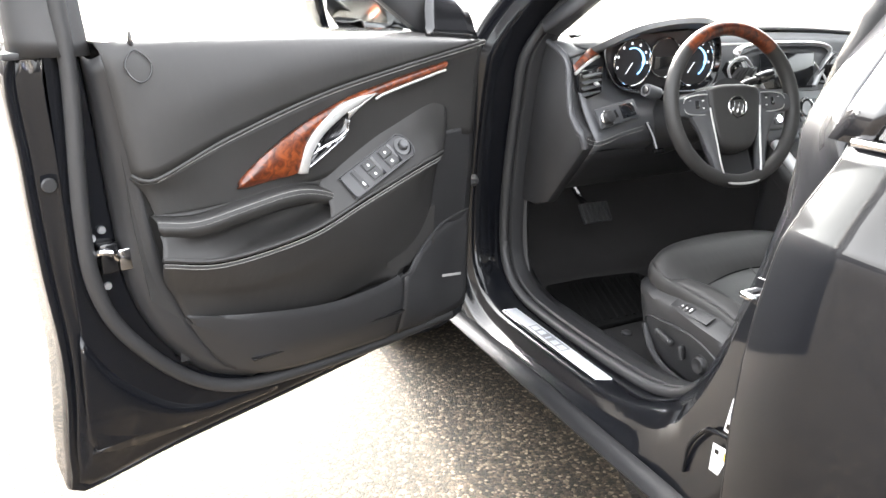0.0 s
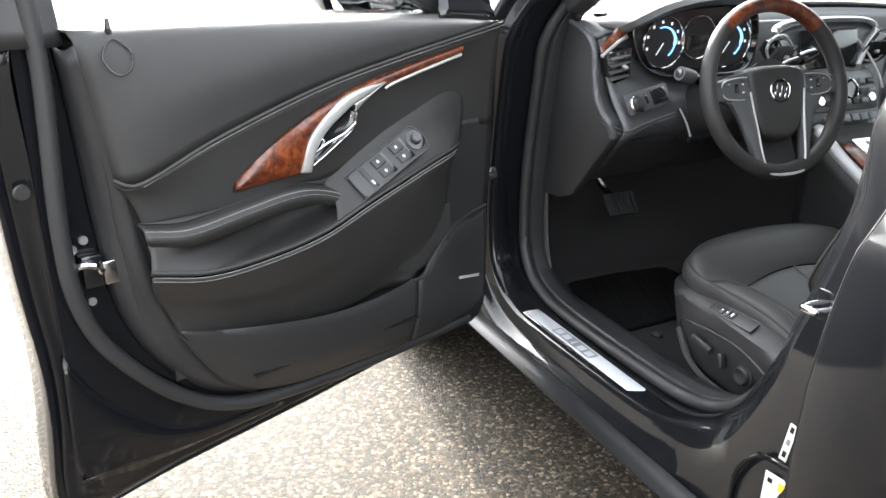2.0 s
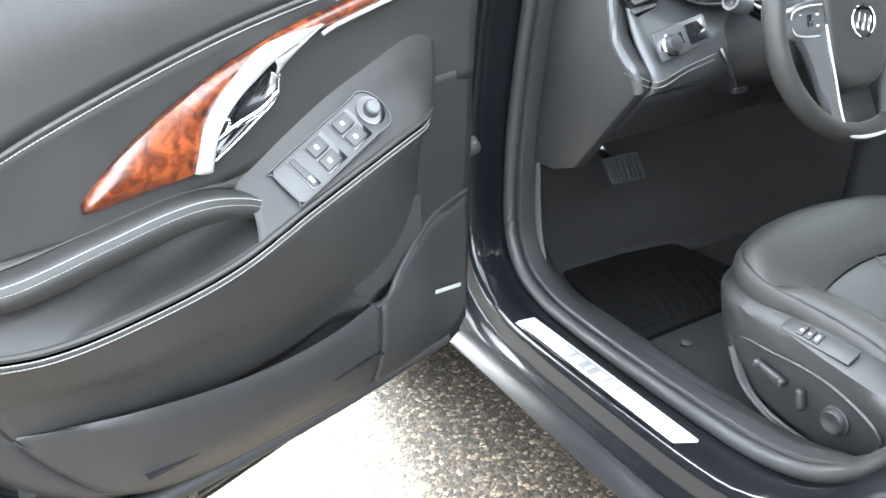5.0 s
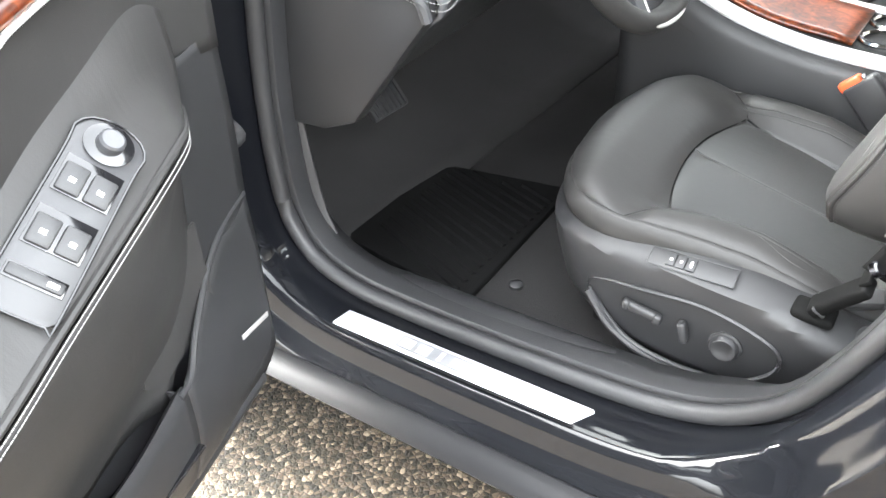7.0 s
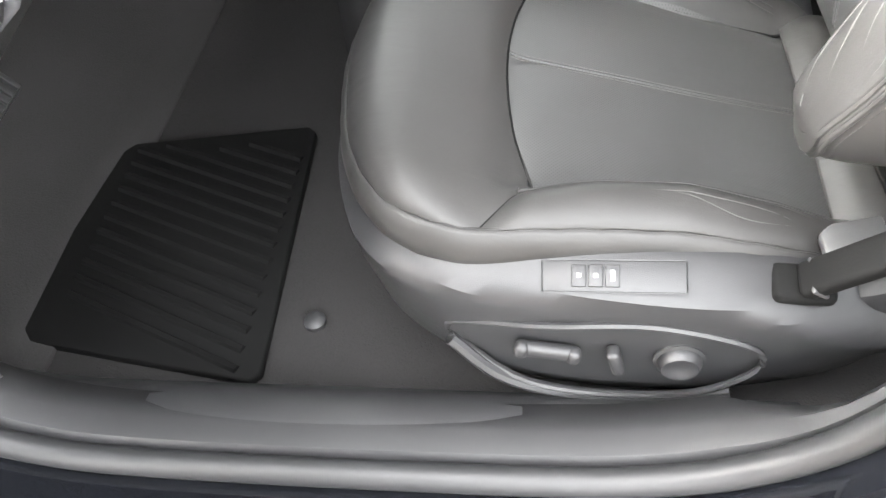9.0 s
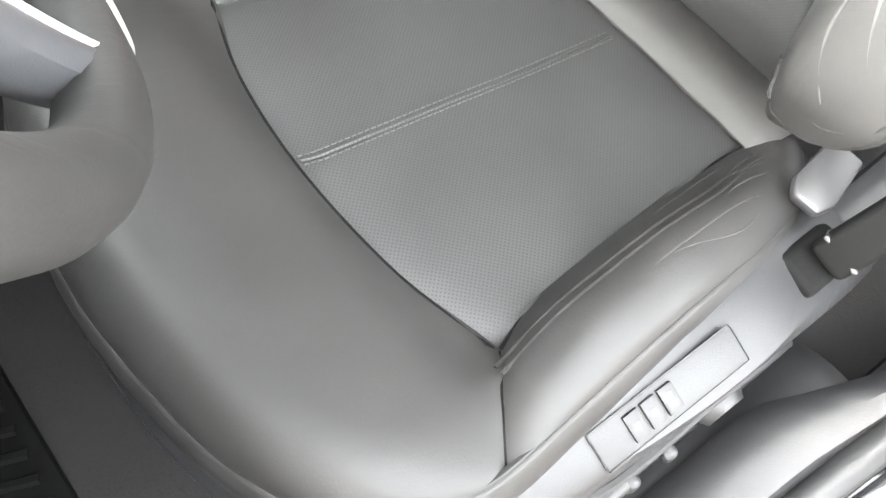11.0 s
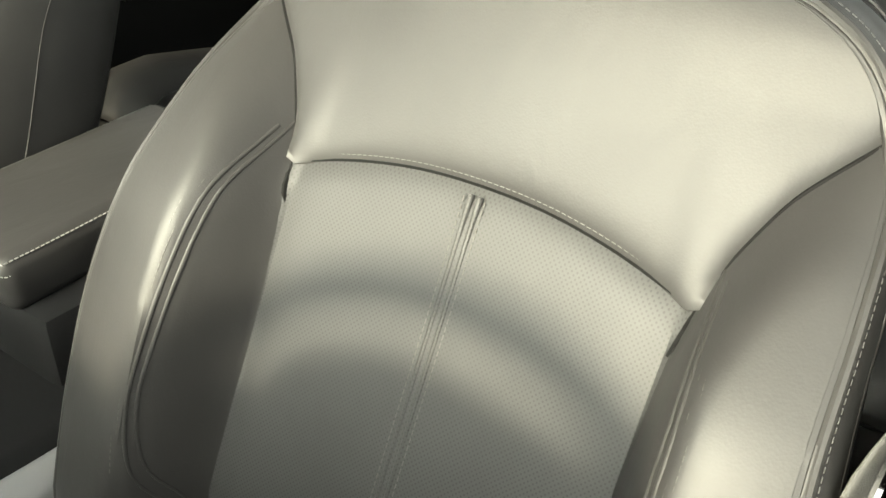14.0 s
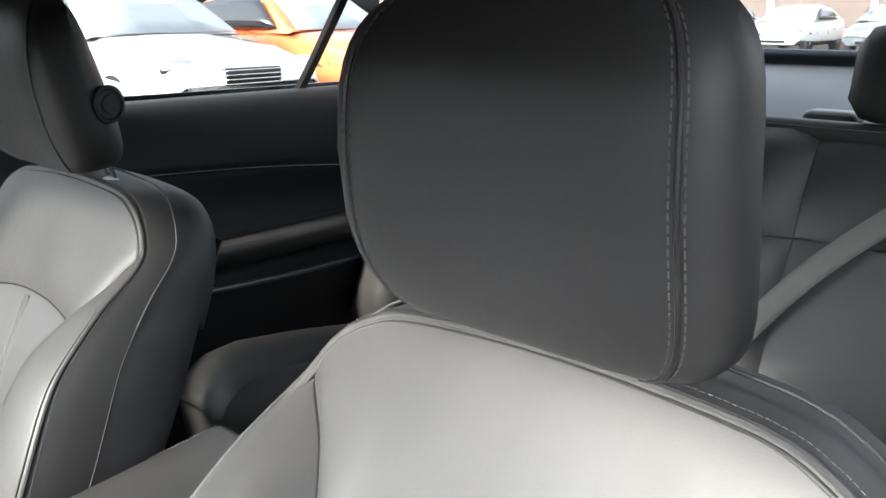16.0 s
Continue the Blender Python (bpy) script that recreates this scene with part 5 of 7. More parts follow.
        if side == outboard and switches:
            leaf = [(0.275, 0.487), (0.252, 0.448), (0.209, 0.420), (0.149, 0.407), (0.076, 0.412), (0.033, 0.440), (0.023, 0.468), (0.046, 0.490), (0.114, 0.509), (0.194, 0.507)]
            part("switch_bezel", tube([(o * (0.2545 if y < 0.2 else 0.2545 - (y - 0.2) * 0.22), y, z) for y, z in leaf], 0.0032, 6, 70, True), PLASTIC, val)
            part("lower_rib", tube([(o * 0.243, 0.275, 0.470), (o * 0.251, 0.235, 0.428), (o * 0.252, 0.18, 0.404), (o * 0.252, 0.10, 0.398), (o * 0.251, 0.04, 0.410)], 0.006, 8, 30), PLASTIC, val)
            turn = Matrix.Rotation(radians(90 * o), 4, "Y")
            slide = part("slide_switch", rbox((0.012, 0.052, 0.014), 0.005, pose(o * 0.257, 0.193, 0.476, 10, 0, 0), 3), PLASTIC, val)
            part("slide_end", rbox((0.013, 0.012, 0.016), 0.005, pose(o * 0.2585, 0.214, 0.480, 10, 0, 0), 3), PLASTIC, slide)
            part("slide_end", rbox((0.013, 0.012, 0.016), 0.005, pose(o * 0.2585, 0.172, 0.472, 10, 0, 0), 3), PLASTIC, slide)
            part("recline_switch", rbox((0.014, 0.011, 0.030), 0.004, pose(o * 0.258, 0.138, 0.466, -14, 0, 0), 3), PLASTIC, val)
            knob = part("lumbar_switch", lathe([(0.021, 0), (0.021, 0.002), (0.018, 0.003), (0.018, 0.006), (0.015, 0.011), (0.012, 0.011), (0.009, 0.009), (0, 0.009)], Matrix.Translation((o * 0.252, 0.087, 0.461)) @ turn, 28), PLASTIC, val)
            for k in range(4):
                a = k * math.pi / 2
                part("lumbar_mark", rbox((0.003, 0.005, 0.005), 0.001, pose(o * 0.2545, 0.087 + 0.0135 * math.cos(a), 0.461 + 0.0135 * math.sin(a))), GLOSSY, knob)
            tilt = pose(o * 0.2385, 0.143, 0.5505, 0, o * 28, 0)
            mem = part("memory_panel", rbox((0.024, 0.106, 0.004), 0.001, tilt), PLASTIC, val)
            part("panel_edge", tube([tilt @ V((0.0125 * min(1, max(-1, 1.6 * math.cos(a))), 0.0535 * min(1, max(-1, 1.6 * math.sin(a))), 0.002)) for a in (2 * math.pi * q / 48 for q in range(48))], 0.0005, 4, 120, True), PLASTIC, mem)
            for k in range(3):
                cy = 0.026 - 0.0125 * k
                part("memory_button", rbox((0.017, 0.0105, 0.003), 0.0008, tilt @ pose(0, cy, 0.003)), PLASTIC, mem)
                part("button_print", rbox((0.003 if k < 2 else 0.008, 0.0030, 0.0003), 0, tilt @ pose(0, cy, 0.0047)), ICON, mem)
    part("seat_rail", rbox((0.34, 0.36, 0.05), 0.008, pose(0, 0.12, 0.382)), GLOSSY, s)
    # backrest
    pad("back_centre", [(-0.131, 0.53), (0, 0.528), (0.131, 0.53)], ARC, back_face, PERF_BACK, s, "perforated black leather back centre", 30, 34, 0.006, 0.010)
    side_seam = [(0.136, 0.887)] + SHOULDER_SEAM + [(0.191, 0.976)]
    low_edge = mirror_x(side_seam)[::-1] + ARC[1:-1] + side_seam
    pad("shoulder_panel", low_edge, TOP[1:-1], back_face, LEATHER, s, "smooth black leather shoulder panel", 60, 26, 0.006, 0.010, (1, 2, 3))
    for sx in (-1, 1):
        f = (lambda pts: pts) if sx > 0 else mirror_x
        pad("back_bolster", f(BACK_SEAM + SHOULDER_SEAM + [(0.185, 0.970)]), f(BACK_EDGE if sx == outboard else BACK_EDGE_IN), back_face, LEATHER, s, "", 52, 22, 0.006, 0.009, (1, 3))
        part("shoulder_seam", tube(on(back_face, f(side_seam[1:]), -0.0062), 0.0019, 6, 40), SEAM, s)
        part("seam", tube(on(back_face, f(BACK_SEAM), -0.0072), 0.0020, 6, 60), SEAM, s)
        seams = (f(BACK_SEAM), f(side_seam))
        for dx in (-0.0020, 0.0020):
            part("welt", tube(sewn(back_face, f([(a + dx, b) for a, b in BOLSTER_SEAM]), seams, 0.006, 0.009, 0.0006), 0.0016, 8, 70), LEATHER, s)
        for dx in (0.0058, 0.0092):
            stitch("stitching", sewn(back_face, f([(a + dx, b) for a, b in BOLSTER_SEAM[2:]]), seams, 0.006, 0.009, 0.0006), MID_THREAD, s, 0.0045, 0.00045)
    for sx in (outboard,):
        f = (lambda pts: pts) if sx > 0 else mirror_x
        # worn creases that fan over the wings; light on their folds is painted in as paler colour
        for c in (((0.163, 0.735), (0.164, 0.700), (0.171, 0.682), (0.184, 0.666)), ((0.168, 0.770), (0.168, 0.738), (0.176, 0.715), (0.188, 0.694), (0.203, 0.680)), ((0.176, 0.810), (0.175, 0.770), (0.184, 0.738), (0.198, 0.716), (0.213, 0.701)), ((0.199, 0.765), (0.209, 0.742), (0.214, 0.720), (0.213, 0.702)), ((0.203, 0.825), (0.206, 0.778), (0.209, 0.735)), ((0.178, 0.652), (0.190, 0.650), (0.206, 0.662))):
            part("crease", tube(sewn(back_face, [(sx * a, z) for a, z in c], (f(BACK_SEAM),), 0.006, 0.009, 0.0007), (0.0005, 0.0013, 0.0005), 6, 30), WORN_LIT, s)
        for c in (((0.150, -0.045), (0.143, -0.007), (0.147, 0.048), (0.154, 0.106)), ((0.184, -0.022), (0.177, 0.023), (0.180, 0.081), (0.184, 0.135), (0.190, 0.163)), ((0.181, -0.007), (0.191, 0.041), (0.184, 0.082), (0.180, 0.116)), ((0.168, -0.035), (0.165, 0.005), (0.170, 0.045)), ((0.160, -0.045), (0.155, -0.005), (0.156, 0.030))):
            part("crease", tube(sewn(cushion_top, [(sx * a, y) for a, y in c], (mirror_x(WING_SEAM) if sx < 0 else WING_SEAM,), 0.006, 0.010, 0.0007), (0.0005, 0.0012, 0.0005), 6, 26), WORN_LIT, s)
    for dx in (-0.0030, 0.0030):
        part("welt", tube(on(back_face, [(dx, 0.60), (dx, 0.70), (dx, 0.80), (dx, 0.902)], -0.0018), 0.0019, 8, 40), PERF_BACK, s)
    for dx in (-0.0070, 0.0070):
        stitch("stitching", on(back_face, [(dx, 0.61), (dx, 0.70), (dx, 0.80), (dx, 0.902)], -0.0008), MID_THREAD, s, 0.005, 0.0005)
    stitch("stitching", on(back_face, [(a, b + 0.0035) for a, b in ARC], -0.0050), MID_THREAD, s, 0.0040, 0.0004)
    part("seam", tube(on(back_face, ARC, -0.0074), 0.0017, 6, 60), SEAM, s)
    left, right = (BACK_EDGE, BACK_EDGE_IN) if outboard < 0 else (BACK_EDGE_IN, BACK_EDGE)
    edge2 = mirror_x(left) + TOP[1:-1] + right[::-1]
    edge3 = [p + V((0, -0.003, 0)) for p in on(back_face, edge2)]
    rim_out = [V((p.x, 0, p.z - 0.78)).normalized() for p in edge3]
    for off, d in ((-0.0022, 0.0006), (0.0026, -0.0030)):
        part("piping", tube([p + o * off + V((0, d, 0)) for p, o in zip(edge3, rim_out)], 0.0026, 8, 140), LEATHER, s)
    for off, d in ((-0.0062, 0.0012), (0.0062, -0.0085)):
        stitch("stitching", [p + o * off + V((0, d, 0)) for p, o in zip(edge3, rim_out)], DARK_THREAD, s, 0.0042, 0.0003)
    rows_ = [[], [], [], [], [], []]
    for p in edge3:
        out = V((p.x, 0, p.z - 0.76)).normalized()
        back = V((0, -1, -0.18 if p.z > 0.9 else -0.05))
        for k, (a, b) in enumerate(((0.0, 0.0), (0.006, 0.016), (0.010, 0.05), (0.009, 0.085), (0.0, 0.112), (-0.03, 0.125))):
            q = p + out * a + back * b
            q.y = p.y + (back_y(p.z) - 0.110 - p.y) * b / 0.125
            rows_[k].append(q)
    part("back_border", skin(rows_, 120, 3), LEATHER, s, "black leather backrest side", 0.003)
    part("border_seam", tube([V((p.x, p.y + (back_y(p.z) - 0.110 - p.y) * 0.4, p.z)) + V((p.x, 0, p.z - 0.76)).normalized() * 0.0110 + V((0, 0, -0.004)) for p in edge3], 0.0012, 6, 120), LEATHER, s)
    part("back_shell", skin([[V((x, back_y(z) - 0.128 - 0.02 * (1 - (x / 0.2) ** 2), z)) for x in (-0.165, -0.1, 0, 0.1, 0.165)] for z in (0.50, 0.60, 0.72, 0.84, 0.92, 0.965)], 14, 3), PLASTIC, s, "black plastic back shell", 0.004)
    part("hinge_cover", rbox((0.03, 0.10, 0.09), 0.012, pose(-0.215, -0.10, 0.49, -20, 0, 0)), PLASTIC, s)
    part("hinge_cover", rbox((0.03, 0.10, 0.09), 0.012, pose(0.215, -0.10, 0.49, -20, 0, 0)), PLASTIC, s)
    # headrest
    HA, HB, HC, E1, E2 = 0.116, 0.045, 0.091, 0.48, 0.52

    def rest_place(px, py, pz):
        back = max(0.0, -py / HB)
        deep = 1.45 - 0.35 * pz / HC if py < 0 else 1.0
        return V((px * (1 - 0.52 * back * back) * (1 - 0.04 * pz / HC), -0.203 + py * deep + 0.13 * pz + 0.010 * (px / HA) ** 2 - (0.020 * ((pz + 0.01) / HC) ** 2 if py > 0 else 0.0), 1.151 + pz * (1.14 if pz < 0 else 1.0)))

    def power(v, e):
        return math.copysign(abs(v) ** e, v)
    loops = []
    for k in range(1, 24):
        ph = -math.pi / 2 + math.pi * k / 24
        loops.append([rest_place(HA * power(math.cos(ph), E1) * power(math.cos(th), E2), HB * power(math.cos(ph), E1) * power(math.sin(th), E2), HC * power(math.sin(ph), E1)) for th in (2 * math.pi * q / 44 for q in range(44))])
    b = grid_mesh(loops, True)
    for end in (loops[0], loops[-1]):
        b.faces.new([b.verts.new(v) for v in end])
    head = part("headrest", b, LEATHER, s, "black leather headrest", angle=80)

    def rest_line(sx, turn):
        """A line down the cushion's front corner, turn round from its side."""
        line = []
        for q in range(25):
            ph = radians(-66 + 132 * q / 24)
            c, th = power(math.cos(ph), E1), radians(turn)
            line.append(rest_place(sx * HA * 1.004 * c * power(math.cos(th), E2), HB * 1.004 * c * power(math.sin(th), E2), HC * power(math.sin(ph), E1)))
        return line
    for sx in (-1, 1):
        part("seam", tube(rest_line(sx, 47), 0.0014, 6, 50), LEATHER, head)
        for turn in (43.5, 50.5):
            stitch("stitching", rest_line(sx, turn), MID_THREAD, head, 0.0050, 0.0005)
        part("post", tube([(sx * 0.064, -0.258, 0.99), (sx * 0.064, -0.247, 1.04), (sx * 0.064, -0.234, 1.09)], 0.0055, 10, 8), CHROME, head, "chrome headrest post")
        part("post_guide", lathe([(0.0, 0.004), (0.009, 0.004), (0.0115, 0.003), (0.013, 0.0), (0.013, -0.006)], pose(sx * 0.064, -0.249, 1.034, 14, 0, 0), 24), DARKALU, head, "pale metal post collar")
    bx = -outboard * 0.107
    part("tilt_button", lathe([(0.021, -0.006), (0.021, 0.0015), (0.017, 0.003), (0.015, 0.001), (0.011, 0.001), (0.010, 0.0025), (0.0, 0.003)], Matrix.Translation((bx, -0.232, 1.128)) @ Matrix.Rotation(radians(15 * outboard), 4, "Z") @ Matrix.Rotation(radians(-90 * outboard), 4, "Y"), 28), PLASTIC, head, "round black tilt button")
    return s


seat("black leather driver's seat with perforated centre and pale piping stitches", pose(-0.37, 0, 0), -1, True)
seat("black leather front passenger seat beside the console", pose(0.37, -0.068, 0), 1, False)

# ---- dashboard ----
dash = thing("dashboard", "black stitched dashboard with wood strip and round gauges", "dashboard")
top_rows = [[(-0.655, 0.70, 1.022), (-0.55, 0.78, 1.022), (-0.2, 0.92, 1.02), (0.2, 0.92, 1.02), (0.655, 0.70, 1.022)], [(-0.655, 0.64, 1.028), (-0.52, 0.68, 1.036), (-0.2, 0.74, 1.046), (0.2, 0.74, 1.046), (0.655, 0.64, 1.028)],
            [(-0.655, 0.57, 1.008), (-0.5, 0.60, 1.03), (-0.2, 0.645, 1.052), (0.2, 0.645, 1.048), (0.655, 0.57, 1.01)]]
part("top_pad", skin(top_rows, 40, 5), DASHTOP, dash, "soft black dashboard top", 0.008)
face = [[(-0.652, 0.565, 1.004), (-0.52, 0.615, 1.02), (-0.20, 0.64, 1.040), (0.20, 0.64, 1.038), (0.652, 0.565, 1.004)], [(-0.650, 0.540, 0.95), (-0.52, 0.592, 0.96), (-0.20, 0.598, 0.965), (0.20, 0.590, 0.965), (0.650, 0.545, 0.95)],
        [(-0.645, 0.515, 0.89), (-0.52, 0.535, 0.89), (-0.20, 0.560, 0.89), (0.20, 0.560, 0.89), (0.645, 0.53, 0.88)], [(-0.640, 0.475, 0.838), (-0.52, 0.500, 0.845), (-0.20, 0.540, 0.83), (0.20, 0.54, 0.83), (0.640, 0.52, 0.78)],
        [(-0.640, 0.480, 0.812), (-0.52, 0.53, 0.80), (-0.20, 0.60, 0.76), (0.20, 0.60, 0.70), (0.640, 0.56, 0.66)], [(-0.640, 0.66, 0.700), (-0.52, 0.72, 0.70), (-0.20, 0.78, 0.66), (0.20, 0.78, 0.62), (0.640, 0.70, 0.60)]]
part("face", skin(face, 44, 4), HARD, dash, "black dashboard face", 0.006)
cap = [(0.753, 0.991), (0.70, 1.030), (0.64, 1.028), (0.592, 1.013), (0.560, 0.990), (0.548, 0.94), (0.533, 0.892), (0.503, 0.862), (0.478, 0.846), (0.478, 0.815), (0.611, 0.657), (0.670, 0.636), (0.746, 0.634)]
part("end_cap", prism(cap, "x", -0.664, -0.636, 0.006), PLASTIC, dash, "black dashboard end cap")
part("end_rib", tube([(-0.660, 0.660, 1.034), (-0.664, 0.596, 1.016), (-0.666, 0.560, 0.992), (-0.668, 0.546, 0.94), (-0.669, 0.530, 0.890), (-0.670, 0.502, 0.862), (-0.670, 0.480, 0.847), (-0.662, 0.476, 0.818)], 0.0075, 8, 50), HARD, dash)
for off in (0.0, 0.009):
    stitch("stitching", [(-0.669, 0.500 + off * 0.4, 0.853 - off), (-0.655, 0.470 + off * 0.4, 0.838 - off), (-0.625, 0.466, 0.834 - off), (-0.56, 0.483, 0.845 - off), (-0.49, 0.493, 0.855 - off)], PALE_GREY, dash, 0.0045, 0.0006)
# hood and gauges
hood = [[(-0.612, 0.585, 1.025), (-0.585, 0.568, 1.042), (-0.50, 0.550, 1.072), (-0.40, 0.548, 1.086), (-0.30, 0.553, 1.086), (-0.225, 0.575, 1.060)], [(-0.605, 0.567, 1.020), (-0.578, 0.543, 1.035), (-0.50, 0.522, 1.066), (-0.40, 0.520, 1.080), (-0.30, 0.525, 1.080), (-0.232, 0.550, 1.056)], [(-0.595, 0.575, 1.010), (-0.565, 0.556, 1.024), (-0.495, 0.538, 1.054), (-0.40, 0.536, 1.067), (-0.305, 0.541, 1.066), (-0.245, 0.562, 1.046)]]
part("gauge_hood", skin([[(-0.640, 0.70, 1.02), (-0.60, 0.74, 1.03), (-0.50, 0.78, 1.045), (-0.40, 0.80, 1.05), (-0.30, 0.80, 1.05), (-0.2, 0.78, 1.04)]] + hood, 36, 5), DASHTOP, dash, "black leather gauge hood", 0.004)
part("gauge_housing", skin([[(-0.572, 0.552, 1.03), (-0.50, 0.538, 1.063), (-0.40, 0.536, 1.076), (-0.305, 0.541, 1.075), (-0.235, 0.558, 1.05), (-0.213, 0.564, 0.985), (-0.24, 0.548, 0.935), (-0.30, 0.532, 0.920), (-0.40, 0.528, 0.922), (-0.50, 0.530, 0.925), (-0.555, 0.540, 0.955)],
                            [(-0.555, 0.573, 1.025), (-0.49, 0.573, 1.05), (-0.40, 0.573, 1.06), (-0.31, 0.573, 1.06), (-0.245, 0.573, 1.04), (-0.225, 0.573, 0.985), (-0.25, 0.572, 0.945), (-0.30, 0.571, 0.930), (-0.40, 0.570, 0.930), (-0.49, 0.570, 0.934), (-0.54, 0.571, 0.960)]], 70, 4, True), GLOSSY, dash, "", 0.004)
part("gauge_plate", prism([(-0.56, 1.025), (-0.49, 1.05), (-0.31, 1.06), (-0.245, 1.04), (-0.220, 0.985), (-0.245, 0.94), (-0.4, 0.928), (-0.545, 0.955)], "y", 0.5715, 0.5765), GAUGE, dash)
DIAL = Matrix.Rotation(radians(90), 4, "X")
for k, (cx, cz, r) in enumerate(((-0.482, 0.990, 0.054), (-0.388, 0.998, 0.046), (-0.296, 0.986, 0.058))):
    at = Matrix.Translation((cx, 0.570 if k != 1 else 0.5705, cz)) @ DIAL
    dial = part("gauge", lathe([(r * 0.98, 0.0), (r * 0.98, 0.002), (0, 0.002)], at, 40), GAUGE, dash, "dark round gauge")
    part("gauge_ring", tube([at @ V((r * math.cos(a), r * math.sin(a), 0.006)) for a in (2 * math.pi * j / 24 for j in range(24))], 0.0022, 6, 60, True), CHROME, dial)
    if k != 1:
        part("gauge_arc", tube([at @ V((0.60 * r * math.cos(a), 0.60 * r * math.sin(a), 0.003)) for a in (radians(-58 + 168 * j / 14) for j in range(15))], 0.0042, 6, 40, flat=0.4), BLUE, dial, "blue lit gauge ring")
        for j in range(7):
            a = math.pi * (1.15 - 1.1 * j / 6) - 0.2
            part("gauge_figure", rbox((0.005, 0.006, 0.0006), 0, at @ Matrix.Translation((0.80 * r * math.cos(a), 0.80 * r * math.sin(a), 0.003))), WHITEGLOW, dial)
        part("needle", rbox((0.030, 0.0018, 0.001), 0, at @ Matrix.Rotation(radians(235), 4, "Z") @ Matrix.Translation((0.016, 0, 0.005))), WHITEGLOW, dial)
    else:
        part("gauge_screen", rbox((0.056, 0.03, 0.001), 0, at @ Matrix.Translation((0, -0.012, 0.003))), SCREEN, dial)
# left vent, light switch
vent = part("air_vent", prism([(-0.655, 0.978), (-0.592, 0.990), (-0.590, 0.930), (-0.632, 0.915), (-0.652, 0.935)], "y", 0.528, 0.56, 0.004), GLOSSY, dash, "black side air vent")
for k in range(4):
    part("vane", rbox((0.052, 0.010, 0.0035), 0.001, pose(-0.622, 0.526, 0.931 + 0.0135 * k, 25, -8, 8)), HARD, vent)
part("vane_tab", rbox((0.010, 0.012, 0.006), 0.002, pose(-0.612, 0.521, 0.952, 25, -8, 8)), SILVER, vent)
part("wood_strip", skin([[(-0.662, 0.545, 0.990), (-0.63, 0.552, 1.015), (-0.60, 0.57, 1.028), (-0.575, 0.585, 1.032)], [(-0.664, 0.533, 0.976), (-0.63, 0.540, 0.998), (-0.60, 0.555, 1.008), (-0.578, 0.57, 1.010)]], 16, 3), WOOD, dash, "burl wood end strip", 0.004)
part("silver_strip", tube([(-0.664, 0.532, 0.974), (-0.63, 0.538, 0.995), (-0.60, 0.552, 1.004), (-0.58, 0.566, 1.006)], 0.004, 8, 20), SILVER, dash)
grille = part("defroster_vent", rbox((0.062, 0.030, 0.004), 0.002, pose(-0.56, 0.665, 1.040, -8, 6, 12)), GLOSSY, dash)
for k in range(8):
    part("fin", rbox((0.0025, 0.030, 0.005), 0, pose(-0.56, 0.665, 1.041, -8, 6, 12) @ pose(-0.026 + 0.0075 * k, 0, 0.001, 0, 0, 25)), HARD, grille)
LS = Matrix.Translation((-0.570, 0.492, 0.888)) @ pose(0, 0, 0, -28, -8, 10)
lp = part("light_panel", rbox((0.125, 0.006, 0.046), 0.004, LS), HARD, dash, "light switch panel")
part("light_knob", lathe([(0.017, 0), (0.017, 0.008), (0.013, 0.018), (0.010, 0.019), (0, 0.019)], LS @ Matrix.Translation((-0.040, -0.003, -0.004)) @ Matrix.Rotation(radians(90), 4, "X"), 24), PLASTIC, lp, "black light knob")
part("knob_ring", lathe([(0.0185, 0), (0.0185, 0.007), (0.0165, 0.009), (0.0150, 0.004)], LS @ Matrix.Translation((-0.040, -0.003, -0.004)) @ Matrix.Rotation(radians(90), 4, "X"), 24), CHROME, lp, "chrome knob ring")
part("dimmer_switch", rbox((0.005, 0.006, 0.018), 0.001, LS @ pose(-0.008, -0.004, 0)), GLOSSY, lp)
part("blank_switch", rbox((0.042, 0.006, 0.032), 0.001, LS @ pose(0.030, -0.002, 0)), SCREEN, lp)
# steering column and stalks
part("column_shroud", tube([(-0.38, 0.375, 0.905), (-0.38, 0.46, 0.872), (-0.38, 0.58, 0.83)], (0.048, 0.060, 0.07), 16, 14), PLASTIC, dash)
stalk = part("stalk", tube([(-0.43, 0.432, 0.905), (-0.47, 0.436, 0.922), (-0.515, 0.432, 0.940)], (0.012, 0.010, 0.0095), 10, 12), GLOSSY, dash, "black indicator stalk")
part("stalk_end", tube([(-0.512, 0.432, 0.938), (-0.54, 0.429, 0.946), (-0.549, 0.428, 0.949)], (0.014, 0.015, 0.014), 16, 8), HARD, stalk)
part("stalk_cap", tube([(-0.548, 0.428, 0.9485), (-0.550, 0.4279, 0.949), (-0.552, 0.4278, 0.9495)], 0.009, 16, 4), GLOSSY, stalk)
stalk2 = part("stalk", tube([(-0.33, 0.43, 0.905), (-0.27, 0.43, 0.945), (-0.225, 0.425, 0.960)], (0.010, 0.010, 0.009), 10, 12), GLOSSY, dash, "black wiper stalk")
part("stalk_end", tube([(-0.228, 0.425, 0.959), (-0.205, 0.423, 0.966), (-0.190, 0.422, 0.970)], (0.013, 0.014, 0.012), 14, 8), GLOSSY, stalk2)
part("adjuster_lever", tube([(-0.485, 0.49, 0.862), (-0.480, 0.47, 0.835), (-0.478, 0.455, 0.808)], 0.005, 8, 10), GLOSSY, dash)
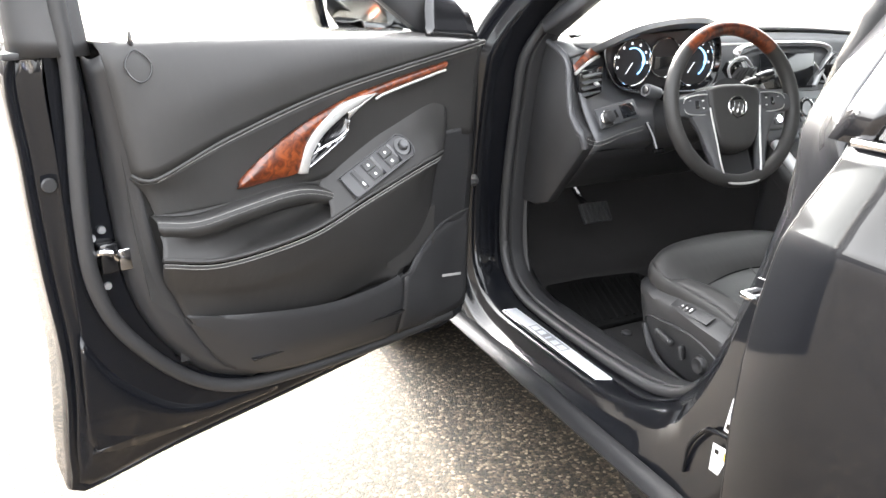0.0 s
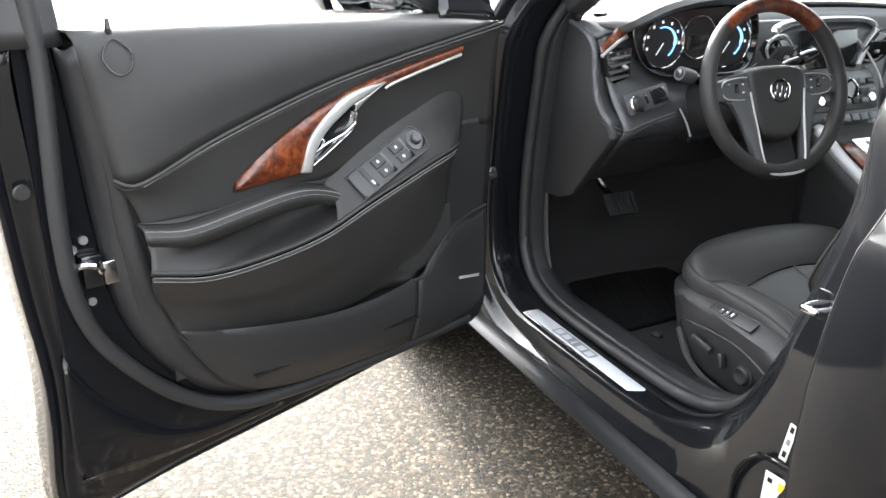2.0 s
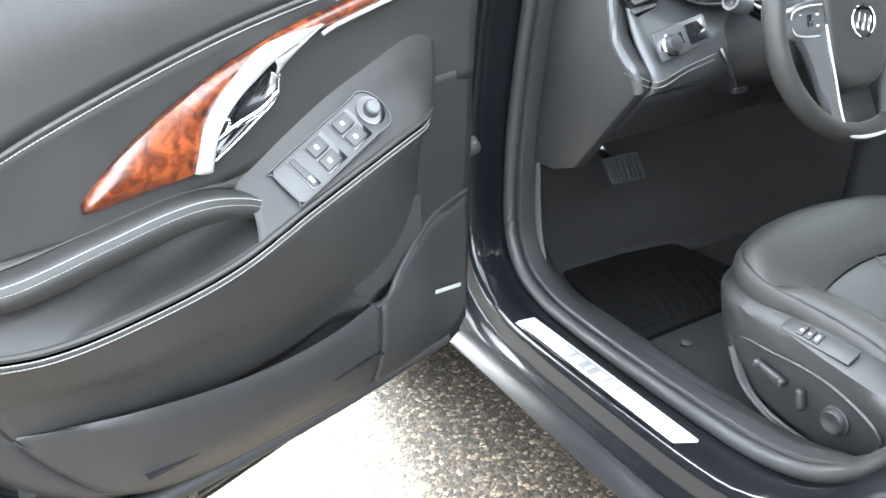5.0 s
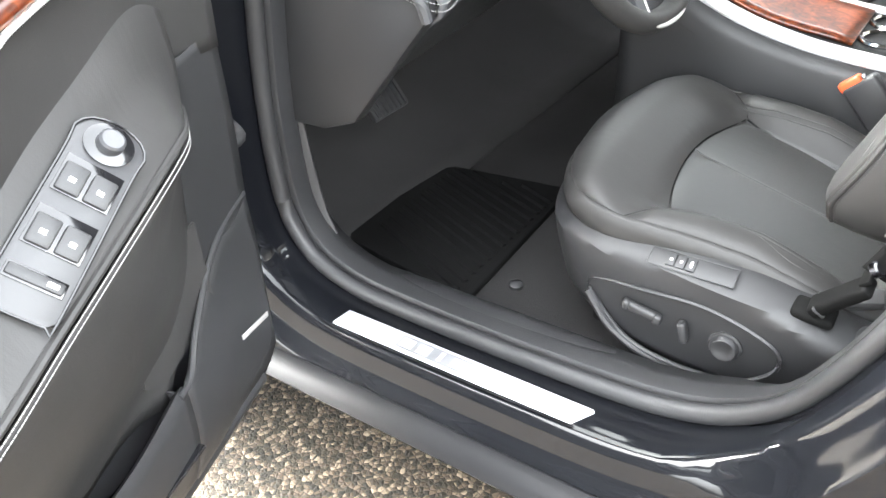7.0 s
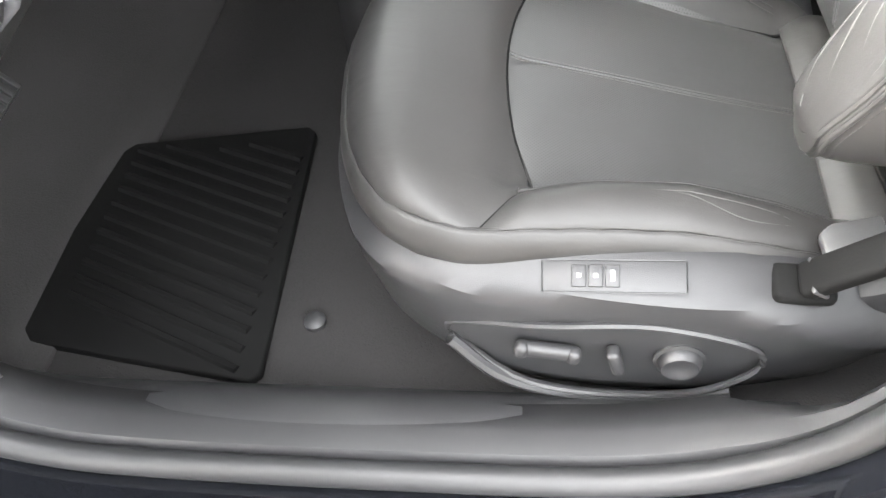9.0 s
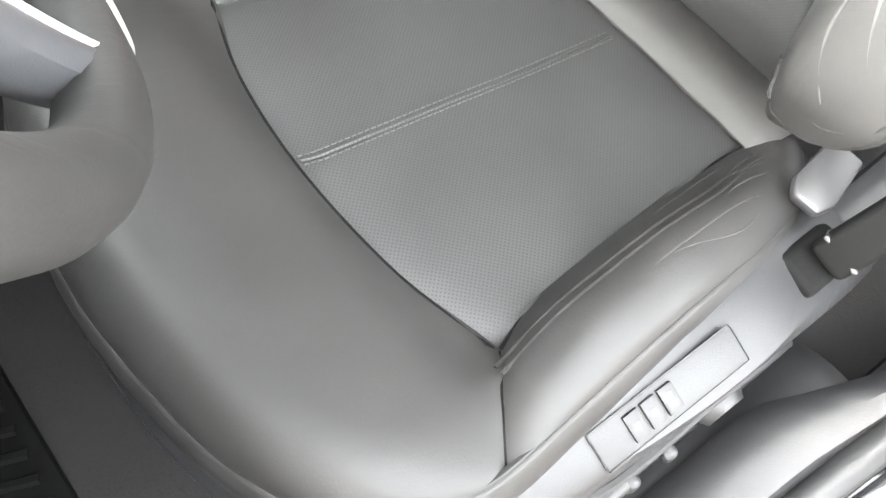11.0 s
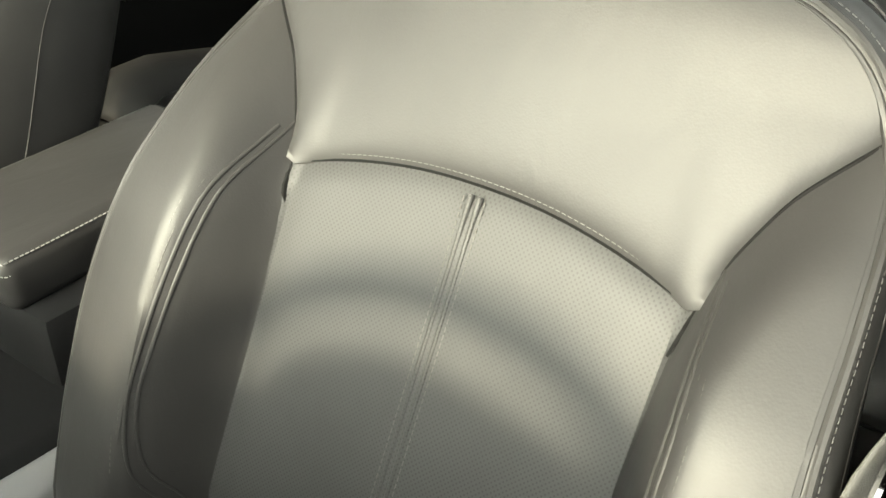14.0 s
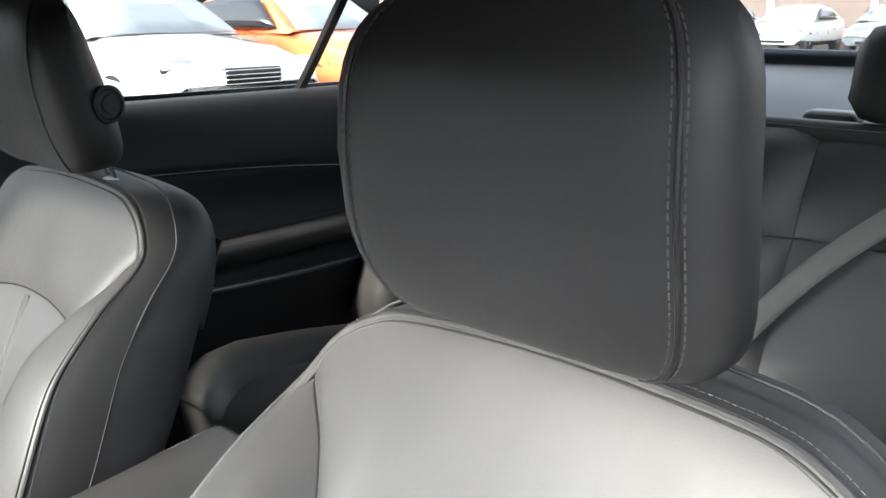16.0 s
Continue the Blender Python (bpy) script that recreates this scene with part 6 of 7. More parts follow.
part("adjuster_tab", rbox((0.030, 0.012, 0.010), 0.003, pose(-0.474, 0.452, 0.804)), GLOSSY, dash)
part("knee_cover", skin([[(-0.63, 0.500, 0.80), (-0.40, 0.56, 0.79), (-0.16, 0.60, 0.77)], [(-0.63, 0.60, 0.70), (-0.40, 0.64, 0.69), (-0.16, 0.68, 0.68)], [(-0.63, 0.74, 0.645), (-0.40, 0.80, 0.64), (-0.16, 0.82, 0.64)]], 16, 4), PLASTIC, dash, "", 0.004)
# centre stack
C = 0.02
stack = part("centre_panel", skin([[(C - 0.21, 0.560, 0.985), (C - 0.10, 0.575, 1.012), (C + 0.10, 0.575, 1.012), (C + 0.21, 0.560, 0.985)], [(C - 0.19, 0.545, 0.93), (C - 0.10, 0.550, 0.93), (C + 0.10, 0.550, 0.93), (C + 0.19, 0.545, 0.93)],
                                   [(C - 0.15, 0.520, 0.86), (C - 0.08, 0.522, 0.86), (C + 0.08, 0.522, 0.86), (C + 0.15, 0.520, 0.86)], [(C - 0.12, 0.480, 0.79), (C - 0.06, 0.480, 0.79), (C + 0.06, 0.480, 0.79), (C + 0.12, 0.480, 0.79)], [(C - 0.10, 0.43, 0.74), (C - 0.05, 0.43, 0.74), (C + 0.05, 0.43, 0.74), (C + 0.10, 0.43, 0.74)]], 24, 4), HARD, dash, "grey centre panel of the dashboard", 0.006)
LEG = [(0.090, 0.537, 0.915), (0.112, 0.545, 0.942), (0.142, 0.555, 0.974), (0.164, 0.562, 0.997), (0.150, 0.569, 1.013), (0.10, 0.573, 1.021)]
part("silver_frame", tube([(-x, y, z) for x, y, z in LEG] + [(0.0, 0.575, 1.023)] + LEG[::-1], 0.0115, 12, 80, flat=0.5), RAIL_SILVER, stack, "satin silver screen frame")
for sx in (-1, 1):
    v = part("air_vent", prism([(sx * 0.204, 0.962), (sx * 0.190, 0.985), (sx * 0.156, 0.990), (sx * 0.112, 0.944), (sx * 0.112, 0.928), (sx * 0.168, 0.926)], "y", 0.541, 0.57, 0.004), GLOSSY, stack, "black centre air vent")
    part("vent_rim", tube([(sx * 0.207, 0.540, 0.962), (sx * 0.192, 0.541, 0.988), (sx * 0.155, 0.541, 0.993), (sx * 0.109, 0.540, 0.945), (sx * 0.109, 0.540, 0.925), (sx * 0.170, 0.540, 0.922)], 0.0026 - sx * 0.0010, 6, 60, True), RAIL_SILVER if sx < 0 else GLOSSY, v)
    for k in range(6):
        part("vane", rbox((0.003, 0.012, 0.046), 0.001, pose(sx * (0.132 + 0.0115 * k), 0.539, 0.953, 10, -sx * 38, 20)), PLASTIC, v)
    part("vent_tab", rbox((0.012, 0.010, 0.008), 0.002, pose(sx * 0.150, 0.534, 0.946)), RAIL_SILVER, v)
part("screen", rbox((0.190, 0.006, 0.090), 0.004, pose(0.0, 0.548, 0.957, -12, 0, 0)), SCREEN, stack, "dark glossy display")
part("panel_edge", tube([(0.085, 0.556, 0.985), (0.122, 0.540, 0.945), (0.146, 0.515, 0.895), (0.150, 0.500, 0.862)], 0.0032, 8, 30), RAIL_SILVER, stack, "thin chrome side edge")
part("control_panel", rbox((0.23, 0.008, 0.095), 0.006, pose(C, 0.512, 0.862, -24, 0, 0)), SATIN_GREY, stack, "satin grey control panel")
dialm = Matrix.Translation((C + 0.02, 0.508, 0.864)) @ Matrix.Rotation(radians(66), 4, "X")
part("tuner_dial", lathe([(0.026, 0), (0.026, 0.008), (0.022, 0.011), (0.015, 0.009), (0.0, 0.010)], dialm, 32), GLOSSY, stack, "round chrome-ringed control dial")
part("dial_ring", tube([dialm @ V((0.026 * math.cos(a), 0.026 * math.sin(a), 0.006)) for a in (2 * math.pi * j / 16 for j in range(16))], 0.0025, 6, 40, True), CHROME, stack)
for row in range(3):
    for col in range(7):
        if row < 2 and col in (3, 4):
            continue
        part("button", rbox((0.024, 0.006, 0.014), 0.002, pose(C - 0.09 + 0.030 * col, 0.508 - 0.010 * row, 0.882 - 0.021 * row, -24, 0, 0)), SATIN_GREY if (row + col) % 3 else PLASTIC, stack)
for row in range(2):
    for col in range(6):
        part("climate_button", rbox((0.026, 0.006, 0.018), 0.002, pose(C - 0.075 + 0.030 * col, 0.470 - 0.018 * row, 0.805 - 0.026 * row, -32, 0, 0)), SATIN_GREY, stack)
for sx in (-1, 1):
    part("volume_knob", lathe([(0.012, 0), (0.012, 0.010), (0.010, 0.014), (0, 0.014)], Matrix.Translation((C + sx * 0.085, 0.50, 0.842)) @ Matrix.Rotation(radians(66), 4, "X"), 20), CHROME, stack)
part("wood_strip", skin([[(-0.20, 0.643, 1.036), (0.15, 0.645, 1.034), (0.40, 0.625, 1.024), (0.652, 0.575, 1.004)], [(-0.20, 0.628, 1.022), (0.15, 0.632, 1.018), (0.40, 0.610, 1.006), (0.652, 0.562, 0.984)]], 24, 3), WOOD, dash, "burl wood strip across the dashboard", 0.004)
part("silver_strip", tube([(-0.20, 0.626, 1.018), (0.15, 0.630, 1.013), (0.40, 0.608, 1.0), (0.652, 0.560, 0.978)], 0.0045, 8, 30), SILVER, dash)
grille = part("demister_grille", rbox((0.062, 0.036, 0.006), 0.004, pose(-0.560, 0.730, 1.034, -4, 0, -14)), PLASTIC, dash, "black demister grille")
for k in range(6):
    part("slat", rbox((0.0035, 0.024, 0.003), 0.001, pose(-0.560, 0.730, 1.034, -4, 0, -14) @ pose(-0.022 + 0.009 * k, 0, 0.0035, 0, 0, 20)), GLOSSY, grille)
part("sensor_dome", lathe([(0.010, 0), (0.007, 0.006), (0, 0.008)], pose(-0.28, 0.80, 1.052), 12), GLOSSY, dash)

# ---- steering wheel ----
WHEEL = pose(-0.364, 0.352, 0.919, 72, 0, -3)
wheel = thing("steering_wheel", "black leather steering wheel with burl wood top", "steering wheel", WHEEL)


def ring(r, a0, a1, n, z=0.0):
    return [(r * math.cos(radians(a0 + (a1 - a0) * k / n)), r * math.sin(radians(a0 + (a1 - a0) * k / n)), z) for k in range(n + 1)]


part("leather_rim", tube(ring(0.167, 132, 408, 40), 0.0152, 14, 110, flat=1.12), LEATHER, wheel, "black leather rim")
part("wood_rim", tube(ring(0.167, 46, 134, 16), 0.0154, 14, 50, flat=1.12), WOOD, wheel, "polished burl wood rim section")
HUB_Y = -0.016
hub = [(-0.072, 0.050), (-0.045, 0.060), (0, 0.063), (0.045, 0.060), (0.072, 0.050), (0.069, 0.0), (0.060, -0.045), (0.040, -0.078), (0, -0.088), (-0.040, -0.078), (-0.060, -0.045), (-0.069, 0.0)]
hub = [(x, y + HUB_Y) for x, y in hub]


def shrink(k, z):
    """The hub's outline drawn in towards its middle, at height z."""
    return [(x * k, HUB_Y + (y - HUB_Y) * k, z) for x, y in hub]


part("airbag_cover", skin([shrink(1.04, -0.035), shrink(1.0, -0.006), shrink(0.93, 0.004), shrink(0.82, 0.008), shrink(0.3, 0.011), shrink(0.02, 0.011)], 60, 3, True), LEATHER, wheel, "grained black airbag cover", angle=60)
em = part("badge", lathe([(0.024, 0), (0.024, 0.003), (0.021, 0.004), (0.021, 0.002), (0, 0.002)], pose(0, HUB_Y + 0.010, 0.0085), 32), GLOSSY, wheel, "round chrome badge")
part("badge_ring", tube([(0.0235 * math.cos(a), HUB_Y + 0.010 + 0.0235 * math.sin(a), 0.0115) for a in (2 * math.pi * j / 16 for j in range(16))], 0.0018, 6, 40, True), CHROME, em)
for k in range(3):
    part("badge_bar", rbox((0.0062, 0.024, 0.002), 0.001, pose(-0.012 + 0.012 * k, HUB_Y + 0.012 - 0.003 * k, 0.0115, 0, 0, -12)), CHROME, em)
TRIM_LINE = [(0.069, -0.004, 0.004), (0.064, -0.045, 0.005), (0.059, -0.09, 0.007), (0.055, -0.13, 0.009), (0.049, -0.160, 0.011)]
for sx in (-1, 1):
    top, low = [(0.070, 0.030), (0.10, 0.026), (0.135, 0.018), (0.168, 0.012)], [(0.070, -0.022), (0.10, -0.020), (0.135, -0.016), (0.168, -0.014)]
    spoke = part("side_spoke", skin([[(sx * x, y + 0.003, -0.014) for x, y in top], [(sx * x, y, 0.001 + 0.02 * (x - 0.07)) for x, y in top], [(sx * x, y, 0.001 + 0.02 * (x - 0.07)) for x, y in low], [(sx * x, y - 0.004, -0.014) for x, y in low]], 16, 4), HARD, wheel, "dark grey satin spoke", 0.004)
    part("switch_pad", rbox((0.052, 0.034, 0.004), 0.004, pose(sx * 0.104, 0.004, 0.003, 0, 0, sx * -6)), PLASTIC, spoke, "black switch pad")
    part("pad_rim", tube([(sx * 0.074, 0.025, 0.004), (sx * 0.105, 0.024, 0.005), (sx * 0.132, 0.018, 0.005), (sx * 0.140, 0.004, 0.005), (sx * 0.132, -0.013, 0.005), (sx * 0.105, -0.018, 0.005), (sx * 0.074, -0.018, 0.004)], 0.0014, 6, 40), SILVER, spoke)
    part("thumb_wheel", rbox((0.009, 0.018, 0.007), 0.003, pose(sx * 0.104, 0.004, 0.006)), GLOSSY, spoke)
    for dx in (-0.017, 0.017):
        for dy in (-0.008, 0.008):
            part("switch_print", rbox((0.005, 0.003, 0.0005), 0, pose(sx * 0.104 + dx, 0.004 + dy, 0.0053)), ICON, spoke)
    outer = [(0.118, -0.018, 0.000), (0.094, -0.055, 0.001), (0.078, -0.10, 0.003), (0.068, -0.135, 0.005), (0.060, -0.162, 0.008)]
    part("lower_spoke", skin([[(sx * x, y, z - 0.016) for x, y, z in outer], [(sx * x, y, z) for x, y, z in outer], [(sx * x, y, z - 0.001) for x, y, z in TRIM_LINE], [(sx * (x - 0.003), y, z - 0.018) for x, y, z in TRIM_LINE]], 20, 3), HARD, wheel, "dark grey satin lower spoke", 0.003)
    part("spoke_trim", tube([(sx * x, y, z) for x, y, z in TRIM_LINE], 0.0024, 8, 30), SILVER, wheel, "satin silver spoke trim")
# added sheet: its black stands for the shaded opening below the airbag
part("lower_panel", skin([[(-0.058, -0.050, -0.034), (-0.030, -0.050, -0.036), (0.030, -0.050, -0.036), (0.058, -0.050, -0.034)], [(-0.054, -0.10, -0.028), (-0.022, -0.10, -0.030), (0.022, -0.10, -0.030), (0.054, -0.10, -0.028)], [(-0.046, -0.165, -0.006), (-0.015, -0.168, -0.008), (0.015, -0.168, -0.008), (0.046, -0.165, -0.006)]], 16, 6), PLASTIC, wheel, "black panel standing for the dark opening", 0.004)
part("trim_foot", tube([(-0.049, -0.160, 0.011), (-0.040, -0.168, 0.013), (-0.020, -0.172, 0.014), (0, -0.173, 0.0145), (0.020, -0.172, 0.014), (0.040, -0.168, 0.013), (0.049, -0.160, 0.011)], 0.0040, 8, 30, flat=0.6), SILVER, wheel)
part("hub_back", lathe([(0.050, -0.075), (0.058, -0.035), (0.062, -0.012), (0.0, -0.012)], Matrix(), 28), PLASTIC, wheel)

# ---- footwell ----
pedal = thing("brake_pedal", "ribbed black rubber brake pedal", "pedal", pose(-0.375, 0.80, 0.545, 52, 0, 0))
part("pad", rbox((0.095, 0.060, 0.012), 0.004), RUBBER, pedal)
for k in range(7):
    part("rib", rbox((0.007, 0.054, 0.005), 0.001, pose(-0.039 + 0.013 * k, 0, 0.008)), RUBBER, pedal)
part("arm", tube([(0, 0.01, -0.006), (0, 0.06, -0.045), (0, 0.17, -0.085)], 0.009, 8, 12), GLOSSY, pedal)
mat_t = thing("floor_mat", "black ribbed rubber floor mat on the carpet", "floor mat")
part("mat_sheet", prism([(-0.600, 0.490), (-0.560, 0.748), (-0.545, 0.762), (-0.400, 0.766), (-0.262, 0.752), (-0.248, 0.740), (-0.219, 0.510), (-0.230, 0.498), (-0.590, 0.480)], "z", 0.353, 0.366, 0.003), MATRUB, mat_t)
for k in range(15):
    x0 = -0.588 + 0.0235 * k
    run = [(x0 + 0.41 * (y - 0.505), y, 0.3655) for y in [0.505 + 0.225 * j / 6 for j in range(7)]]
    run = [q for q in run if q[0] < -0.255 + 0.10 * (0.75 - q[1])]
    if len(run) > 2:
        part("rib", tube(run, 0.0052, 6, 12), MATRUB, mat_t)
part("anchor_hook", lathe([(0.012, 0), (0.012, 0.006), (0.007, 0.010), (0, 0.010)], pose(-0.52, 0.44, 0.353), 16), RUBBER, mat_t)

# ---- console between the seats ----
con = thing("centre_console", "black centre console with silver rails and wood", "console")
RAIL = [(-0.118, -0.30, 0.640), (-0.119, -0.08, 0.642), (-0.118, 0.04, 0.648), (-0.116, 0.16, 0.662), (-0.112, 0.27, 0.690), (-0.106, 0.37, 0.735), (-0.100, 0.46, 0.79)]
for sx in (-1, 1):
    rail = [(-x if sx > 0 else x, y, z) for x, y, z in RAIL]
    part("side_panel", skin([[(x + sx * 0.012, y, z - 0.004) for x, y, z in rail], [(x + sx * 0.022, y, z - 0.05) for x, y, z in rail], [(x + sx * 0.026, y, (z - 0.05 + 0.40) / 2) for x, y, z in rail], [(x + sx * 0.045, y, 0.352) for x, y, z in rail]], 30, 4), PLASTIC, con, "", 0.005)
    part("panel_crease", tube([(x + sx * 0.0225, y, z - 0.055) for x, y, z in rail], 0.002, 6, 30), GLOSSY, con)
    part("silver_rail", skin([[(x + sx * 0.013, y, z - 0.006) for x, y, z in rail], [(x + sx * 0.010, y, z + 0.006) for x, y, z in rail], [(x - sx * 0.004, y, z + 0.010) for x, y, z in rail], [(x - sx * 0.020, y, z + 0.006) for x, y, z in rail]], 40, 3), RAIL_SILVER, con, "satin silver console rail", 0.003)
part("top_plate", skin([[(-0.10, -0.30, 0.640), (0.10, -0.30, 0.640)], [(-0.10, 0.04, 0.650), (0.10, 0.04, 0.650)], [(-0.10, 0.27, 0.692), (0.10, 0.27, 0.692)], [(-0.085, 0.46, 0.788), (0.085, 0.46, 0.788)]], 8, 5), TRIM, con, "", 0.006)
part("wood_plate", skin([[(-0.085, 0.10, 0.664), (0.085, 0.10, 0.664)], [(-0.085, 0.25, 0.692), (0.085, 0.25, 0.692)], [(-0.078, 0.41, 0.763), (0.078, 0.41, 0.763)]], 8, 5), WOOD, con, "burl wood console plate", 0.006)
gear = part("gear_gate", rbox((0.092, 0.115, 0.012), 0.004, pose(0.006, 0.362, 0.742, 27, 0, 0), 3), CHROME, con, "chrome gear gate")
part("gate_slot", rbox((0.030, 0.085, 0.004), 0.001, pose(0.006, 0.360, 0.748, 27, 0, 0)), GLOSSY, gear)
part("gear_boot", lathe([(0.034, 0.0), (0.028, 0.02), (0.017, 0.04), (0.010, 0.05)], pose(0.006, 0.335, 0.738, 6, 0, 0), 16), LEATHER, gear)
part("gear_knob", lathe([(0.010, 0.05), (0.016, 0.07), (0.024, 0.10), (0.022, 0.125), (0.010, 0.132)], pose(0.006, 0.335, 0.738, 6, 0, 0), 20), GLOSSY, gear)
for sx in (-0.04, 0.045):
    part("cup_ring", tube([(sx + 0.036 * math.cos(a), 0.06 + 0.036 * math.sin(a), 0.662) for a in (2 * math.pi * j / 12 for j in range(12))], 0.004, 6, 30, True), CHROME, con)
LID = pose(0.062, -0.190, 0.745, -3, 0, 0)
arm = part("armrest", rbox((0.150, 0.275, 0.055), 0.014, LID, 4), LEATHER, con, "black leather armrest with pale stitching")
for k, dz in ((0, 0.0235), (1, 0.0125)):
    e = 0.0006 - 0.0018 * k
    stitch("stitching", [LID @ V(q) for q in ((-0.072 + e, -0.130, dz), (-0.0725 + e, 0.0, dz), (-0.072 + e, 0.118, dz), (-0.064, 0.1345 - e, dz), (0.0, 0.1360 - e, dz), (0.064, 0.1345 - e, dz), (0.072 - e, 0.118, dz), (0.0725 - e, 0.0, dz), (0.072 - e, -0.130, dz))], PALE_GREY, arm, 0.0045, 0.0006)
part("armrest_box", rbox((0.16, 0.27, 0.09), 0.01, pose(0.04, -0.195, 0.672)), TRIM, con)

# ---- belt buckles and belt ----
bk = thing("belt_buckle", "seat belt buckle with a red release button", "buckle", pose(-0.152, 0.042, 0.602, -42, 4, 0), "belt buckles")
part("housing", rbox((0.026, 0.052, 0.085), 0.006, pose(0, 0, 0), 3), PLASTIC, bk)
part("release_button", rbox((0.020, 0.034, 0.016), 0.004, pose(0, 0.011, 0.044), 3), RED, bk, "red release button")
part("slot_plate", rbox((0.019, 0.004, 0.010), 0.001, pose(0, -0.010, 0.044)), CHROME, bk)
part("stalk", rbox((0.010, 0.03, 0.12), 0.003, pose(0, 0, -0.09)), GLOSSY, bk)
bk2 = thing("belt_buckle", "black belt buckle stalk with a bare metal slot", "buckle", pose(-0.172, -0.050, 0.535, -35, 4, 0), "belt buckles")
part("housing", rbox((0.026, 0.040, 0.06), 0.005, pose(0, 0, 0), 3), PLASTIC, bk2)
part("slot_plate", rbox((0.004, 0.032, 0.012), 0.001, pose(-0.013, 0.0, 0.026)), CHROME, bk2)
belt = thing("seat_belt", "grey woven seat belt hanging beside the driver's seat", "seat belt")


def ribbon(pts, width, axis):
    a = spline(pts, 40)
    w = V(axis).normalized() * width / 2
    return grid_mesh([[p - w for p in a], [p - w * 0.5 for p in a], [p for p in a], [p + w * 0.5 for p in a], [p + w for p in a]])


part("webbing", ribbon([(-0.617, -0.064, 0.650), (-0.613, -0.085, 0.720), (-0.607, -0.106, 0.790), (-0.601, -0.126, 0.852), (-0.622, -0.150, 0.93), (-0.660, -0.20, 1.04), (-0.695, -0.25, 1.13)], 0.046, (0.30, 0.92, 0.25)), WEB, belt, "", 0.0014)
# solid block: its black stands for the shade inside the anchor hollow
part("anchor_recess", rbox((0.032, 0.048, 0.014), 0.006, pose(-0.598, 0.003, 0.531, 6, -12, 0), 3), MATRUB, belt, "black block standing for the anchor's dark hollow")
cover = part("anchor_plate", prism([(-0.013, -0.024), (0.012, -0.027), (0.016, 0.010), (0.010, 0.022), (-0.009, 0.024), (-0.015, 0.012)], "z", -0.006, 0.006, 0.003), PALE_PLASTIC, belt, "pale grey plastic anchor cover")
cover.matrix_local = pose(-0.564, -0.036, 0.543, -10, -6, 14)
sleeve = part("anchor_sleeve", rbox((0.028, 0.016, 0.080), 0.005, pose(-0.611, -0.020, 0.570, 40, -14, 0), 3), MATRUB, belt, "black belt anchor sleeve")
part("sleeve_band", rbox((0.0295, 0.0175, 0.004), 0.002, pose(-0.606, -0.003, 0.549, 40, -14, 0), 2), PALE_PLASTIC, sleeve)
part("anchor_bolt", lathe([(0.010, -0.004), (0.010, 0.003), (0.008, 0.005), (0.004, 0.005), (0.003, 0.003), (0, 0.003)], pose(-0.617, -0.048, 0.622, 40, -30, 0), 20), GLOSSY, belt, "dark steel anchor bolt")
part("bolt_plate", rbox((0.024, 0.006, 0.014), 0.002, pose(-0.615, -0.040, 0.606, 40, -14, 0)), MATRUB, belt, "black belt plate")
# same grey webbing, coloured black to stand for the shade on the fold
part("belt_fold", ribbon([(-0.617, -0.046, 0.612), (-0.620, -0.058, 0.640), (-0.619, -0.068, 0.665), (-0.618, -0.076, 0.690)], 0.030, (0.15, 0.9, 0.3)), MATRUB, belt, "folded belt end with its shade put in as black", 0.0014)
part("upper_guide", rbox((0.012, 0.055, 0.022), 0.004, pose(-0.688, -0.25, 1.13)), GLOSSY, belt)
tongue = part("tongue", tube([(-0.606, -0.103, 0.848), (-0.608, -0.128, 0.866), (-0.614, -0.136, 0.861), (-0.616, -0.112, 0.841)], 0.0030, 8, 48, True), CHROME, belt, "chrome belt tongue")
part("tongue_grip", rbox((0.012, 0.044, 0.022), 0.005, pose(-0.613, -0.124, 0.886, -30, 0, 0), 3), MATRUB, tongue)

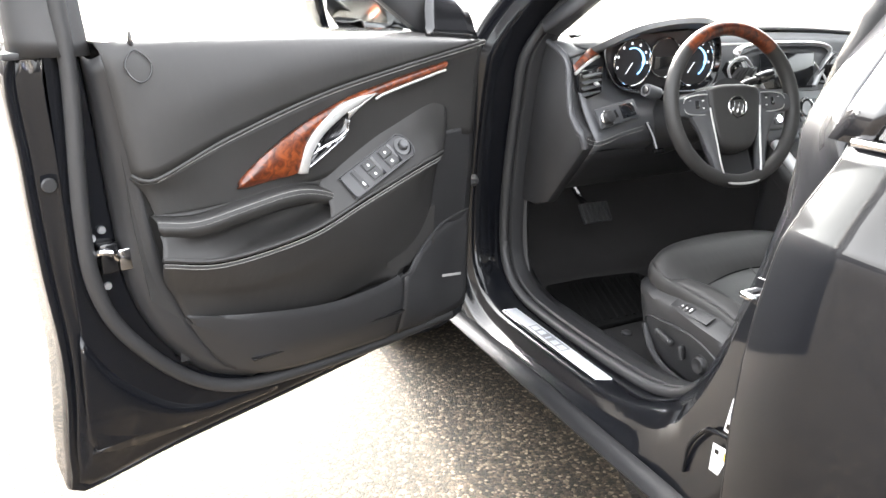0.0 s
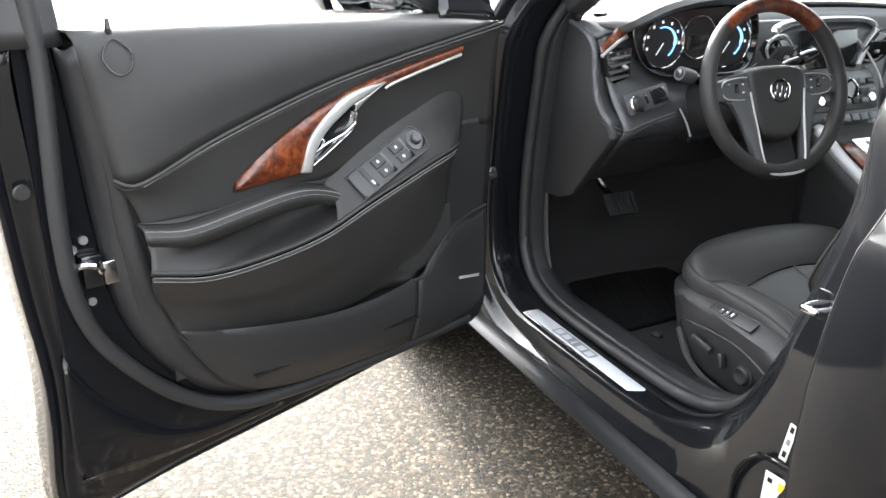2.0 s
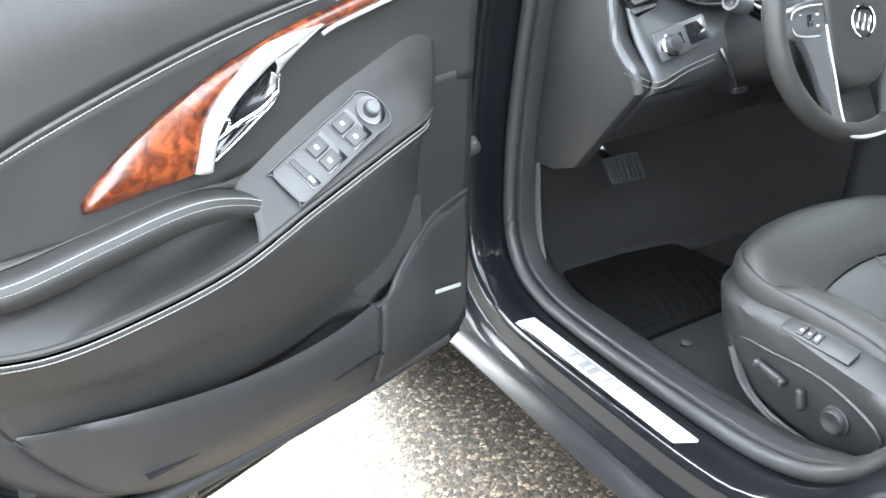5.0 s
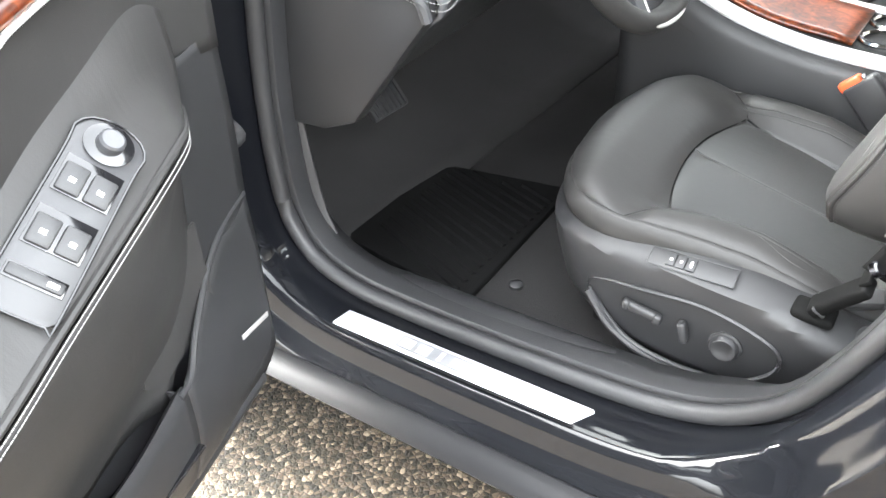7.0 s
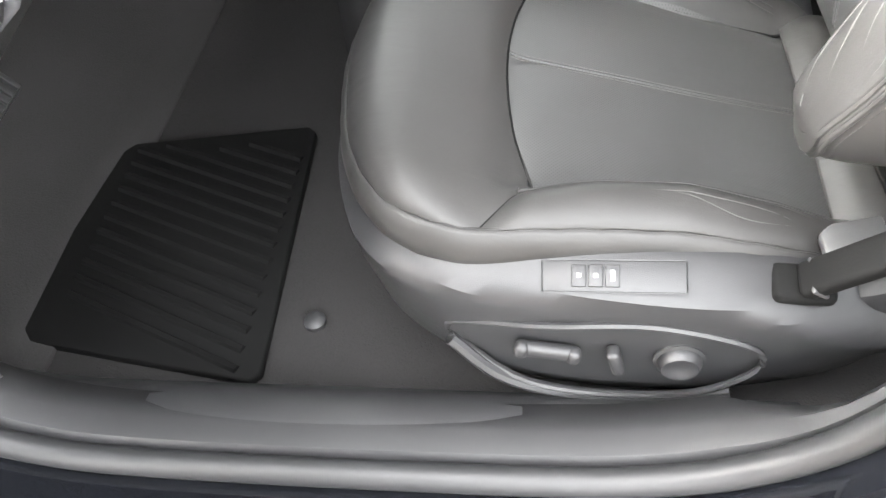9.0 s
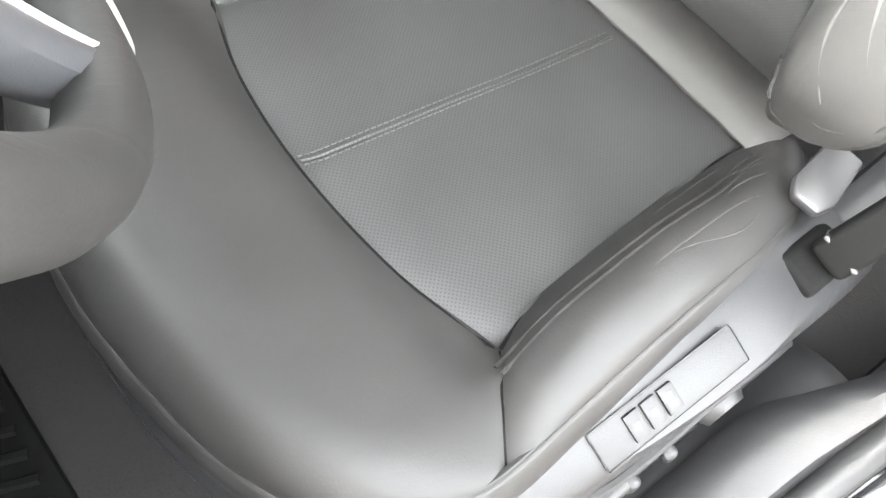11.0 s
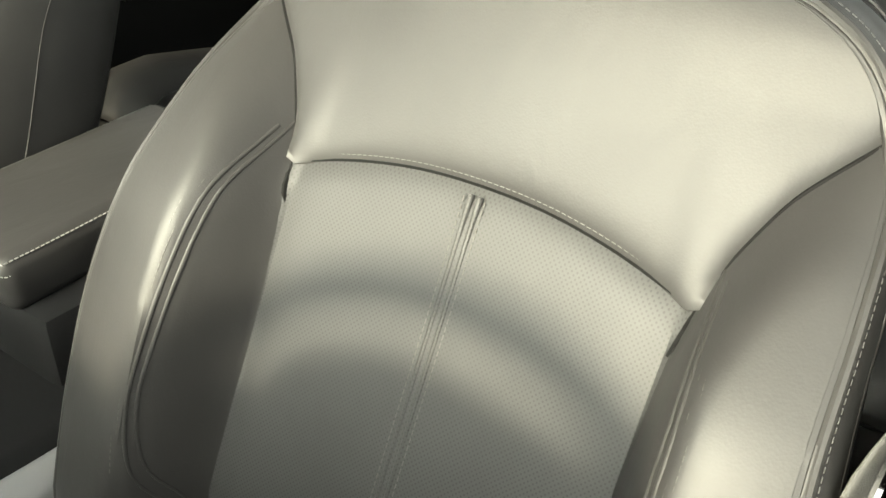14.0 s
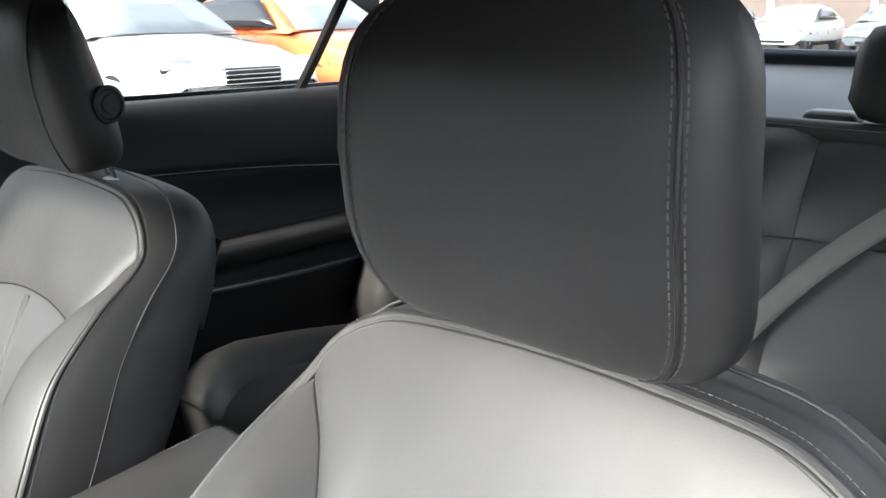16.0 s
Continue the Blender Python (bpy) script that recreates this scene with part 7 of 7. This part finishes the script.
# ---- far-side doors, seen from inside ----
def inner_door(y0, y1, label):
    d = thing("inner_door", label, "car door")
    L = y1 - y0

    def row(*pts):
        return [(x, y0 + L * k, z) for k, x, z in pts]
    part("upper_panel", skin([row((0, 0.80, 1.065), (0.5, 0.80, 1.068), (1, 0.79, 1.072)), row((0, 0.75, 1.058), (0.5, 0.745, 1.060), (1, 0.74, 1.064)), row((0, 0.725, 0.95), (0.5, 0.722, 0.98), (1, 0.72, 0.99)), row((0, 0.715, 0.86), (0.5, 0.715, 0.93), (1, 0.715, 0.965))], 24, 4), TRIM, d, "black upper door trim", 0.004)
    stitch("stitching", row((0.02, 0.711, 0.862), (0.5, 0.711, 0.93), (0.98, 0.711, 0.964)), GREY_THREAD, d, 0.006, 0.0009)
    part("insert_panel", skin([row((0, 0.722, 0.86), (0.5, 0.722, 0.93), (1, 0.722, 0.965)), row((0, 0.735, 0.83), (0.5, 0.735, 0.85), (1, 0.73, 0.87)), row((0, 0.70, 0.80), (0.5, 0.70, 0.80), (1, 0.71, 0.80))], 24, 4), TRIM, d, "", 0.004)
    part("armrest", skin([row((0, 0.705, 0.802), (0.5, 0.700, 0.802), (1, 0.71, 0.802)), row((0, 0.672, 0.795), (0.5, 0.665, 0.80), (1, 0.69, 0.815)), row((0, 0.668, 0.772), (0.5, 0.662, 0.775), (1, 0.69, 0.795)), row((0, 0.70, 0.745), (0.5, 0.70, 0.745), (1, 0.71, 0.765))], 24, 4), LEATHER, d, "black padded armrest", 0.004)
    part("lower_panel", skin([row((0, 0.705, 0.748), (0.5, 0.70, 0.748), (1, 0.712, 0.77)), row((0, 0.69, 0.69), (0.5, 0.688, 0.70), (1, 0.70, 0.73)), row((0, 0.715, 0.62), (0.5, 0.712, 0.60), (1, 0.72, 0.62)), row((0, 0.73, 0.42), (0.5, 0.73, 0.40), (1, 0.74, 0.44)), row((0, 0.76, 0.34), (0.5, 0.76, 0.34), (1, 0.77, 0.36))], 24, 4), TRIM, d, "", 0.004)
    part("pocket_edge", tube(row((0.05, 0.689, 0.70), (0.5, 0.684, 0.705), (0.95, 0.699, 0.745)), 0.006, 8, 24), HARD, d)
    part("outer_skin", skin([row((0, 0.88, 0.32), (0.5, 0.88, 0.32), (1, 0.88, 0.34)), row((0, 0.906, 0.60), (0.5, 0.908, 0.60), (1, 0.906, 0.62)), row((0, 0.90, 0.88), (0.5, 0.90, 0.89), (1, 0.895, 0.90)), row((0, 0.83, 1.07), (0.5, 0.83, 1.075), (1, 0.82, 1.08))], 20, 4), PAINT, d, "gloss black outer skin", 0.004)
    g = part("window_glass", skin([row((0, 0.815, 1.06), (1, 0.81, 1.07)), row((0.05, 0.74, 1.20), (0.97, 0.735, 1.20)), row((0.12, 0.64, 1.35), (0.85, 0.64, 1.34))], 8, 3), GLASS, d)
    g.visible_shadow = False
    return d


inner_door(-0.20, 0.74, "closed black front passenger door seen from inside")
rd = inner_door(-1.40, -0.28, "closed black rear door trim seen from inside")
part("window_divider", tube([(0.80, -1.000, 1.06), (0.755, -1.025, 1.15), (0.66, -1.065, 1.33)], 0.012, 6, 14), MATRUB, rd)
part("lock_pin", tube([(0.765, -1.13, 1.06), (0.765, -1.13, 1.075), (0.765, -1.13, 1.085)], 0.005, 8, 6), GLOSSY, rd)
structure("lower_sill", rbox((0.10, 2.4, 0.16), 0.02, pose(0.80, -0.3, 0.31)), PAINT, "gloss black far sill")

# ---- rear seat ----
rear = thing("bench_seat", "black leather rear bench seat with perforated panels", "bench seat")


def rear_back(x, z):
    y = float(np.interp(z, [0.54, 0.62, 0.74, 0.88, 0.96, 1.02, 1.05], [-1.06, -1.045, -1.09, -1.155, -1.19, -1.225, -1.27]))
    off = min(abs(x + 0.37), abs(x - 0.37))
    return V((x, y + 0.035 * min(1, max(0, off - 0.15) / 0.07), z)), V((0, 0.93, 0.36))


def rear_base(x, y):
    z = float(np.interp(y, [-1.12, -1.0, -0.85, -0.70, -0.62, -0.585, -0.57], [0.535, 0.545, 0.575, 0.598, 0.592, 0.565, 0.53]))
    off = min(abs(x + 0.37), abs(x - 0.37))
    return V((x, y, z + 0.02 * min(1, max(0, off - 0.16) / 0.07))), V((0, 0, 1))


for x0, x1, mt in ((-0.66, -0.53, LEATHER), (-0.53, -0.21, PERF_BACK), (-0.21, -0.12, LEATHER), (-0.12, 0.12, LEATHER), (0.12, 0.21, LEATHER), (0.21, 0.53, PERF_BACK), (0.53, 0.66, LEATHER)):
    for z0, z1, m2 in ((0.54, 0.885, mt), (0.885, 1.045, LEATHER)):
        pad("back_panel", [(x0, z0), ((x0 + x1) / 2, z0), (x1, z0)], [(x0, z1), ((x0 + x1) / 2, z1), (x1, z1)], rear_back, m2, rear, "", 14, 14, 0.008, 0.013)
    pad("seat_panel", [(x0, -1.10), ((x0 + x1) / 2, -1.10), (x1, -1.10)], [(x0, -0.57), ((x0 + x1) / 2, -0.57), (x1, -0.57)], rear_base, mt if mt is LEATHER else PERF_SEAT, rear, "", 12, 18, 0.007, 0.013)
part("seat_front", skin([[(-0.66, -0.572, 0.535), (0.66, -0.572, 0.535)], [(-0.66, -0.585, 0.45), (0.66, -0.585, 0.45)], [(-0.66, -0.62, 0.352), (0.66, -0.62, 0.352)]], 8, 3), LEATHER, rear, "", 0.005)
part("top_roll", tube([(-0.64, -1.262, 1.032), (-0.3, -1.262, 1.036), (0.3, -1.262, 1.036), (0.64, -1.262, 1.032)], 0.022, 10, 30), LEATHER, rear)
stitch("stitching", [(-0.63, -1.244, 1.045), (-0.3, -1.244, 1.048), (0.3, -1.244, 1.048), (0.63, -1.244, 1.045)], GREY_THREAD, rear, 0.006, 0.0009)
for cx in (-0.37, 0.37):
    rows_ = []
    for k in range(13):
        u = -1 + 2 * k / 12
        w = max(0.08, (1 - abs(u) ** 5) ** 0.45)
        rows_.append([V((cx + 0.135 * u, -1.285 + math.copysign(abs(math.cos(a)) ** 0.6, math.cos(a)) * 0.052 * w - 0.2 * math.sin(a) * 0.07, 1.135 + math.copysign(abs(math.sin(a)) ** 0.6, math.sin(a)) * 0.078 * (0.5 + 0.5 * w))) for a in (2 * math.pi * j / 24 for j in range(24))])
    b = grid_mesh(rows_, True)
    for end in (rows_[0], rows_[-1]):
        b.faces.new([b.verts.new(v) for v in end])
    part("headrest", b, LEATHER, rear, "black leather rear headrest", angle=80)
part("side_bolster", skin([[(0.61, -1.08, 0.56), (0.62, -1.16, 0.80), (0.62, -1.26, 1.03)], [(0.66, -1.03, 0.56), (0.67, -1.11, 0.80), (0.67, -1.22, 1.03)], [(0.72, -1.06, 0.56), (0.73, -1.13, 0.80), (0.73, -1.24, 1.03)]], 20, 4), LEATHER, rear, "", 0.006)
part("side_bolster", skin([[(-0.61, -1.08, 0.56), (-0.62, -1.16, 0.80), (-0.62, -1.26, 1.03)], [(-0.66, -1.03, 0.56), (-0.67, -1.11, 0.80), (-0.67, -1.22, 1.03)], [(-0.72, -1.06, 0.56), (-0.73, -1.13, 0.80), (-0.73, -1.24, 1.03)]], 20, 4), LEATHER, rear, "", 0.006)
rbelt = thing("rear_seat_belt", "grey rear seat belt lying across the bench back", "seat belt")
part("webbing", ribbon([(-0.10, -1.03, 0.60), (-0.17, -1.045, 0.72), (-0.27, -1.09, 0.86), (-0.40, -1.165, 0.985), (-0.48, -1.225, 1.05), (-0.52, -1.30, 1.075)], 0.036, (0.75, 0.1, 0.65)), WEB, rbelt, "", 0.002)
part("belt_guide", rbox((0.09, 0.06, 0.045), 0.015, pose(-0.20, -1.33, 1.045), 3), HARD, rbelt)
structure("window_border", skin([[(-0.66, -1.93, 1.098), (0, -2.022, 1.098), (0.66, -1.93, 1.098)], [(-0.64, -1.83, 1.142), (0, -1.92, 1.142), (0.64, -1.83, 1.142)]], 12, 3), material("frit_border", (0.035, 0.042, 0.055), 0.5), "dark border at the foot of the rear window", 0.003)

# ---- front wheel of this car ----
road_wheel = thing("car_wheel", "black tyre on a silver alloy wheel under the wing", "wheel", pose(-0.76, 1.32, 0.39, 0, 90, 0))
part("tyre", lathe([(0.22, -0.10), (0.30, -0.11), (0.325, -0.09), (0.33, 0.0), (0.325, 0.09), (0.30, 0.11), (0.22, 0.10)], Matrix(), 40), RUBBER, road_wheel)
part("rim", lathe([(0.21, -0.10), (0.22, -0.06), (0.06, -0.03), (0.0, -0.035)], Matrix(), 30), ALU, road_wheel)


# ---- car park beyond ----
# glass whose pale base colour stands for the sky's reflection
SKYPANE = material("painted_sky_pane", (0.16, 0.18, 0.20), 0.06, coat=1.0, vary=0.15, spec=1.0)

def parked_car(label, paint, m, group):
    c = thing("parked_car", label, "car", m, group)
    secs = []
    for y, w, z0, z1 in ((-2.3, 0.70, 0.42, 0.62), (-2.2, 0.84, 0.30, 0.74), (-1.7, 0.90, 0.26, 0.86), (-0.9, 0.91, 0.24, 0.95), (0.0, 0.92, 0.24, 0.97), (1.0, 0.92, 0.24, 0.98), (1.8, 0.90, 0.28, 1.0), (2.25, 0.82, 0.36, 0.96), (2.35, 0.70, 0.45, 0.85)):
        secs.append([V((sx * w * k, y, z)) for sx, k, z in ((-1, 0.80, z0), (-1, 1.0, z0 + 0.14), (-1, 1.0, (z0 + z1) / 2), (-1, 0.93, z1 - 0.06), (-1, 0.78, z1), (-1, 0.3, z1 + 0.03), (1, 0.3, z1 + 0.03), (1, 0.78, z1), (1, 0.93, z1 - 0.06), (1, 1.0, (z0 + z1) / 2), (1, 1.0, z0 + 0.14), (1, 0.80, z0))])
    b = grid_mesh(secs, True)
    b.faces.new([b.verts.new(v) for v in secs[0]]), b.faces.new([b.verts.new(v) for v in secs[-1]])
    part("body", b, paint, c)
    cab = []
    for y, w, z in ((-0.95, 0.80, 0.96), (-0.30, 0.68, 1.36), (0.25, 0.66, 1.44), (0.9, 0.66, 1.42), (1.35, 0.70, 1.28), (1.95, 0.78, 1.0)):
        cab.append([V((-w - 0.08, y, 0.94)), V((-w, y, max(0.96, z - 0.06))), V((-w * 0.8, y, z)), V((w * 0.8, y, z)), V((w, y, max(0.96, z - 0.06))), V((w + 0.08, y, 0.94))])
    part("cabin", grid_mesh(cab), paint, c)
    part("windscreen", skin([[(-0.76, -0.99, 0.985), (0.76, -0.99, 0.985)], [(-0.62, -0.36, 1.37), (0.62, -0.36, 1.37)]], 4, 3), SKYPANE, c, "windscreen with sky reflection painted into its colour", 0.01)
    for sx in (-1, 1):
        part("side_window", skin([[(sx * 0.845, -0.70, 1.0), (sx * 0.845, 0.2, 1.0), (sx * 0.845, 1.5, 1.0)], [(sx * 0.72, -0.25, 1.33), (sx * 0.70, 0.3, 1.38), (sx * 0.74, 1.2, 1.28)]], 8, 3), SCREEN, c, "", 0.01)
        part("headlight", rbox((0.30, 0.20, 0.13), 0.04, pose(sx * 0.66, -2.10, 0.70, -20, 0, sx * 20), 3), CHROME, c, "clear headlight")
        for y in (-1.40, 1.40):
            w = part("wheel", lathe([(0.20, -0.10), (0.31, -0.10), (0.325, 0), (0.31, 0.10), (0.20, 0.10)], pose(sx * 0.80, y, 0.325, 0, 90, 0), 28), RUBBER, c)
            part("rim", lathe([(0.20, 0.09), (0.18, 0.06), (0.05, 0.10), (0, 0.10)] if sx > 0 else [(0.20, -0.09), (0.18, -0.06), (0.05, -0.10), (0, -0.10)], pose(sx * 0.80, y, 0.325, 0, 90, 0), 24), ALU, w)
    grille_ = part("grille", rbox((0.62, 0.06, 0.17), 0.02, pose(0, -2.275, 0.62)), GLOSSY, c)
    for k in range(4):
        part("grille_bar", rbox((0.60, 0.02, 0.015), 0.004, pose(0, -2.31, 0.56 + 0.04 * k)), CHROME, grille_)
    part("lower_intake", rbox((0.9, 0.06, 0.10), 0.02, pose(0, -2.27, 0.40)), GLOSSY, c)
    return c


CAR_PAINTS = {"blue": material("blue_paint", (0.02, 0.05, 0.22), 0.3, coat=1), "silver": material("silver_paint", (0.66, 0.68, 0.70), 0.3, metal=0.2, coat=1), "orange": material("orange_paint", (0.55, 0.13, 0.04), 0.3, coat=1),
              "white": material("white_paint", (0.75, 0.76, 0.76), 0.3, coat=1), "grey": material("grey_paint", (0.10, 0.11, 0.12), 0.3, coat=1)}
for colour, x, y, turn in (("blue", 7.6, -1.95, 90), ("white", 7.9, -4.4, 90), ("orange", 8.2, -7.0, 90)):
    parked_car(colour + " car parked nose in beside others", CAR_PAINTS[colour], pose(x, y, 0.06, 0, 0, -turn), "cars parked beside")
far = {}
for k in range(12):
    colour = ("silver", "grey", "white", "silver", "blue", "grey")[k % 6]
    m = pose(-8 + 2.7 * k, -27 - 0.2 * (k % 3), 0.06, 0, 0, 180)
    if colour in far:
        copy_thing(far[colour], m)
    else:
        far[colour] = parked_car(colour + " car in the far row of the car park", CAR_PAINTS[colour], m, "far row of cars")
BRICK = material("brown_brick", (0.075, 0.056, 0.046), 0.85, grain=0.6, scale=20, bump=0.3, vary=0.3, stain=0.5)
# added wall, out of view: blocks bright horizon sky that would light the headrests
structure("sky_block_wall", rbox((200, 0.6, 12.5), 0.05, pose(0, 62, 6.25)), BRICK, "unseen brick wall added to block the low sky")
hall = thing("brick_building", "low brown brick building behind the far cars", "building")
part("wall", rbox((90, 12, 7), 0.05, pose(15, -66, 3.5)), BRICK, hall)
part("roof", rbox((91, 13, 0.4), 0.05, pose(15, -66, 7.2)), CLAD, hall)
for k in range(14):
    wdw = part("window", rbox((3.2, 0.2, 1.6), 0.02, pose(-22 + 6 * k, -59.95, 3.4)), SCREEN, hall)
    part("frame", rbox((3.5, 0.15, 0.2), 0.02, pose(-22 + 6 * k, -59.9, 2.5)), ICON, wdw)
part("band", rbox((90, 0.2, 0.35), 0.02, pose(15, -59.95, 5.4)), ICON, hall)
pole = thing("lamp_post", "white painted steel lamp post in the car park", "lamp post", pose(2, -38, 0.06), "lamp posts")
part("shaft", tube([(0, 0, 0), (0, 0, 4), (0, 0, 8)], (0.16, 0.13, 0.10), 12, 10), ICON, pole)
part("lamp_head", rbox((0.5, 0.9, 0.15), 0.04, pose(0, 0.3, 8.05)), CLAD, pole)
for x, y in ((7.5, -38), (13, -38), (20, -38), (-6, -38), (10.2, -44)):
    copy_thing(pole, pose(x, y, 0.06))
